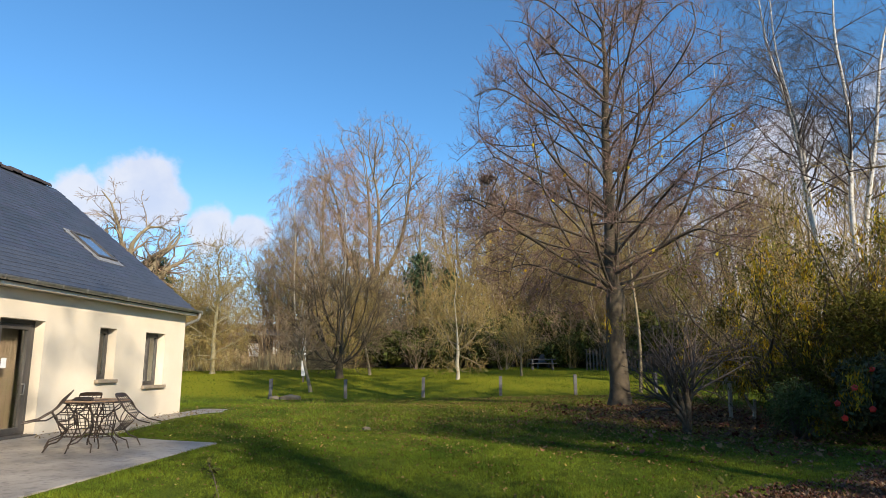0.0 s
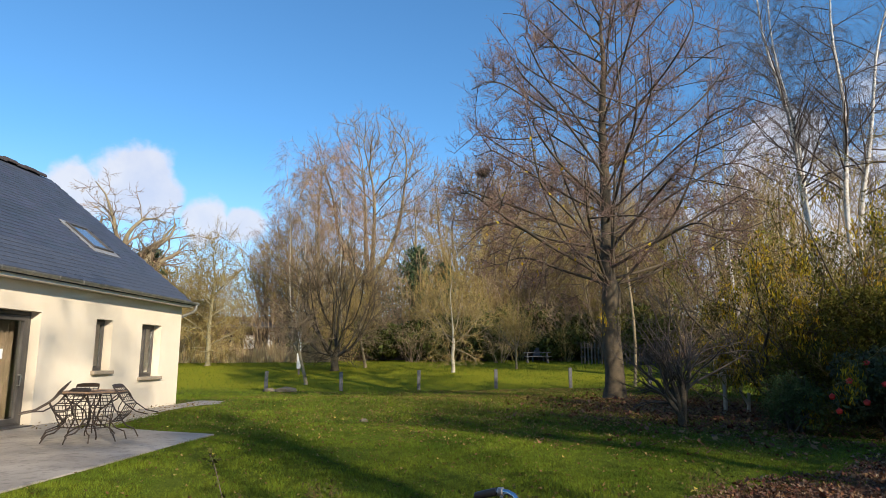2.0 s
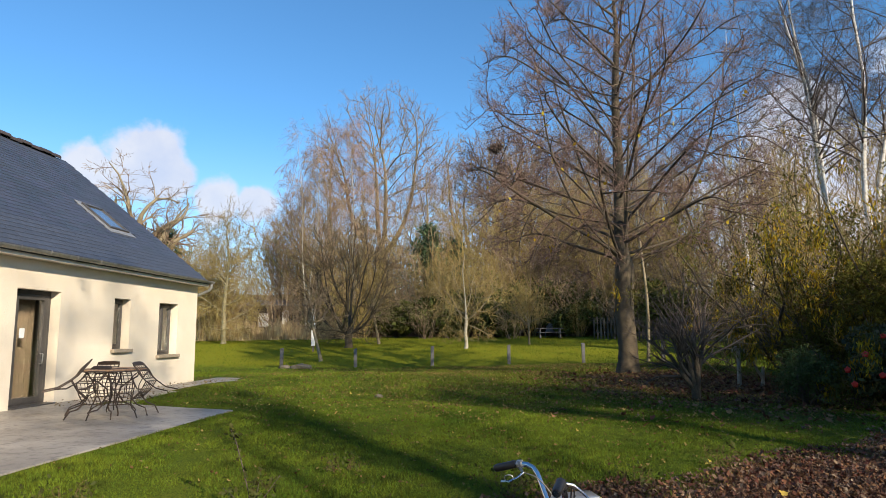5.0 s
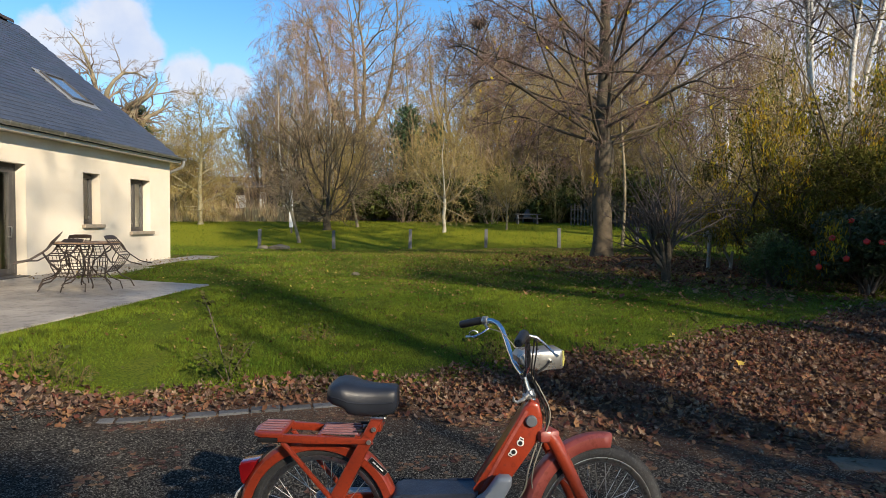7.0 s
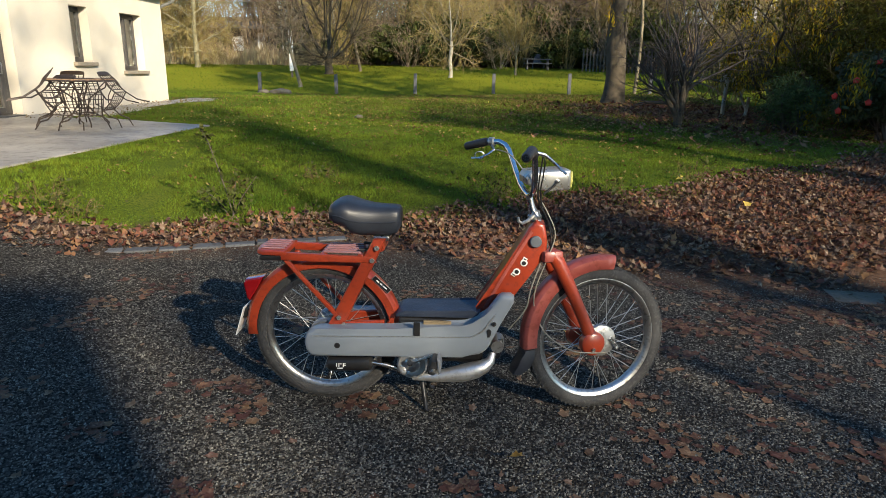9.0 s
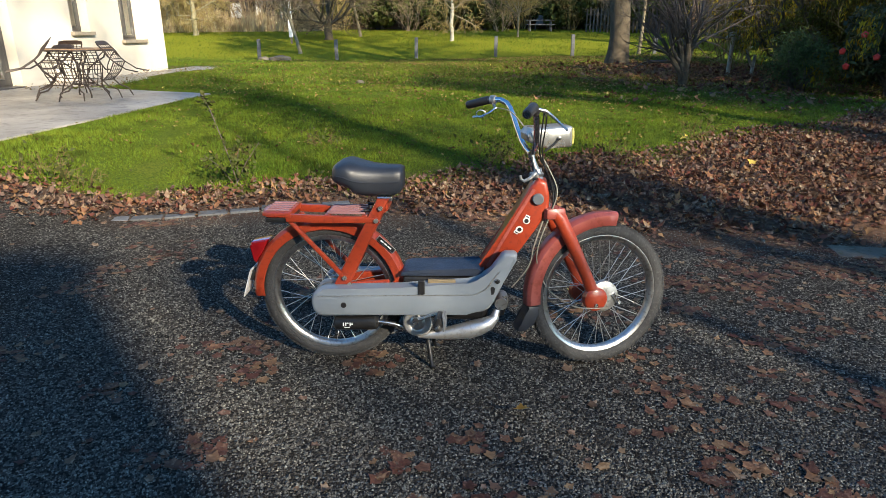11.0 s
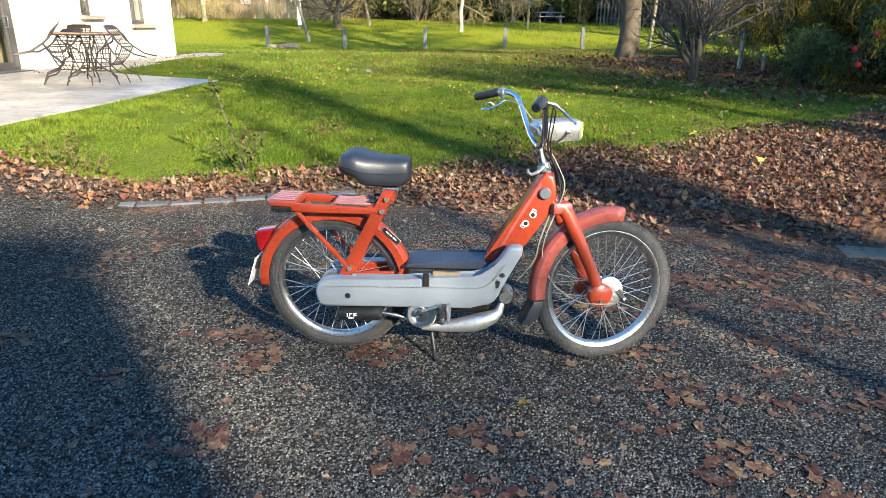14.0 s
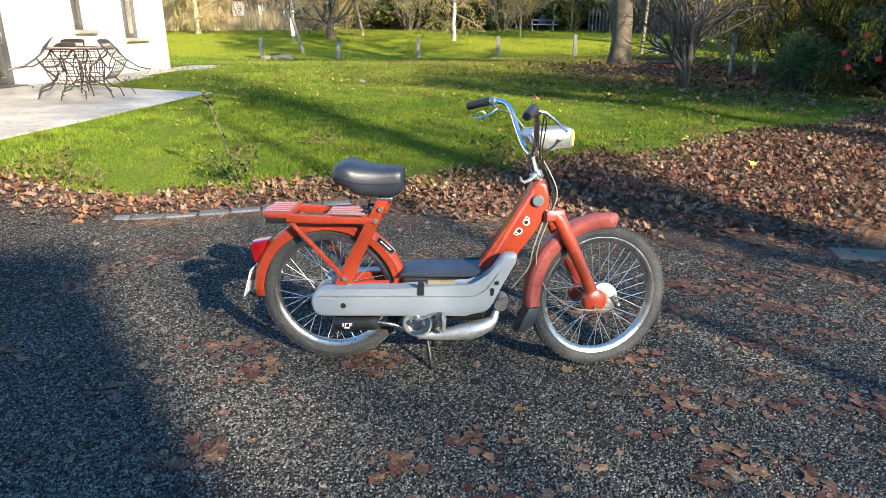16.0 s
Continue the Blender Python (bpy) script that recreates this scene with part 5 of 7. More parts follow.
# ---------------------------------------------------------------- garden furniture and far things
def wooden_post(x, y, h, lean, tone):
    z = float(height(x, y)) - 0.04
    p = thing("fence_post", "short weathered square wooden post standing in the lawn", "post", (x, y, z), "posts across the lawn")
    bm = box(-0.075, 0.075, -0.07, 0.07, 0, h, 0.018)
    for v in bm.verts:
        if v.co.z > h * 0.8:
            v.co.z += 0.25 * v.co.y + 0.01 * math.sin(40 * v.co.x)
    part("shaft", bm, tone, p)
    p.matrix_basis = p.matrix_basis @ Matrix.Rotation(radians(lean), 4, "Y")


for i, (x, y, h, lean) in enumerate([(-10.4, 31.2, 0.95, 1.0), (-6.72, 31.2, 0.93, -1.2), (-2.99, 31.2, 0.97, 0.6), (0.68, 31.2, 0.95, 0.5), (4.16, 31.0, 0.97, -0.4), (7.8, 30.9, 0.95, 0.8)]):
    wooden_post(x, y, h, lean, POST_WOOD)


def build_stake():
    x, y = 5.83, 16.2
    s = thing("stake", "pale wooden stake with a leaning brace under the willows", "stake", (x, y, float(height(x, y)) - 0.03))
    part("post", sweep([(0, 0, 0), (0.01, 0, 0.5), (0.02, 0, 0.98)], [0.05, 0.047, 0.045], 9), PALE_BARK, s, "", 40)
    part("cap", sweep([(-0.14, 0, 0.86), (0.0, 0, 0.99), (0.14, 0, 1.01)], [0.03, 0.045, 0.03], 8), PALE_BARK, s, "", 40)
    part("brace", sweep([(0.1, 0, 0.98), (0.35, 0.05, 0.62), (0.58, 0.1, 0.22)], 0.035, 8), PALE_BARK, s, "", 40)
    part("brace", sweep([(0.62, 0.1, 0.5), (0.58, 0.1, 0.05)], 0.04, 8), PALE_BARK, s, "", 40)


build_stake()


def boulder(x, y, size, seed):
    rng = np.random.default_rng(seed)
    bm = bmesh.new()
    bmesh.ops.create_icosphere(bm, subdivisions=3, radius=1.0)
    o = rng.random(3) * 50
    for v in bm.verts:
        k = 1 + 0.35 * noise.noise(v.co * 1.3 + Vector(o)) + 0.12 * noise.noise(v.co * 4 + Vector(o))
        v.co = Vector((v.co.x * size[0] * k, v.co.y * size[1] * k, v.co.z * size[2] * k))
    ob = part("rock", bm, ROCK, None, "", 50)
    ob.location = (x, y, float(height(x, y)) + size[2] * 0.15)
    tagged(ob, "low grey field stone lying in the lawn", "rock", "stones in the lawn")


boulder(-9.0, 29.8, (0.5, 0.3, 0.2), 1)
boulder(-9.8, 30.0, (0.3, 0.25, 0.14), 2)
boulder(-2.4, 13.3, (0.09, 0.08, 0.05), 3)

SHED_WOOD = mat("shed_boards", (0.05, 0.042, 0.035), (0.10, 0.085, 0.07), None, 3, 30, 0.85, bump=0.3, piece=0.25)
SHEET = mat("shed_roof", (0.12, 0.12, 0.12), (0.22, 0.21, 0.2), (0.08, 0.09, 0.05), 2, 14, 0.8, bump=0.3)
WHITE = mat("white_paint", (0.66, 0.66, 0.64), (0.78, 0.77, 0.75), (0.45, 0.43, 0.4), 2, 20, 0.6, bump=0.1)


def build_shed():
    x0, x1, y0, y1 = -23.6, -14.5, 57.5, 61.0
    z = float(height(-19, 58)) - 0.05
    s = thing("open_shed", "dark open-sided wooden shed with a low sheet roof", "shed", (0, 0, z))
    for k in range(6):
        x = x0 + (x1 - x0) * k / 5
        part("post", box(x - 0.09, x + 0.09, y0, y0 + 0.18, 0, 2.25, 0.01), SHED_WOOD, s)
    for k in range(26):
        x = x0 + (x1 - x0) * (k + 0.5) / 26
        part("board", box(x - 0.17, x + 0.17, y1 - 0.06, y1, 0, 2.7), SHED_WOOD, s)
    part("roof", prism([(y0 - 0.5, 2.3), (y1 + 0.3, 3.05), (y1 + 0.3, 3.15), (y0 - 0.5, 2.4)], x0 - 0.4, x1 + 0.4), SHEET, s)
    s.children[-1].matrix_basis = Matrix(((0, 1, 0, 0), (1, 0, 0, 0), (0, 0, 1, 0), (0, 0, 0, 1)))
    part("white_panel", box(-21.6, -20.6, y0 + 0.6, y0 + 0.66, 0.5, 1.7), WHITE, s, "pale stored panel")
    part("white_panel", box(-19.4, -18.8, y0 + 0.8, y0 + 0.86, 0.7, 2.0), WHITE, s)
    part("stored_board", box(-18.0, -16.2, y0 + 0.7, y0 + 0.78, 0.2, 1.2), SHEET, s)


build_shed()
white_post = tagged(part("white_board", box(-0.11, 0.11, -0.03, 0.03, 0, 2.2, 0.01), WHITE), "upright white board standing among the trees", "board")
white_post.location = (-10.75, 38.0, float(height(-10.75, 38.0)) + 0.35)
part("stand", box(-0.05, 0.05, 0.035, 0.09, -0.42, 1.6), SHED_WOOD, white_post)


def build_picnic():
    x, y = 4.0, 47.0
    z = float(height(x, y))
    t = thing("picnic_bench", "weathered grey wooden picnic bench on the far lawn", "bench", (x, y, z))
    for k in range(4):
        part("plank", box(-0.95, 0.95, -0.36 + 0.19 * k, -0.19 + 0.19 * k, 0.70, 0.745, 0.006), POST_WOOD, t)
    for yy in (-0.75, 0.55):
        part("seat_plank", box(-0.95, 0.95, yy, yy + 0.24, 0.42, 0.46, 0.006), POST_WOOD, t)
    for xx in (-0.7, 0.7):
        for sgn in (-1, 1):
            part("leg", sweep([(xx, 0.62 * sgn, 0), (xx, 0.22 * sgn, 0.7)], 0.05, 6), POST_WOOD, t)
        part("beam", box(xx - 0.04, xx + 0.04, -0.75, 0.79, 0.36, 0.42), POST_WOOD, t)
    c = thing("wooden_chair", "grey high-backed wooden garden seat beside the picnic bench", "chair", (x + 0.2, y + 1.4, z + 0.05))
    part("backrest", prism([(-0.4, 0.38), (0.4, 0.38), (0.3, 0.8), (0.12, 1.05), (-0.12, 1.05), (-0.3, 0.8)], 0.2, 0.25), POST_WOOD, c)
    part("seat", box(-0.4, 0.4, -0.3, 0.2, 0.36, 0.42, 0.01), POST_WOOD, c)
    for xx in (-0.4, 0.4):
        for yy in (-0.26, 0.14):
            part("leg", box(xx - 0.03, xx + 0.03, yy - 0.03, yy + 0.03, -0.1, 0.36), POST_WOOD, c)


build_picnic()


def build_far_fence():
    f = thing("paling_fence", "low grey paling fence at the end of the lawn", "fence", (0, 0, 0))
    for k in range(36):
        x = 7.0 + k * 0.22
        y = 46 - 0.35 * (x - 7)
        z = float(height(x, y)) - 0.05
        part("pale", box(x - 0.05, x + 0.05, y - 0.015, y + 0.015, z, z + 1.5 + 0.1 * math.sin(k * 2.1)), SHED_WOOD, f)
    for zz in (0.45, 1.1):
        part("rail", sweep([(7.0 - 0.1, 46.05, float(height(7, 46)) + zz), (14.8, 43.3, float(height(14.8, 43.3)) + zz)], 0.035, 6), SHED_WOOD, f)


build_far_fence()


def conifer(x, y, h, seed):
    rng = np.random.default_rng(seed)
    e = thing("conifer", "dark green conifer overgrown among the bare trees", "tree", (x, y, float(height(x, y)) - 0.05))
    tr = line_set([(0, 0, 0), (0.05, 0, h * 0.5), (0, 0, h)], 0.22, 0.03)
    mesh_of("trunk", *tubes([tr], [8]), BARK, e, smooth=True)
    P1, R1 = sprout(*merge([tr], 8), 150, (0.06, 0.99), (66, 16), 0.5, 6, 0.07, -0.05, 0.3, rng, 0.9, 0.3, 0.01)
    mesh_of("branchwork", *tubes([(P1, R1)], [3]), BARK, e)
    C = points_on(P1, 8000, rng, (0.1, 1.0), 0.26)
    V, F = leaf_quads(C, 0.14, rng, 2.6, 0.6)
    tagged(mesh_of("foliage", V, F, LEAF_FIR, e), kind="stuff")


conifer(-5.6, 57.0, 9.5, 5)
conifer(-3.6, 59.0, 8.0, 7)
conifer(-27.5, 52.0, 9.0, 6)


def reeds():
    rng = np.random.default_rng(8)
    n = 9000
    x = rng.uniform(-27, -10.5, n)
    y = 47.0 + rng.uniform(-1.2, 3.5, n) + 0.15 * (x + 18)
    z = height(x, y)
    h = rng.uniform(0.7, 1.7, n) * (0.6 + 0.5 * np.sin(x * 0.9) ** 2)
    b = np.stack([x, y, z - 0.03], -1)
    lean = rng.normal(size=(n, 3)) * (0.22, 0.22, 0)
    side = unit(rng.normal(size=(n, 3)) * (1, 1, 0)) * 0.022
    top = b + np.stack([0 * x, 0 * x, h], -1) + lean
    V = np.stack([b - side, b + side, top], 1).reshape(-1, 3)
    tagged(mesh_of("dry_reeds", V, np.arange(3 * n).reshape(-1, 3), REED), "tall dry straw-coloured grass at the lawn's end", "grass", kind="stuff")


reeds()


# ---------------------------------------------------------------- moped
RED = mat("faded_red_paint", (0.26, 0.031, 0.010), (0.335, 0.043, 0.015), (0.20, 0.027, 0.012), 7, 60, 0.38, bump=0.05, coat=0.35)
RED_DULL = mat("pinkish_red_paint", (0.25, 0.05, 0.038), (0.33, 0.08, 0.062), (0.20, 0.036, 0.022), 9, 50, 0.42, bump=0.05, coat=0.2)
# pink stands in for the highlights on the red rack slats
SLAT_PINK = mat("red_slat_highlight", (0.27, 0.125, 0.13), (0.36, 0.20, 0.205), None, 9, 50, 0.45, bump=0.05)
RUBBER = mat("tyre_rubber", (0.024, 0.024, 0.025), (0.044, 0.044, 0.045), (0.066, 0.064, 0.062), 14, 90, 0.8, bump=0.5, bscale=160)
VINYL = mat("black_vinyl", (0.013, 0.016, 0.023), (0.024, 0.028, 0.038), None, 10, 80, 0.44, bump=0.06, bscale=240)
MATBLUE = mat("rubber_mat", (0.02, 0.028, 0.045), (0.035, 0.045, 0.07), None, 10, 80, 0.5, bump=0.2, bscale=120)
CHROME = mat("chrome", (0.62, 0.63, 0.65), (0.75, 0.76, 0.78), (0.45, 0.43, 0.4), 12, 90, 0.16, 1.0, 0.03)
RIM = mat("dulled_chrome_rim", (0.42, 0.42, 0.42), (0.56, 0.56, 0.56), (0.26, 0.24, 0.22), 14, 70, 0.33, 1.0, 0.05)
STEEL = mat("bare_steel", (0.52, 0.52, 0.52), (0.7, 0.7, 0.7), (0.42, 0.4, 0.38), 12, 60, 0.27, 1.0, 0.06)
RAW_STEEL = mat("brushed_steel", (0.55, 0.55, 0.55), (0.7, 0.7, 0.7), (0.5, 0.48, 0.46), 12, 60, 0.42, 0.85, 0.05)
ALLOY = mat("dull_alloy", (0.36, 0.36, 0.35), (0.5, 0.5, 0.49), (0.2, 0.19, 0.18), 14, 60, 0.45, 0.9, 0.12)
GREY_PLASTIC = mat("grey_plastic", (0.172, 0.198, 0.230), (0.196, 0.223, 0.256), None, 5, 50, 0.36, bump=0.02)
CAP_GREY = mat("dark_grey_plastic", (0.085, 0.095, 0.11), (0.12, 0.13, 0.145), None, 8, 50, 0.5, bump=0.06)
BLACK = mat("black_metal", (0.012, 0.012, 0.013), (0.025, 0.025, 0.026), None, 12, 70, 0.4, 0.2, 0.08)
TAIL_RED = mat("tail_lens", (0.2, 0.005, 0.007), (0.27, 0.008, 0.009), None, 12, 60, 0.15, bump=0.03, coat=0.8)
LENS_YELLOW = mat("headlamp_lens", (0.55, 0.5, 0.12), (0.7, 0.66, 0.22), None, 30, 80, 0.12, bump=0.1, coat=0.8)
CABLE_BUFF = mat("buff_cable", (0.20, 0.18, 0.14), (0.30, 0.275, 0.22), None, 20, 80, 0.6, bump=0)
SILVER = mat("silver_paint", (0.40, 0.40, 0.39), (0.52, 0.52, 0.50), None, 8, 60, 0.3, 0.75, 0.04)
PLATE = mat("white_plate", (0.66, 0.66, 0.64), (0.76, 0.76, 0.74), None, 8, 60, 0.4, bump=0.03)
BUFF = mat("buff_case", (0.20, 0.15, 0.08), (0.28, 0.21, 0.12), None, 12, 60, 0.6, bump=0.1)


def arc_guard(cx, cz, r, a0, a1, half, skirt, n=40):
    """A mudguard: a U section swept round a wheel."""
    bm = bmesh.new()
    sec = [(-half, r - skirt), (-half, r - 0.014), (-half + 0.010, r - 0.003), (-half * 0.4, r), (half * 0.4, r), (half - 0.010, r - 0.003), (half, r - 0.014), (half, r - skirt)]
    sec = sec + [(y * 0.93, q - 0.003) for y, q in sec[::-1]]
    rings = []
    for i in range(n):
        t = i / (n - 1)
        a = radians(a0 + (a1 - a0) * t)
        nip = 1.0 - 0.35 * max(0.0, (t - 0.94) / 0.06) ** 2
        rings.append([bm.verts.new((cx + q * math.cos(a), y * nip, cz + q * math.sin(a))) for y, q in sec])
    m = len(sec)
    for r0, r1 in zip(rings, rings[1:]):
        for k in range(m):
            bm.faces.new((r0[k], r0[(k + 1) % m], r1[(k + 1) % m], r1[k]))
    for ring in (rings[0], rings[-1]):
        for k in range(m // 2 - 1):
            bm.faces.new((ring[k], ring[k + 1], ring[m - 2 - k], ring[m - 1 - k]))
    return bm


def wheel(parent, name, cx, cz, hub_r, hub_w, basis=None):
    w = new(name)
    w.parent = parent
    w.matrix_basis = (basis or Matrix()) @ Matrix.Translation((cx, 0, cz)) @ Matrix.Diagonal((1.044, 1, 1.044, 1))
    tagged(w, "spoked wheel with a chrome rim and a grey tyre")
    R = 0.272
    prof = [(0.226, -0.016), (0.232, -0.021), (0.245, -0.0245), (0.257, -0.0225), (0.267, -0.016), (0.2715, -0.006), (R, 0.0), (0.2715, 0.006), (0.267, 0.016), (0.257, 0.0225), (0.245, 0.0245), (0.232, 0.021), (0.226, 0.016), (0.226, -0.016)]
    part("tyre", lathe(prof, (0, 0, 0), "Y", 72, caps=False), RUBBER, w, "", 40)
    # tread blocks
    bm = bmesh.new()
    for k in range(84):
        a = 2 * math.pi * k / 84
        for yy, sk in ((-0.0165, 0.0), (0.0165, 0.5), (-0.006, 0.5), (0.006, 0.0)):
            q = a + sk * 2 * math.pi / 84
            rr = 0.2675 if abs(yy) > 0.01 else 0.2718
            m = Matrix.Rotation(-q, 4, "Y") @ Matrix.Translation((rr, yy, 0)) @ Matrix.Rotation(0.5 if yy > 0 else -0.5, 4, "X") @ Matrix.Diagonal((0.005, 0.0075, 0.0125, 1))
            bmesh.ops.create_cube(bm, size=1.0, matrix=m)
    tagged(part("tread", bm, RUBBER, w), kind="stuff")
    rim = [(0.219, -0.018), (0.224, -0.0175), (0.224, -0.0155), (0.214, -0.013), (0.205, -0.008), (0.203, 0.0), (0.205, 0.008), (0.214, 0.013), (0.224, 0.0155), (0.224, 0.0175), (0.219, 0.018), (0.212, 0.016), (0.201, 0.009), (0.199, 0.0), (0.201, -0.009), (0.212, -0.016), (0.219, -0.018)]
    part("rim", lathe([(r + 0.007, y) for r, y in rim], (0, 0, 0), "Y", 72, caps=False), RIM, w, "", 50)
    part("hub", lathe([(0.012, -hub_w), (hub_r * 0.6, -hub_w), (hub_r, -hub_w * 0.8), (hub_r, -hub_w * 0.7), (hub_r * 0.5, -hub_w * 0.6), (hub_r * 0.5, hub_w * 0.6), (hub_r, hub_w * 0.7), (hub_r, hub_w * 0.8), (0.012, hub_w)], (0, 0, 0), "Y", 32), ALLOY, w, "", 40)
    spoke = None
    for k in range(36):
        a = 2 * math.pi * k / 36
        side = 1 if k % 2 else -1
        b = a + (0.72 if (k // 2) % 2 else -0.72)
        p0 = (hub_r * 0.92 * math.cos(b), side * hub_w * 0.75, hub_r * 0.92 * math.sin(b))
        p1 = (0.212 * math.cos(a), side * 0.003, 0.212 * math.sin(a))
        if k < 4:
            o = part("spoke", sweep([p0, p1], 0.0013, 4), SILVER, w)
            spoke = (spoke or []) + [o]
        else:
            o = new("spoke", spoke[k % 4].data)
            o.parent = w
            o.matrix_basis = Matrix.Rotation(-2 * math.pi * (k - k % 4) / 36, 4, "Y")
    return w


def bars_on(parent, o, right, up, rows, name="mark", material=None, thick=0.0012):
    """Plain marks standing for a badge: (along, up, width, height)."""
    n = right.cross(up).normalized()
    for a, b, wd, ht in rows:
        bm = bmesh.new()
        m = Matrix.Translation(o + right * a + up * b) @ Matrix((right, up, n)).transposed().to_4x4() @ Matrix.Diagonal((wd, ht, thick, 1))
        bmesh.ops.create_cube(bm, size=1.0, matrix=m)
        part(name, bm, material or PLATE, parent)


def build_moped():
    mo = thing("moped", "faded red step-through moped parked on its stand on dark gravel", "moped", (0, 2.49, 0.0))
    mo.matrix_basis = mo.matrix_basis @ Matrix.Scale(1.022, 4)
    RX, RZ = -0.572, 0.284
    A = Vector((0.25, 0, 0.63))
    ax = Vector((-0.294, 0, 0.956)).normalized()
    S = Matrix.Translation(A) @ Matrix.Rotation(radians(18), 4, ax) @ Matrix.Translation(-A)

    rear = wheel(mo, "rear_wheel", RX, RZ, 0.05, 0.045)
    part("brake_drum", lathe([(0.01, -0.052), (0.055, -0.052), (0.06, -0.045), (0.06, -0.02), (0.01, -0.02)], (0, 0, 0), "Y", 32), ALLOY, rear, "", 40)
    front = wheel(mo, "front_wheel", 0.479, 0.284, 0.04, 0.04, S)
    part("brake_plate", lathe([(0.008, -0.052), (0.02, -0.055), (0.045, -0.052), (0.058, -0.048), (0.060, -0.044), (0.060, -0.03), (0.008, -0.03)], (0.0, 0, 0.0), "Y", 32), ALLOY, front, "polished brake plate", 40)
    part("brake_arm", sweep([(0.03, -0.056, 0.012), (0.055, -0.058, -0.02), (0.06, -0.058, -0.028)], [0.010, 0.007, 0.009], 6), STEEL, front)
    part("axle_nut", lathe([(0.004, -0.066), (0.011, -0.066), (0.011, -0.052), (0.004, -0.052)], (0, 0, 0), "Y", 6), STEEL, front)

    # pressed-steel frame: steering beam, spine under the floor, struts
    beam = [(0.0, 0.40), (0.016, 0.412), (0.104, 0.581), (0.188, 0.731), (0.213, 0.757), (0.245, 0.745), (0.258, 0.69), (0.257, 0.631), (0.197, 0.546), (0.143, 0.465), (0.086, 0.378), (0.02, 0.35)]
    body = part("frame", prism(beam, -0.045, 0.045, 0.016, segments=3), RED, mo, "faded red pressed-steel frame beam", 35)
    groove = [(0.03, 0.418), (0.112, 0.576), (0.193, 0.722), (0.203, 0.715), (0.122, 0.569), (0.04, 0.411)]
    part("trim_strip", prism(groove, -0.0475, -0.0462), RED_DULL, body, "paler stripe along the beam")
    part("cap", lathe([(0.001, -0.058), (0.018, -0.058), (0.0215, -0.054), (0.0215, -0.045), (0.001, -0.045)], (0.214, 0, 0.682), "Y", 28), CAP_GREY, body, "round dark grey cap", 40)
    up = Vector((0.087, 0, 0.15)).normalized()
    right = Vector((up.z, 0, -up.x))
    for c, flip in ((Vector((0.1475, -0.0468, 0.560)), 1), (Vector((0.178, -0.0468, 0.604)), -1)):
        bd = part("badge", lathe([(0.001, -0.0012), (0.0125, -0.0012), (0.0135, 0.0), (0.0125, 0.0012), (0.001, 0.0012)], (0, 0, 0.005 * flip), "Y", 20), PLATE, body, "small white badge with dark marks")
        part("badge_tail", box(-0.013, 0.004, -0.001, 0.001, -0.009 * flip - 0.006, -0.009 * flip + 0.006, 0.0008), PLATE, bd)
        bd.matrix_basis = Matrix.Translation(c) @ Matrix.Rotation(radians(30), 4, "Y")
        part("mark", lathe([(0.0045, -0.0026), (0.008, -0.0026), (0.008, -0.001), (0.0045, -0.001)], (0.0, 0, 0.006 * flip), "Y", 16), BLACK, bd)
        part("mark", box(-0.010, 0.002, -0.0024, -0.001, -0.009 * flip - 0.002, -0.009 * flip + 0.002), BLACK, bd)
    part("spine", prism([(-0.36, 0.30), (-0.30, 0.385), (0.03, 0.395), (0.08, 0.34), (0.02, 0.30), (-0.3, 0.28)], -0.04, 0.04, 0.01), RED, mo, "", 35)
    for y0, y1 in ((-0.078, -0.058), (0.058, 0.078)):
        part("seat_strut", prism([(-0.558, 0.330), (-0.496, 0.330), (-0.330, 0.680), (-0.376, 0.680)], y0, y1, 0.006), RED, mo, "", 35)
        part("rack_strut", prism([(-0.712, 0.586), (-0.694, 0.587), (-0.498, 0.366), (-0.512, 0.357)], y0 * 1.03, y1 * 1.03, 0.005), RED, mo, "", 35)
        part("swing_arm", prism([(-0.615, 0.255), (-0.615, 0.30), (-0.5, 0.345), (-0.34, 0.36), (-0.34, 0.30), (-0.5, 0.28)], y0 * 0.85, y1 * 0.85, 0.006), RED, mo)
        sgn = -1 if y0 < 0 else 1
        for bx, bz in ((-0.362, 0.648), (-0.380, 0.600), (-0.508, 0.372), (-0.49, 0.345)):
            part("bolt", lathe([(0.001, 0.0), (0.009, 0.0), (0.009, 0.006), (0.005, 0.009), (0.001, 0.009)], (bx, 0, bz), "Y", 10), SILVER, mo).location.y = sgn * 0.079 - (0.009 if sgn < 0 else 0)
    # mudguards
    part("rear_mudguard", arc_guard(RX - 0.008, RZ + 0.0, 0.308, 14, 184, 0.036, 0.042), RED, mo, "red rear mudguard", 40)
    lb = part("label_plate", box(-0.042, 0.042, -0.001, 0.001, -0.011, 0.011, 0.0008), SILVER, mo, "small black enamel label plate with a bright rim")
    lb.matrix_basis = Matrix.Translation((-0.352, -0.0385, 0.494)) @ Matrix.Rotation(radians(42), 4, "Y")
    part("mark", box(-0.039, 0.039, -0.0022, -0.001, -0.0088, 0.0088), BLACK, lb)
    for x0, x1 in ((-0.026, -0.012), (-0.008, 0.004), (0.008, 0.026)):
        part("mark", box(x0, x1, -0.003, -0.002, -0.0025, 0.0025), PLATE, lb)
    fm = part("front_mudguard", arc_guard(0.487, 0.297, 0.316, 186, 80, 0.034, 0.05), RED_DULL, mo, "pinkish faded red front mudguard", 40)
    fm.matrix_basis = S
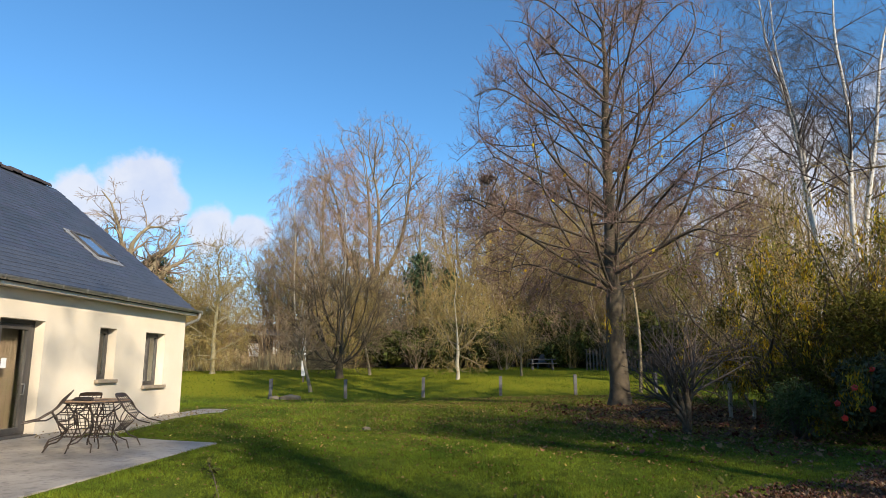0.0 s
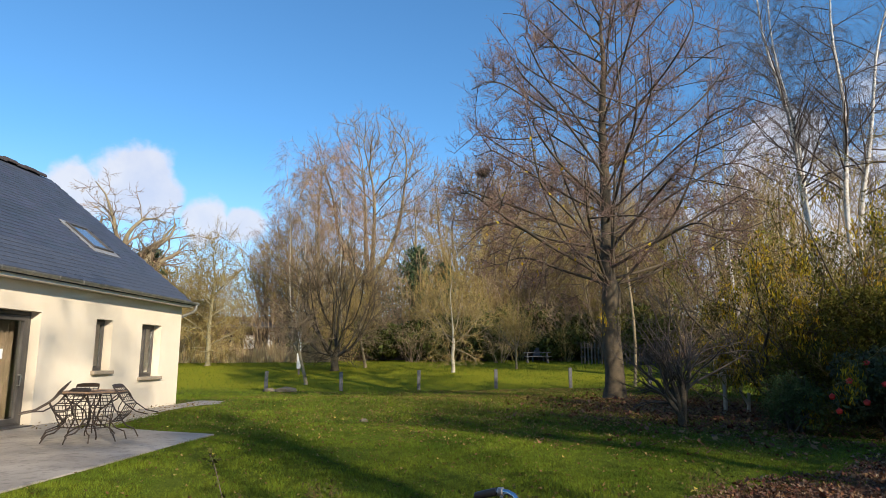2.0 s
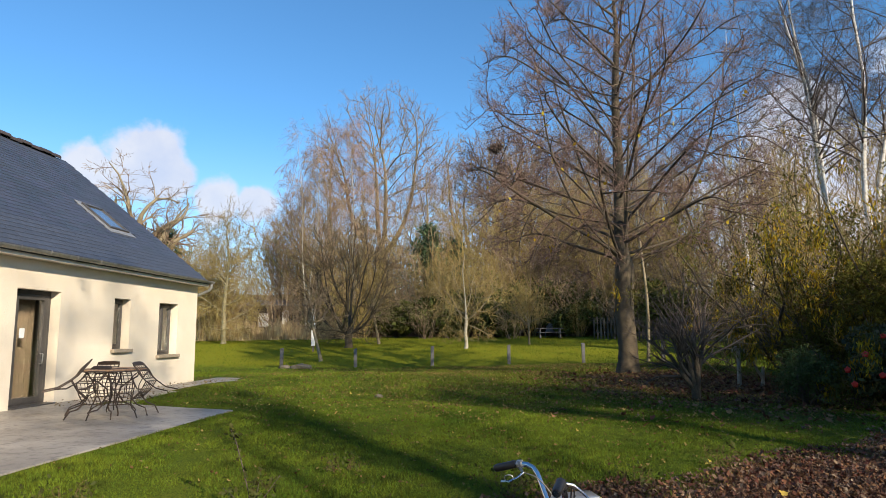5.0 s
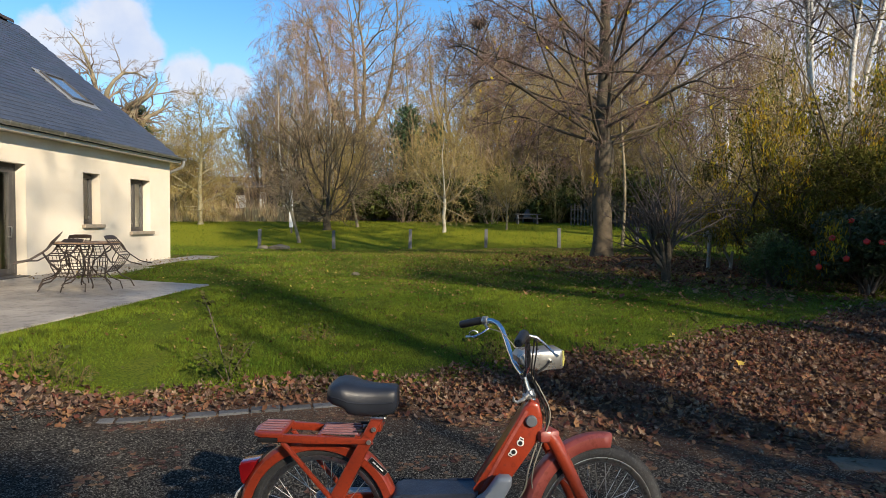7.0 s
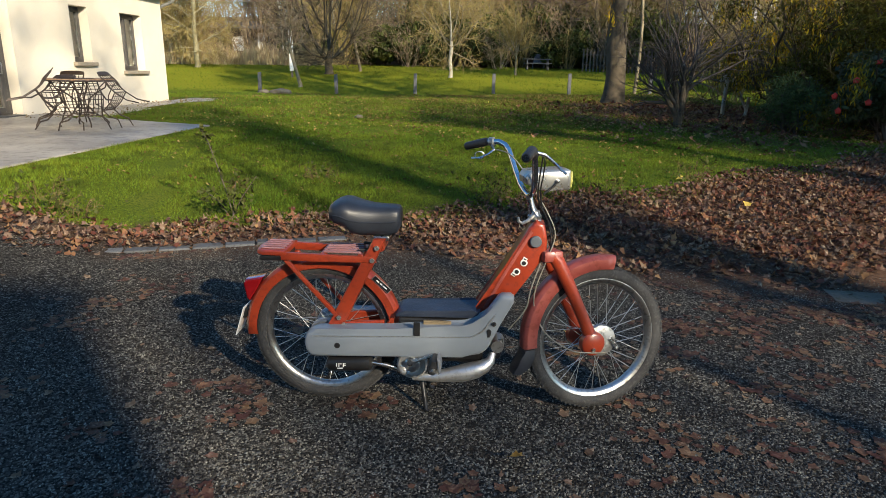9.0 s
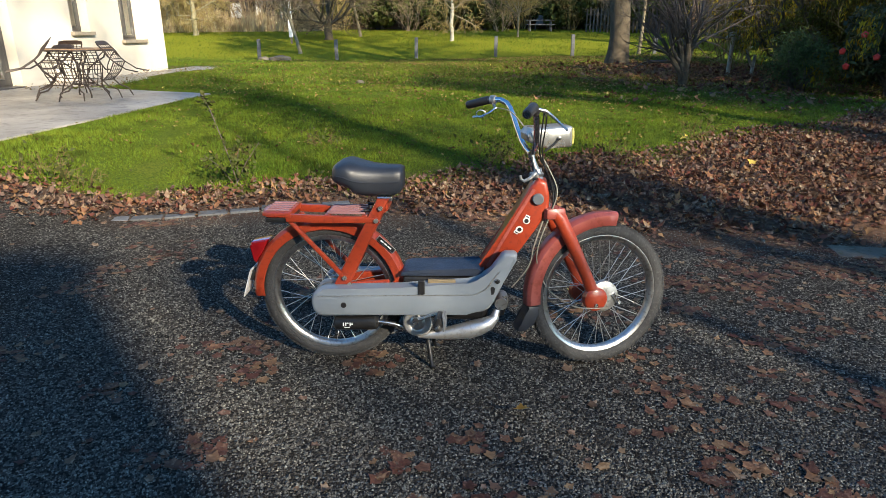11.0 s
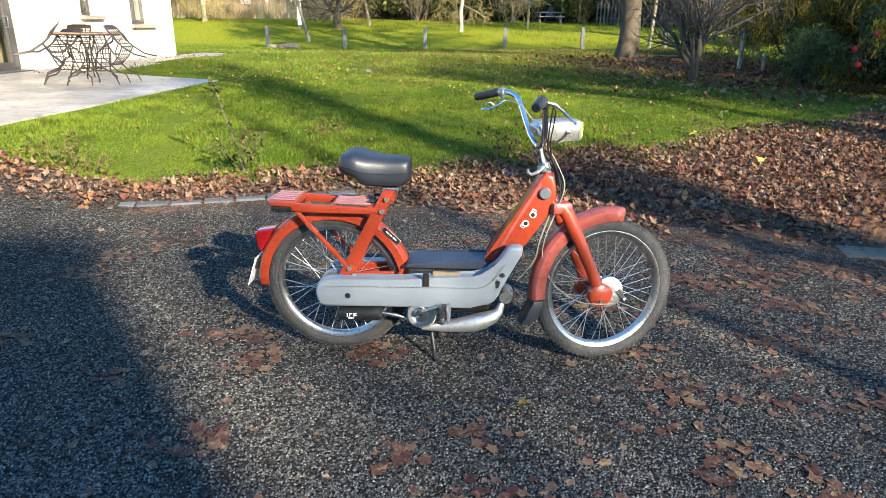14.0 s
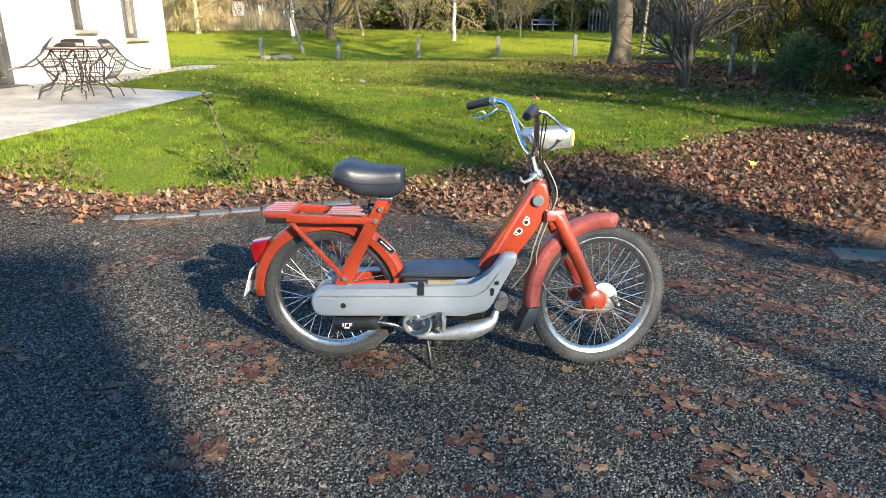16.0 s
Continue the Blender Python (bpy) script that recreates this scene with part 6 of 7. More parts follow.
    fl = part("mud_flap", prism([(0.176, 0.262), (0.168, 0.225), (0.14, 0.19), (0.135, 0.168), (0.165, 0.165), (0.20, 0.19), (0.216, 0.225), (0.22, 0.262)], -0.032, 0.032, 0.006), VINYL, mo, "black rubber mud flap", 35)
    fl.matrix_basis = S
    # fork
    for sgn in (-1, 1):
        leg = part("fork_leg", sweep([(0.262, 0.046 * sgn, 0.632), (0.285, 0.05 * sgn, 0.605), (0.33, 0.052 * sgn, 0.52), (0.40, 0.054 * sgn, 0.375), (0.428, 0.056 * sgn, 0.31)], [0.024, 0.027, 0.025, 0.023, 0.026], 12, flat=(1.0, 0.8)), RED, mo, "red fork leg", 45)
        leg.matrix_basis = S
        cup = part("fork_cup", lathe([(0.004, -0.02), (0.036, -0.02), (0.046, -0.012), (0.048, 0.012), (0.004, 0.016)], (0.436, 0.06 * sgn, 0.283), "Y", 28), RED, mo, "round red suspension cup", 40)
        cup.matrix_basis = S
        link = part("link", sweep([(0.436, 0.05 * sgn, 0.283), (0.479, 0.052 * sgn, 0.284)], 0.014, 8), RED, mo)
        link.matrix_basis = S
        b = part("bolt", lathe([(0.001, -0.026), (0.008, -0.026), (0.008, -0.018), (0.001, -0.018)], (0.432, 0.06 * sgn, 0.262), "Y", 8), STEEL, mo)
        b.matrix_basis = S
    cr = part("fork_crown", box(0.225, 0.305, -0.066, 0.066, 0.60, 0.645, 0.014), RED_DULL, mo, "", 40)
    cr.matrix_basis = S
    part("steering_tube", sweep([(0.252, 0, 0.62), (0.222, 0, 0.725), (0.208, 0, 0.765), (0.196, 0, 0.80), (0.183, 0, 0.845)], [0.022, 0.022, 0.019, 0.013, 0.0125], 14), STEEL, mo, "bare steel steering stem", 40)
    part("lock_nut", lathe([(0.012, 0.0), (0.025, 0.0), (0.026, 0.012), (0.02, 0.018), (0.018, 0.03), (0.012, 0.03)], (0.2085, 0, 0.757), "Z", 12), ALLOY, mo, "", 40)
    part("bag_hook", sweep([(0.205, -0.015, 0.775), (0.185, -0.03, 0.757), (0.163, -0.03, 0.745), (0.150, -0.03, 0.752), (0.148, -0.03, 0.766)], [0.008, 0.007, 0.006, 0.006, 0.004], 7), ALLOY, mo, "", 50)
    # handlebar with grips and levers
    far = [(0.183, 0.0, 0.842), (0.170, 0.035, 0.852), (0.156, 0.065, 0.872), (0.138, 0.105, 0.915), (0.124, 0.128, 0.955), (0.112, 0.15, 0.985), (0.098, 0.166, 1.004), (0.075, 0.182, 1.014), (0.045, 0.203, 1.013), (0.02, 0.213, 1.008), (-0.05, 0.236, 0.988)]
    near = [(0.183, 0.0, 0.842), (0.190, -0.045, 0.855), (0.193, -0.085, 0.882), (0.192, -0.115, 0.93), (0.187, -0.135, 0.985), (0.181, -0.152, 1.012), (0.172, -0.18, 1.024), (0.162, -0.22, 1.026), (0.142, -0.31, 1.018)]
    part("handlebar", sweep(far, 0.0105, 12), CHROME, mo, "chrome handlebar", 40)
    part("handlebar", sweep(near, 0.0105, 12), CHROME, mo, "", 40)
    part("grip", sweep([(0.03, 0.21, 1.010), (0.024, 0.212, 1.009), (-0.05, 0.236, 0.988), (-0.056, 0.238, 0.986)], [0.0165, 0.016, 0.0155, 0.012], 14), BLACK, mo, "black rubber grip", 40)
    part("grip", sweep([(0.170, -0.19, 1.025), (0.168, -0.197, 1.025), (0.144, -0.30, 1.019), (0.142, -0.308, 1.018)], [0.019, 0.0175, 0.0165, 0.013], 14), BLACK, mo, "black twist grip", 40)
    for pts in ([(0.045, 0.195, 1.0), (0.055, 0.16, 0.985), (0.03, 0.15, 0.968), (-0.0, 0.155, 0.955), (-0.03, 0.175, 0.95)], [(0.178, -0.17, 1.02), (0.215, -0.165, 1.012), (0.245, -0.17, 0.99), (0.275, -0.19, 0.962), (0.285, -0.20, 0.955)]):
        part("brake_lever", sweep(pts, [0.007, 0.006, 0.0048, 0.004, 0.0055], 8, flat=(1.0, 0.7)), STEEL, mo, "alloy brake lever", 45)
    part("lever_clamp", sweep([(0.055, 0.197, 1.013), (0.038, 0.206, 1.011)], 0.017, 12), ALLOY, mo, "", 40)
    part("lever_clamp", sweep([(0.181, -0.15, 1.008), (0.173, -0.176, 1.021)], 0.017, 12), BLACK, mo, "", 40)
    part("ring_mirror_clip", sweep([(0.0 + 0.018 * math.cos(a), 0.17, 0.962 + 0.014 * math.sin(a)) for a in np.linspace(0, 2 * math.pi, 14)[:-1]], 0.0025, 5, closed=True), STEEL, mo)
    # headlamp
    hl = new("headlamp")
    hl.parent = mo
    hl.matrix_basis = Matrix.Translation((0.238, 0.02, 0.902)) @ Matrix.Rotation(radians(14), 4, "Z")
    tagged(hl, "boxy silver headlamp with a yellowed lens")
    part("shell", prism([(-0.085, 0.012), (-0.07, 0.034), (0.075, 0.040), (0.083, 0.036), (0.085, -0.030), (0.078, -0.036), (0.0, -0.038), (-0.03, -0.034), (-0.08, -0.012)], -0.052, 0.052, 0.012, segments=3), SILVER, hl, "", 40)
    part("lens", prism([(0.084, -0.028), (0.091, -0.024), (0.093, 0.003), (0.090, 0.032), (0.084, 0.034)], -0.045, 0.045, 0.004), LENS_YELLOW, hl, "yellowed lens", 40)
    part("bracket", sweep([(-0.02, -0.056, -0.045), (0.012, -0.056, -0.022), (0.028, -0.056, -0.004)], 0.0045, 6), BLACK, hl)
    part("screw", lathe([(0.001, -0.062), (0.007, -0.061), (0.007, -0.053), (0.001, -0.053)], (0.03, 0, 0.0), "Y", 10), STEEL, hl)
    # cables
    for pts, r in (([(0.205, -0.165, 1.01), (0.222, -0.12, 0.985), (0.222, -0.09, 0.93), (0.218, -0.07, 0.87), (0.232, -0.05, 0.80), (0.262, -0.048, 0.73), (0.268, -0.05, 0.66), (0.245, -0.055, 0.60)], 0.0028), ([(0.21, -0.155, 1.0), (0.211, -0.12, 0.97), (0.208, -0.09, 0.9), (0.214, -0.06, 0.84), (0.248, -0.05, 0.77), (0.275, -0.05, 0.70), (0.262, -0.052, 0.62)], 0.0028),
                   ([(0.06, 0.17, 0.985), (0.11, 0.09, 0.98), (0.16, 0.04, 0.93), (0.205, -0.01, 0.86), (0.25, -0.045, 0.79), (0.282, -0.05, 0.71), (0.258, -0.056, 0.62), (0.222, -0.055, 0.50), (0.225, -0.055, 0.42), (0.27, -0.06, 0.33), (0.36, -0.07, 0.272), (0.43, -0.07, 0.262), (0.50, -0.06, 0.262)], 0.0024), ([(0.235, -0.05, 0.60), (0.205, -0.056, 0.50), (0.19, -0.05, 0.42), (0.13, -0.04, 0.33)], 0.0026)):
        P = [Vector(p) for p in pts]
        fine = []
        for i in range(len(P) - 1):
            p0, p1, p2, p3 = P[max(i - 1, 0)], P[i], P[i + 1], P[min(i + 2, len(P) - 1)]
            for k in range(5):
                t = k / 5
                fine.append(0.5 * ((2 * p1) + (p2 - p0) * t + (2 * p0 - 5 * p1 + 4 * p2 - p3) * t * t + (3 * p1 - 3 * p2 + p3 - p0) * t ** 3))
        part("cable", sweep(fine + [P[-1]], r, 6), CABLE_BUFF if r < 0.0027 else BLACK, mo)
    # saddle: lofted sections
    bm = bmesh.new()
    rings = []
    for x, top, low, hw in ((-0.543, 0.778, 0.756, 0.045), (-0.537, 0.795, 0.738, 0.076), (-0.518, 0.808, 0.728, 0.096), (-0.494, 0.815, 0.722, 0.104), (-0.474, 0.815, 0.714, 0.104), (-0.460, 0.812, 0.692, 0.101), (-0.428, 0.803, 0.685, 0.090), (-0.390, 0.796, 0.683, 0.077), (-0.353, 0.793, 0.683, 0.068), (-0.316, 0.793, 0.685, 0.062), (-0.295, 0.792, 0.694, 0.058), (-0.283, 0.786, 0.713, 0.05)):
        ring = []
        for k in range(20):
            a = 2 * math.pi * k / 20
            c, s = math.cos(a), math.sin(a)
            q = abs(c) ** 0.55 * (1 if c >= 0 else -1)
            v = abs(s) ** 0.68 * (1 if s >= 0 else -1)
            ring.append(bm.verts.new((x, hw * q, (top + low) / 2 + (top - low) / 2 * v)))
        rings.append(ring)
    for r0, r1 in zip(rings, rings[1:]):
        for k in range(20):
            bm.faces.new((r0[k], r0[(k + 1) % 20], r1[(k + 1) % 20], r1[k]))
    bm.faces.new(rings[0])
    bm.faces.new(rings[-1])
    saddle = part("saddle", bm, VINYL, mo, "smooth black vinyl saddle", 60)
    part("seam", sweep([(x, -hw - 0.0005, z) for x, hw, z in ((-0.518, 0.096, 0.768), (-0.49, 0.104, 0.765), (-0.46, 0.101, 0.752), (-0.428, 0.090, 0.744), (-0.39, 0.077, 0.740), (-0.353, 0.068, 0.738), (-0.316, 0.062, 0.739), (-0.297, 0.059, 0.742))], 0.0022, 5), VINYL, saddle)
    part("seat_post", sweep([(-0.352, 0, 0.64), (-0.347, 0, 0.695)], 0.014, 12), STEEL, mo)
    part("seat_clamp", box(-0.378, -0.322, -0.058, 0.058, 0.668, 0.686, 0.004), STEEL, mo)
    part("strut_bridge", box(-0.374, -0.338, -0.06, 0.06, 0.630, 0.664, 0.006), RED, mo)
    # luggage rack
    rack = new("luggage_rack")
    rack.parent = mo
    rack.matrix_basis = Matrix.Translation((0, 0, -0.022))
    tagged(rack, "red luggage rack with lengthwise slats")
    tray = [(-0.70, -0.083), (-0.70, 0.083), (-0.785, 0.083), (-0.812, 0.062), (-0.822, 0.0), (-0.812, -0.062), (-0.785, -0.083)]
    bm = bmesh.new()
    a = [bm.verts.new((x, y, 0.630)) for x, y in tray]
    b = [bm.verts.new((x, y, 0.648)) for x, y in tray]
    bm.faces.new(a[::-1])
    tf = bm.faces.new(b)
    for i in range(len(tray)):
        bm.faces.new((a[i], a[(i + 1) % len(tray)], b[(i + 1) % len(tray)], b[i]))
    bmesh.ops.bevel(bm, geom=list(tf.edges), offset=0.008, segments=3, affect="EDGES", profile=0.5)
    part("tray", bm, RED, rack, "", 40)
    part("tray_pad", box(-0.80, -0.705, -0.076, 0.070, 0.606, 0.628, 0.006), BLACK, rack)
    # slats take the pink that paints their highlights
    for k in range(5):
        y = -0.056 + 0.028 * k
        part("slat", box(-0.80, -0.71, y - 0.005, y + 0.005, 0.6485, 0.654, 0.0018), SLAT_PINK, rack, "red slat coloured pinkish for its highlight" if k == 0 else "")
        part("slat", box(-0.565, -0.425, y - 0.005, y + 0.005, 0.640, 0.647, 0.002), SLAT_PINK, rack)
    for sgn in (-1, 1):
        part("side_rail", prism([(-0.72, 0.612), (-0.72, 0.642), (-0.66, 0.640), (-0.375, 0.634), (-0.365, 0.612), (-0.60, 0.610)], 0.074 * sgn - 0.008, 0.074 * sgn + 0.008, 0.004), RED, rack, "", 35)
    for x in (-0.565, -0.425):
        part("cross_bar", box(x - 0.01, x + 0.01, -0.075, 0.075, 0.628, 0.6395, 0.002), RED, rack)
    part("front_loop", sweep([(-0.43, -0.05, 0.652), (-0.385, -0.045, 0.652), (-0.372, -0.02, 0.652), (-0.372, 0.02, 0.652), (-0.385, 0.045, 0.652), (-0.43, 0.05, 0.652)], 0.006, 8), BLACK, rack)
    # tail lamp and plate
    part("tail_lamp", prism([(-0.807, 0.505), (-0.877, 0.492), (-0.887, 0.475), (-0.877, 0.415), (-0.865, 0.405), (-0.834, 0.455)], -0.032, 0.032, 0.008, segments=3), TAIL_RED, mo, "dark red tail lamp", 40)
    pl = part("number_plate", box(-0.0015, 0.0015, -0.045, 0.045, -0.06, 0.06), PLATE, mo, "small white plate")
    pl.matrix_basis = Matrix.Translation((-0.905, 0.0, 0.325)) @ Matrix.Rotation(radians(18), 4, "Y")
    part("plate_bracket", box(-0.905, -0.872, -0.02, 0.02, 0.33, 0.37, 0.003), BLACK, mo)
    # grey side cover with keyhole and hole
    cover = [(-0.634, 0.283), (-0.631, 0.305), (-0.620, 0.325), (-0.604, 0.337), (-0.585, 0.341), (-0.298, 0.353), (-0.03, 0.364), (0.0, 0.375), (0.041, 0.421), (0.085, 0.488), (0.098, 0.496), (0.132, 0.496), (0.142, 0.488), (0.14, 0.465), (0.085, 0.361), (0.062, 0.301), (0.045, 0.276), (0.024, 0.262), (-0.04, 0.250), (-0.590, 0.227), (-0.612, 0.233), (-0.628, 0.254)]
    sc = part("side_cover", prism(cover, -0.128, -0.070, 0.014, segments=3), GREY_PLASTIC, mo, "long grey plastic side cover", 40)
    part("groove", prism([(-0.60, 0.312), (-0.60, 0.3145), (-0.01, 0.333), (0.03, 0.358), (0.075, 0.425), (0.078, 0.423), (0.033, 0.355), (-0.009, 0.3305)], -0.1295, -0.1265), ALLOY, sc)
    part("rim_hole", lathe([(0.001, -0.1300), (0.0105, -0.1300), (0.0115, -0.127), (0.001, -0.127)], (-0.508, 0, 0.278), "Y", 20), BLACK, sc, "dark round hole")
    part("keyhole", prism([(0.058, 0.366), (0.064, 0.36), (0.062, 0.345), (0.058, 0.335), (0.050, 0.335), (0.050, 0.345), (0.047, 0.36), (0.051, 0.366)], -0.1305, -0.1265), BLACK, sc, "dark key slot")
    part("cover_screw", lathe([(0.001, -0.133), (0.009, -0.132), (0.0095, -0.127), (0.001, -0.127)], (0.072, 0, 0.388), "Y", 14), STEEL, sc)
    part("side_cover", prism(cover, 0.070, 0.118, 0.014), GREY_PLASTIC, mo, "", 40)
    # floor and what sits under it
    part("floor_mat", prism([(-0.295, 0.388), (-0.285, 0.398), (-0.262, 0.402), (0.0, 0.408), (0.022, 0.415), (0.018, 0.395), (-0.004, 0.383), (-0.295, 0.378)], -0.072, 0.072, 0.007), MATBLUE, mo, "dark blue-black rubber floor mat", 40)
    part("air_box", box(-0.285, 0.0, -0.07, 0.07, 0.335, 0.377, 0.008), BLACK, mo)
    part("case", box(-0.19, -0.085, -0.085, -0.072, 0.345, 0.372, 0.003), BUFF, mo, "buff coloured tool case")
    part("clip", box(-0.222, -0.198, -0.134, -0.126, 0.330, 0.385, 0.003), BLACK, mo)
    part("engine", box(-0.30, 0.04, -0.055, 0.055, 0.19, 0.30, 0.02), BLACK, mo, "dark engine block")
    part("carburettor", lathe([(0.004, -0.05), (0.024, -0.05), (0.028, -0.02), (0.028, 0.03), (0.004, 0.03)], (0.09, -0.03, 0.275), "Y", 16), ALLOY, mo, "", 40)
    part("intake_hose", sweep([(0.10, -0.06, 0.30), (0.105, -0.07, 0.27), (0.095, -0.07, 0.235), (0.06, -0.06, 0.22)], 0.010, 8), BLACK, mo)
    # crank, pedals, exhaust, stand
    part("pulley", lathe([(0.006, -0.124), (0.022, -0.122), (0.03, -0.114), (0.038, -0.118), (0.052, -0.116), (0.058, -0.108), (0.058, -0.09), (0.006, -0.09)], (-0.228, 0, 0.205), "Y", 36), RAW_STEEL, mo, "bright pedal pulley", 40)
    part("crank", sweep([(-0.236, -0.136, 0.226), (-0.20, -0.14, 0.238), (-0.148, -0.145, 0.262)], [0.010, 0.007, 0.009], 8), STEEL, mo, "", 40)
    part("crank_boss", sweep([(-0.232, -0.10, 0.226), (-0.232, -0.146, 0.226)], 0.013, 12), STEEL, mo)
    part("pedal", prism([(-0.160, 0.222), (-0.140, 0.218), (-0.126, 0.245), (-0.130, 0.274), (-0.146, 0.276), (-0.160, 0.25)], -0.225, -0.15, 0.007), BLACK, mo, "scuffed pedal", 40)
    part("pedal_rubber", prism([(-0.124, 0.222), (-0.116, 0.226), (-0.112, 0.25), (-0.118, 0.276), (-0.128, 0.282)], -0.224, -0.156, 0.003), CAP_GREY, mo, "worn grey pedal rubber")
    part("pedal_pin", lathe([(0.001, -0.236), (0.012, -0.233), (0.013, -0.222), (0.001, -0.222)], (-0.143, 0, 0.236), "Y", 14), STEEL, mo, "", 40)
    part("crank", sweep([(-0.225, 0.13, 0.21), (-0.30, 0.14, 0.185)], 0.009, 8), STEEL, mo)
    part("pedal", box(-0.335, -0.27, 0.145, 0.225, 0.17, 0.2, 0.006), BLACK, mo)
    mf = part("silencer", sweep([(-0.552, -0.085, 0.187), (-0.545, -0.085, 0.187), (-0.405, -0.085, 0.193), (-0.392, -0.085, 0.1935), (-0.382, -0.085, 0.194)], [0.026, 0.031, 0.031, 0.030, 0.018], 24), BLACK, mo, "black cylindrical silencer", 40)
    bars_on(mf, Vector((-0.497, -0.1166, 0.190)), Vector((1, 0, 0.04)).normalized(), Vector((0, 0, 1)), [(-0.018, 0.003, 0.004, 0.014), (-0.009, 0.003, 0.004, 0.014), (-0.003, 0.008, 0.010, 0.003), (0.008, 0.003, 0.004, 0.014), (0.014, 0.008, 0.008, 0.003), (0.014, 0.002, 0.008, 0.003), (-0.004, -0.010, 0.022, 0.004)])
    part("exhaust_pipe", sweep([(-0.385, -0.085, 0.194), (-0.33, -0.085, 0.186), (-0.305, -0.082, 0.178), (-0.255, -0.078, 0.148), (-0.235, -0.075, 0.138), (-0.215, -0.072, 0.136)], 0.0095, 12), STEEL, mo, "", 40)
    part("expansion_chamber", sweep([(-0.228, -0.085, 0.138), (-0.20, -0.088, 0.141), (-0.14, -0.092, 0.150), (-0.07, -0.094, 0.163), (-0.03, -0.094, 0.172), (0.01, -0.092, 0.184), (0.045, -0.088, 0.200), (0.066, -0.08, 0.218), (0.075, -0.065, 0.245)], [0.010, 0.013, 0.021, 0.030, 0.034, 0.033, 0.027, 0.018, 0.013], 22), RAW_STEEL, mo, "bare steel expansion chamber", 45)
    for sgn in (-1, 1):
        part("stand_leg", sweep([(-0.20, 0.03 * sgn, 0.17), (-0.195, 0.05 * sgn, 0.11), (-0.175, 0.09 * sgn, 0.008), (-0.16, 0.098 * sgn, 0.003)], [0.009, 0.009, 0.008, 0.008], 8), BLACK, mo, "", 50)
    part("stand_bar", sweep([(-0.20, -0.04, 0.14), (-0.20, 0.04, 0.14)], 0.009, 8), BLACK, mo)


build_moped()


# ---------------------------------------------------------------- unseen shade casters added behind the camera and at its right
# unseen block, sized so that its shadow darkens the left gravel
def build_shade_block():
    g = thing("barn", "plain unseen block added behind the yard to shade the gravel", "building", (0, 0, 0))
    part("wall", box(-16.0, 9.7, -18.0, -10.5, 0, 8.55, 0.02), RENDER_WALL, g)
    part("roof", box(-16.2, 9.8, -18.2, -10.4, 8.553, 8.65, 0.02), SHEET, g)


build_shade_block()


def ivy_tree(x, y, h, r, seed, top, n):
    """An unseen trunk wrapped in ivy below a bare crown, added to cast shade."""
    rng = np.random.default_rng(seed)
    e = bare_tree("ivy_tree", "tall unseen tree with an ivy-clad trunk, added to cast a shade band", (x, y), seed, top, h, 48, BARK_GREY, TWIG_GREY, 0.03, 0.8, 0.13, "trees beside the yard", 0.006)
    zz = rng.uniform(0.2, h + 0.6, n)
    a = rng.uniform(0, 2 * np.pi, n)
    q = r * (0.45 + 0.55 * smoothstep(0.5, 0.75, zz / h)) * (0.75 + 0.35 * np.sin(zz * 2.1 + a * 2)) * rng.uniform(0.4, 1.0, n)
    C = np.stack([q * np.cos(a), q * np.sin(a), zz], -1)
    V, F = leaf_quads(C, 0.15, rng, 1.2, 0.6)
    tagged(mesh_of("ivy", V, F, LEAF_DARK, e), "dark green ivy added to thicken the cast shade", kind="stuff")


# unseen twiggy trees, added to break up the sunlight on gravel and lawn
yard_tree = bare_tree("yard_tree", "small unseen bare tree added beside the yard to cast thin shade", (8.2, -5.6), 44, 7.5, 1.6, 55, BARK_GREY, TWIG_OLIVE, 0.03, 0.66, 0.10, "trees beside the yard", 0.005)
for x, y, turn, sc in ((10.2, -7.6, 110, 1.2), (13.2, 3.0, 140, 1.2), (14.5, -0.5, 75, 1.2), (10.5, 0.8, 30, 1.05), (8.6, 7.2, 60, 1.3)):
    again(yard_tree, x, y, turn, sc)
# out-of-view copies of the wood's tree, also there only for dappled shade
for x, y, turn, sc in ((10.6, 2.8, 200, 0.6), (12.8, 5.2, 310, 0.62), (12.5, -13.2, 40, 0.85)):
    again(tall_c, x, y, turn, sc)
# unseen high crown whose shadow mottles patio and house wall
crown_tree("yard_tree", "tall slim unseen tree, its high crown added to dapple the house wall", (7.5, -4.6), 45, 15.0, 8.2, ([0.5, 0.6, 0.72, 0.85, 1.0], [0.8, 2.2, 2.9, 2.4, 0.6]), 0.055, BARK_GREY, TWIG_OLIVE, 300, 0.4, 0.5, (5, 3), (0.012, 0.009), (0.8, 0.4), 0.3, "trees beside the yard", 0.03)
# each stands sunward of the ground band that it is added to darken
for x, y, h, r, seed, top, n in ((10.92, -6.6, 10.8, 0.75, 141, 17.0, 620), (12.45, -7.6, 7.9, 0.38, 142, 14.0, 420), (13.4, -0.6, 8.6, 1.3, 143, 14.0, 3600), (15.0, -1.0, 8.0, 1.2, 144, 13.0, 3000), (11.1, -0.5, 8.4, 0.85, 145, 12.5, 1300)):
    ivy_tree(x, y, h, r, seed, top, n)


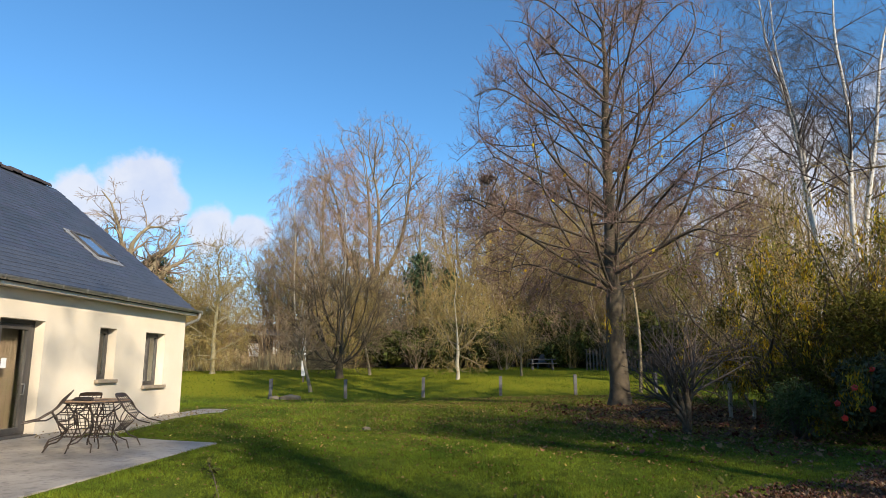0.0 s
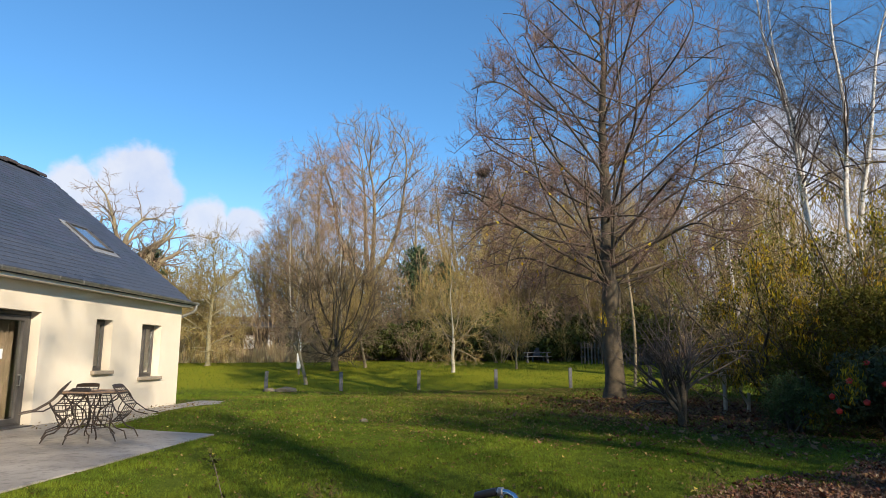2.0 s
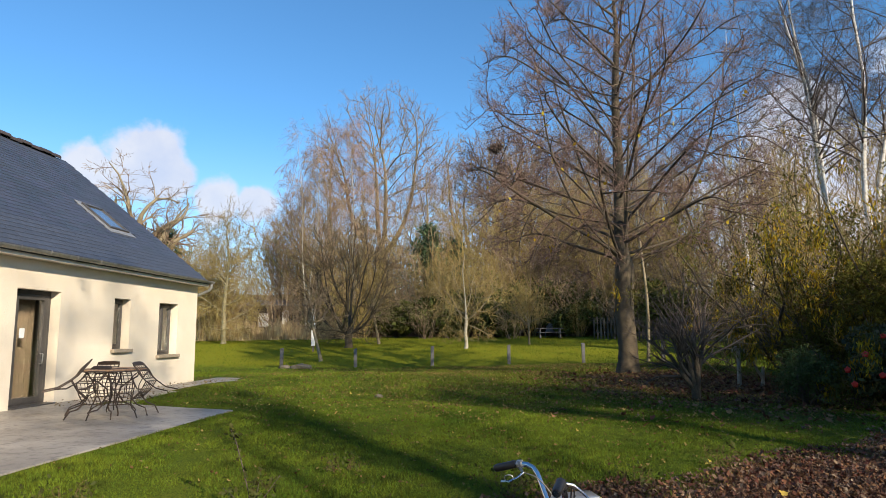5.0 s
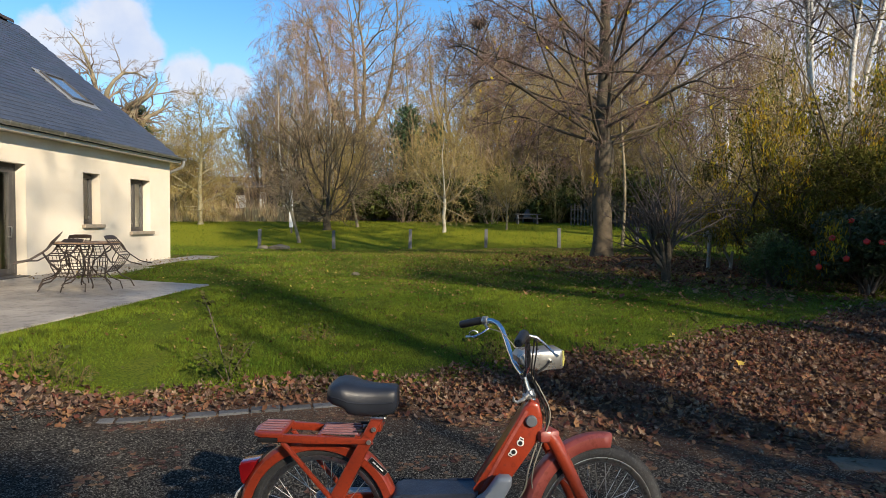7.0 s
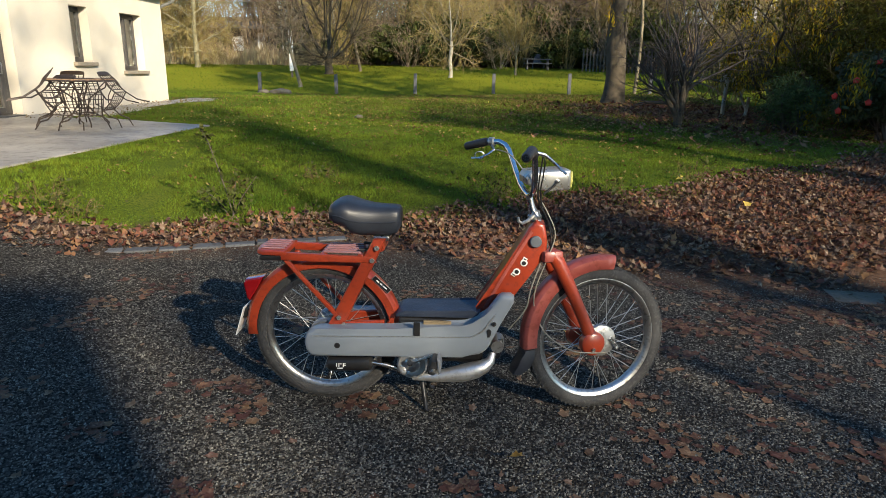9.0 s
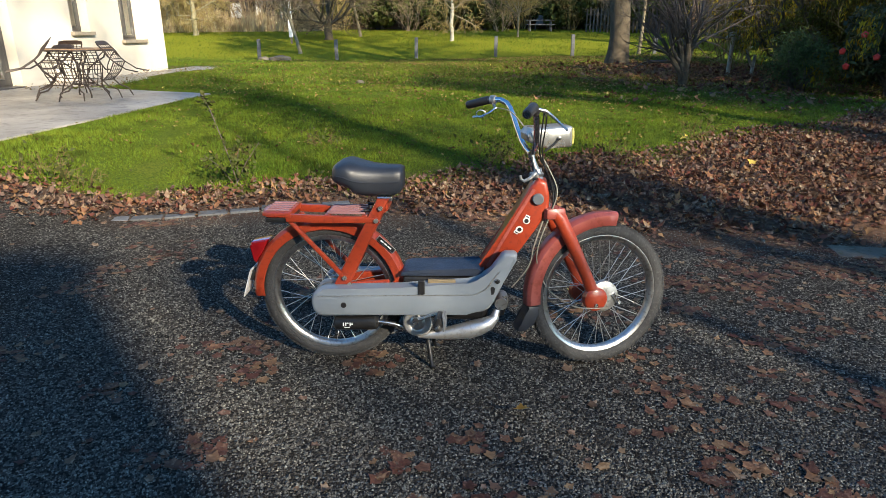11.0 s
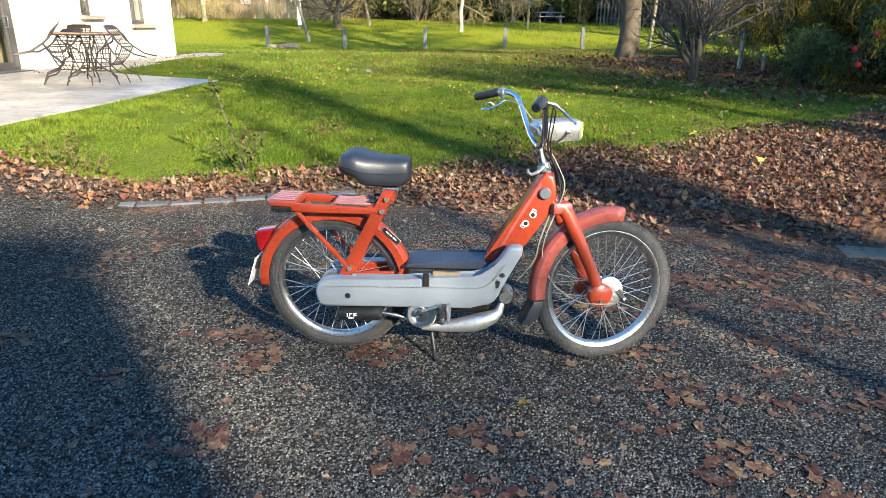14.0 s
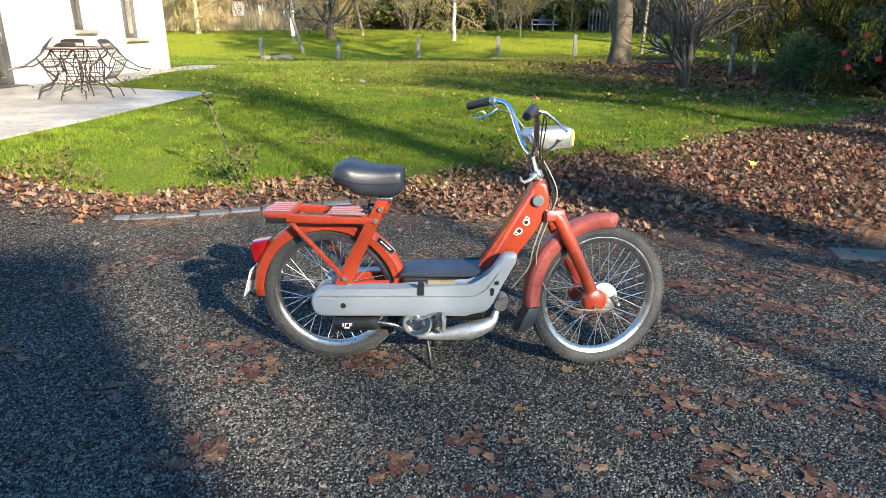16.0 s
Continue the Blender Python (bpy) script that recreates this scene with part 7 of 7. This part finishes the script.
# ---------------------------------------------------------------- edging, slab and small plants
def build_edging():
    e = thing("kerb_edging", "row of flat grey edging stones half buried in leaves", "edging", (0, 0, 0))
    rng = np.random.default_rng(4)
    for k in range(8):
        q = k / 7
        x, y = -2.6 + 1.5 * q, 4.36 + 0.50 * q
        o = part("paver", box(-0.104, 0.104, -0.05, 0.05, -0.06, 0.012, 0.006), EDGING, e)
        o.matrix_basis = Matrix.Translation((x, y, float(height(x, y)) + 0.004 * rng.normal())) @ Matrix.Rotation(radians(18.4) + 0.03 * rng.normal(), 4, "Z") @ Matrix.Rotation(0.03 * rng.normal(), 4, "X")


build_edging()
slab = tagged(part("stone_slab", box(-0.26, 0.26, -0.11, 0.11, -0.05, 0.006, 0.005), ROCK), "flat grey stone slab lying on the gravel", "slab")
slab.matrix_basis = pose(2.45, 3.95, 0.0, 1, 0, -8)

LEAF_ROSE = mat("rose_leaf", (0.04, 0.048, 0.016), (0.085, 0.088, 0.028), None, 4, 20, 0.7, bump=0, island=0.3, thin=0.2, spec=0.03)
WEED = mat("dry_weed", (0.12, 0.085, 0.04), (0.19, 0.14, 0.068), None, 4, 20, 0.8, bump=0, island=0.3, spec=0.03)


def build_rose():
    rng = np.random.default_rng(9)
    e = thing("rose_bush", "thin straggly rose bush at the edge of the lawn", "shrub", (-2.1, 5.37, float(height(-2.1, 5.37))))
    cane = line_set([(0.05, 0, -0.02), (0.0, 0, 0.2), (-0.06, 0, 0.42), (-0.13, 0, 0.64), (-0.18, 0.0, 0.74)], 0.006, 0.0035)
    mesh_of("cane", *tubes([cane], [6]), TWIG_DARK, e)
    others = [line_set([(0.02, 0, -0.02), (0.12, 0.02, 0.18), (0.25, 0.03, 0.36)], 0.005, 0.003), line_set([(0.02, 0.02, -0.02), (-0.12, 0.05, 0.15), (-0.25, 0.06, 0.24)], 0.004, 0.003), line_set([(0.03, 0, -0.02), (0.07, -0.03, 0.2), (0.10, -0.05, 0.32)], 0.004, 0.003)]
    for P, R in others:
        mesh_of("cane", *tubes([(P, R)], [5]), TWIG_DARK, e)
    C = np.concatenate([points_on(merge([cane], 6)[0], 46, rng, (0.25, 1.0), 0.022), points_on(merge(others, 5)[0], 150, rng, (0.2, 1.0), 0.05)])
    V, F = leaf_quads(C, 0.035, rng, 1.5, 0.2)
    tagged(mesh_of("foliage", V, F, LEAF_ROSE, e), kind="stuff")


build_rose()
for i, (x, y, h) in enumerate([(0.07, 6.05, 0.34), (0.35, 6.2, 0.28), (-3.5, 5.1, 0.26), (-3.2, 5.0, 0.2), (-1.65, 6.8, 0.2), (-1.2, 5.5, 0.22), (1.3, 6.5, 0.22), (2.3, 7.1, 0.26)]):
    shrub("weed_clump", "dry straggly weeds at the lawn's edge", (x, y), 160 + i, h, 9, 62, WEED, WEED, 0.0, 0.12, 0.6, 0.003, 0.0016, [("foliage", 60, 0.03, LEAF_ROSE, 1.6, 0.2, 0)], "weeds at the lawn's edge", base=0.12, category="weeds")


# ---------------------------------------------------------------- fallen leaves
STAR = []
for k in range(10):
    q = 2 * math.pi * k / 10
    rad = (1.0, 0.66, 0.92, 0.60, 0.76, 0.46, 0.76, 0.60, 0.92, 0.66)[k]
    STAR.append((rad * math.cos(q), rad * math.sin(q)))
STAR = np.array(STAR)


def lay_leaves(name, label, x, y, size, material, seed, lift=0.006, tilt=0.35, bend=1.0):
    """Curled lobed leaves lying on the ground."""
    rng = np.random.default_rng(seed)
    n = len(x)
    s = size * rng.uniform(0.55, 1.25, n)
    th = rng.uniform(0, 2 * np.pi, n)
    c, sn = np.cos(th), np.sin(th)
    u = np.concatenate([[0], STAR[:, 0]])[None, :] * s[:, None]
    v = np.concatenate([[0], STAR[:, 1]])[None, :] * s[:, None] * rng.uniform(0.6, 1.0, n)[:, None]
    curl = rng.uniform(-0.3, 1.3, n)[:, None]
    zz = (u * u * curl + v * v * rng.uniform(-0.4, 0.9, n)[:, None]) / s[:, None] * 0.9 * bend
    zz += u * rng.normal(size=(n, 1)) * tilt + v * rng.normal(size=(n, 1)) * tilt
    zz -= zz.min(1, keepdims=True)
    X = x[:, None] + c[:, None] * u - sn[:, None] * v
    Y = y[:, None] + sn[:, None] * u + c[:, None] * v
    Z = height(x, y)[:, None] + lift * rng.random((n, 1)) + zz
    V = np.stack([X, Y, Z], -1).reshape(-1, 3)
    k = np.arange(10)
    f = np.stack([np.zeros(10, int), 1 + k, 1 + (k + 1) % 10], -1)
    F = (np.arange(n)[:, None, None] * 11 + f[None]).reshape(-1, 3)
    return tagged(mesh_of(name, V, F, material), label, "leaves", kind="stuff")


def clumped(n, x0, x1, y0, y1, seed, keep):
    """Uneven random places; keep(x, y) is the chance that a leaf stays."""
    rng = np.random.default_rng(seed)
    x, y = rng.uniform(x0, x1, n), rng.uniform(y0, y1, n)
    lump = 0.5 + 0.5 * np.sin(x * 3.1 + 1.7 * np.sin(y * 2.3)) * np.sin(y * 3.7 + 1.3 * np.sin(x * 2.9))
    ok = rng.random(n) < keep(x, y) * (0.35 + 0.65 * lump)
    return x[ok], y[ok]


def litter_low(x):
    return np.interp(x, [-6, -2.75, -2.55, -1.1, -0.7, 0.0, 1.5, 6.5], [4.1, 4.25, 4.48, 4.98, 4.75, 4.6, 4.25, 3.2]) + 0.04 * np.sin(5 * x)


def in_band(x, y):
    return smoothstep(-0.25, 0.35, y - litter_low(x)) * (1 - smoothstep(-0.15, 0.35, y - lawn_edge(x) - 0.15 * np.sin(x * 2.7))) * (1 - 0.5 * smoothstep(0.6, 2.4, x) * (1 - smoothstep(0.3, 1.4, y - litter_low(x))))


x, y = clumped(60000, -5.0, 6.5, 3.0, 10.5, 201, in_band)
lay_leaves("leaf_litter", "thick brown leaf litter along the lawn's edge", x, y, 0.027, LEAF_BROWN, 202, 0.03, 0.4, 1.3)
x, y = clumped(60000, -5.0, 6.5, 3.0, 10.5, 203, in_band)
lay_leaves("leaf_litter", "dark rusty leaves in the litter along the lawn", x, y, 0.029, LEAF_RUST, 204, 0.025, 0.35, 1.2)
mats = np.random.default_rng(205)
cx, cy = clumped(1000, -3.4, 4.5, 1.2, 5.0, 206, lambda a, b: 0.12 + 0.55 * smoothstep(-0.6, 1.8, a) + 0.35 * smoothstep(-1.2, 0.0, b - litter_low(a)))
heap = np.repeat(np.arange(len(cx)), mats.integers(4, 34, len(cx)))
x = cx[heap] + mats.normal(size=len(heap)) * 0.075
y = cy[heap] + mats.normal(size=len(heap)) * 0.05
lay_leaves("scattered_leaves", "rusty lobed leaves lying in mats on the gravel", x, y, 0.030, LEAF_MAT, 206, 0.004, 0.05, 0.35)
x, y = clumped(3200, -3.8, 4.5, 1.2, 5.0, 207, lambda a, b: 0.3 + 0.3 * smoothstep(-0.2, 1.8, a))
lay_leaves("scattered_leaves", "pale brown leaves scattered on the gravel", x, y, 0.026, LEAF_BROWN, 207, 0.004, 0.12, 0.6)
x, y = clumped(50, -1.0, 4.5, 1.6, 8.5, 208, lambda a, b: 0.9 + 0 * a)
lay_leaves("yellow_leaves", "few fresh yellow leaves on the ground", x, y, 0.045, LEAF_YELLOW, 209, 0.03)
x, y = clumped(120000, -9.0, 9.0, 6.0, 30.0, 210, lambda a, b: smoothstep(0, 0.8, b - lawn_edge(a)) * np.where((a < -4.5) & (b < 11.3), 0, 1) * (0.2 + 0.8 * smoothstep(8, 15, b)) * (0.3 + 0.7 * smoothstep(-6, 2, a)))
lay_leaves("lawn_leaves", "small dull brown leaves strewn over the lawn", x, y, 0.024, LEAF_TAN, 211, 0.045)
x, y = clumped(900, -8.0, 6.5, 8.0, 26.0, 216, lambda a, b: smoothstep(0, 0.8, b - lawn_edge(a)) * np.where((a < -4.5) & (b < 11.3), 0, 1) * np.exp(-(((b - 14.5) / 5.5) ** 2)))
lay_leaves("lawn_leaves", "small yellow leaves strewn over the lawn", x, y, 0.024, LEAF_YELLOW, 217, 0.03)
x, y = clumped(17000, 0.5, 10.0, 8.5, 27.0, 212, lambda a, b: np.exp(-(((a - 5.2) / 2.7) ** 2 + ((b - 17.0) / 5.5) ** 2)))
lay_leaves("tree_litter", "reddish brown leaves under the trees", x, y, 0.058, LEAF_RUST, 213, 0.05)
x, y = clumped(4500, 1.5, 10.0, 8.5, 26.0, 214, lambda a, b: np.exp(-(((a - 5.4) / 2.4) ** 2 + ((b - 17.0) / 6.0) ** 2)))
lay_leaves("tree_litter", "light brown leaves under the trees", x, y, 0.05, LEAF_BROWN, 215, 0.03)


# ---------------------------------------------------------------- gravel stones
GRAVEL = mat("gravel_stone", (0.042, 0.039, 0.034), (0.115, 0.107, 0.092), (0.27, 0.25, 0.21), 40, 160, 0.8, bump=0, island=0.7, spec=0.08)


def gravel():
    rng = np.random.default_rng(221)
    n = 90000
    y = 1.35 + 4.0 * rng.random(n) ** 1.35
    x = rng.uniform(-1, 1, n) * (0.35 + 0.78 * y) - 0.06 * y
    ok = rng.random(n) < 1 - 0.8 * smoothstep(-0.2, 0.5, y - litter_low(x))
    x, y = x[ok], y[ok]
    n = len(x)
    r = rng.uniform(0.0026, 0.0056, n) * (1 + 0.5 * (rng.random(n) < 0.06))
    o = np.array([(1, 0, -0.5), (0, 1, -0.5), (-1, 0, -0.5), (0, -1, -0.5), (0, 0, 1)], dtype=float)
    jit = rng.uniform(0.6, 1.25, (n, 5, 1))
    th = rng.uniform(0, 6.28, n)
    c, s = np.cos(th)[:, None], np.sin(th)[:, None]
    P = o[None] * jit * r[:, None, None] * np.array([1.2, 0.9, 0.8])
    P = np.stack([P[..., 0] * c - P[..., 1] * s, P[..., 0] * s + P[..., 1] * c + P[..., 2] * 0.3, P[..., 2]], -1)
    P += np.stack([x, y, height(x, y) + r * 0.35], -1)[:, None, :]
    f = np.array([(0, 1, 4), (1, 2, 4), (2, 3, 4), (3, 0, 4)])
    F = (np.arange(n)[:, None, None] * 5 + f[None]).reshape(-1, 3)
    tagged(mesh_of("gravel", P.reshape(-1, 3), F, GRAVEL), "loose dark grey gravel stones", "gravel", kind="stuff")


gravel()


# ---------------------------------------------------------------- grass
def grass():
    rng = np.random.default_rng(231)
    VV, n_all = [], 0
    for count, y0, y1, wd, h0, h1 in ((400000, 4.8, 13.0, 0.0066, 0.018, 0.052), (130000, 13.0, 27.0, 0.011, 0.05, 0.11), (60000, 27.0, 50.0, 0.024, 0.05, 0.11)):
        y = rng.uniform(y0, y1, count)
        x = rng.uniform(-1, 1, count)
        x = np.where(x < 0, x * (0.80 * y + 0.5), x * (0.66 * y + 0.8))
        ok = y > lawn_edge(x) - 0.1 + 0.25 * np.sin(x * 2.7) + 0.3 * rng.normal(size=count) * 0.6
        ok &= ~((x < -4.57) & (y < 11.05 - 0.36 * (x + 4.57)) & (y < 12.0)) & ~((x < -7.28) & (y < 19.45))
        under = np.exp(-(((x - 5.4) / 2.7) ** 2 + ((y - 17.2) / 5.4) ** 2))
        ok &= rng.random(count) > under * 1.25
        x, y = x[ok], y[ok]
        n = len(x)
        tuft = 0.45 + 0.8 * (0.5 + 0.5 * np.sin(x * 2.1 + 2 * np.sin(y * 1.3)) * np.sin(y * 1.9 + np.sin(x * 1.7)))
        h = rng.uniform(h0, h1, n) * tuft
        b = np.stack([x, y, height(x, y) - 0.004], -1)
        th = rng.uniform(0, 2 * np.pi, n)
        side = np.stack([np.cos(th), np.sin(th), 0 * th], -1) * wd / 2 * rng.uniform(0.6, 1.3, (n, 1))
        lean = rng.normal(size=(n, 2)) * 0.45 * h[:, None]
        tip = b + np.stack([lean[:, 0], lean[:, 1], h], -1)
        VV.append(np.stack([b - side, b + side, tip], 1).reshape(-1, 3))
        n_all += n
    tagged(mesh_of("grass", np.concatenate(VV), np.arange(3 * n_all).reshape(-1, 3), BLADE), "short green lawn grass with longer tufts", "grass", kind="stuff")


grass()
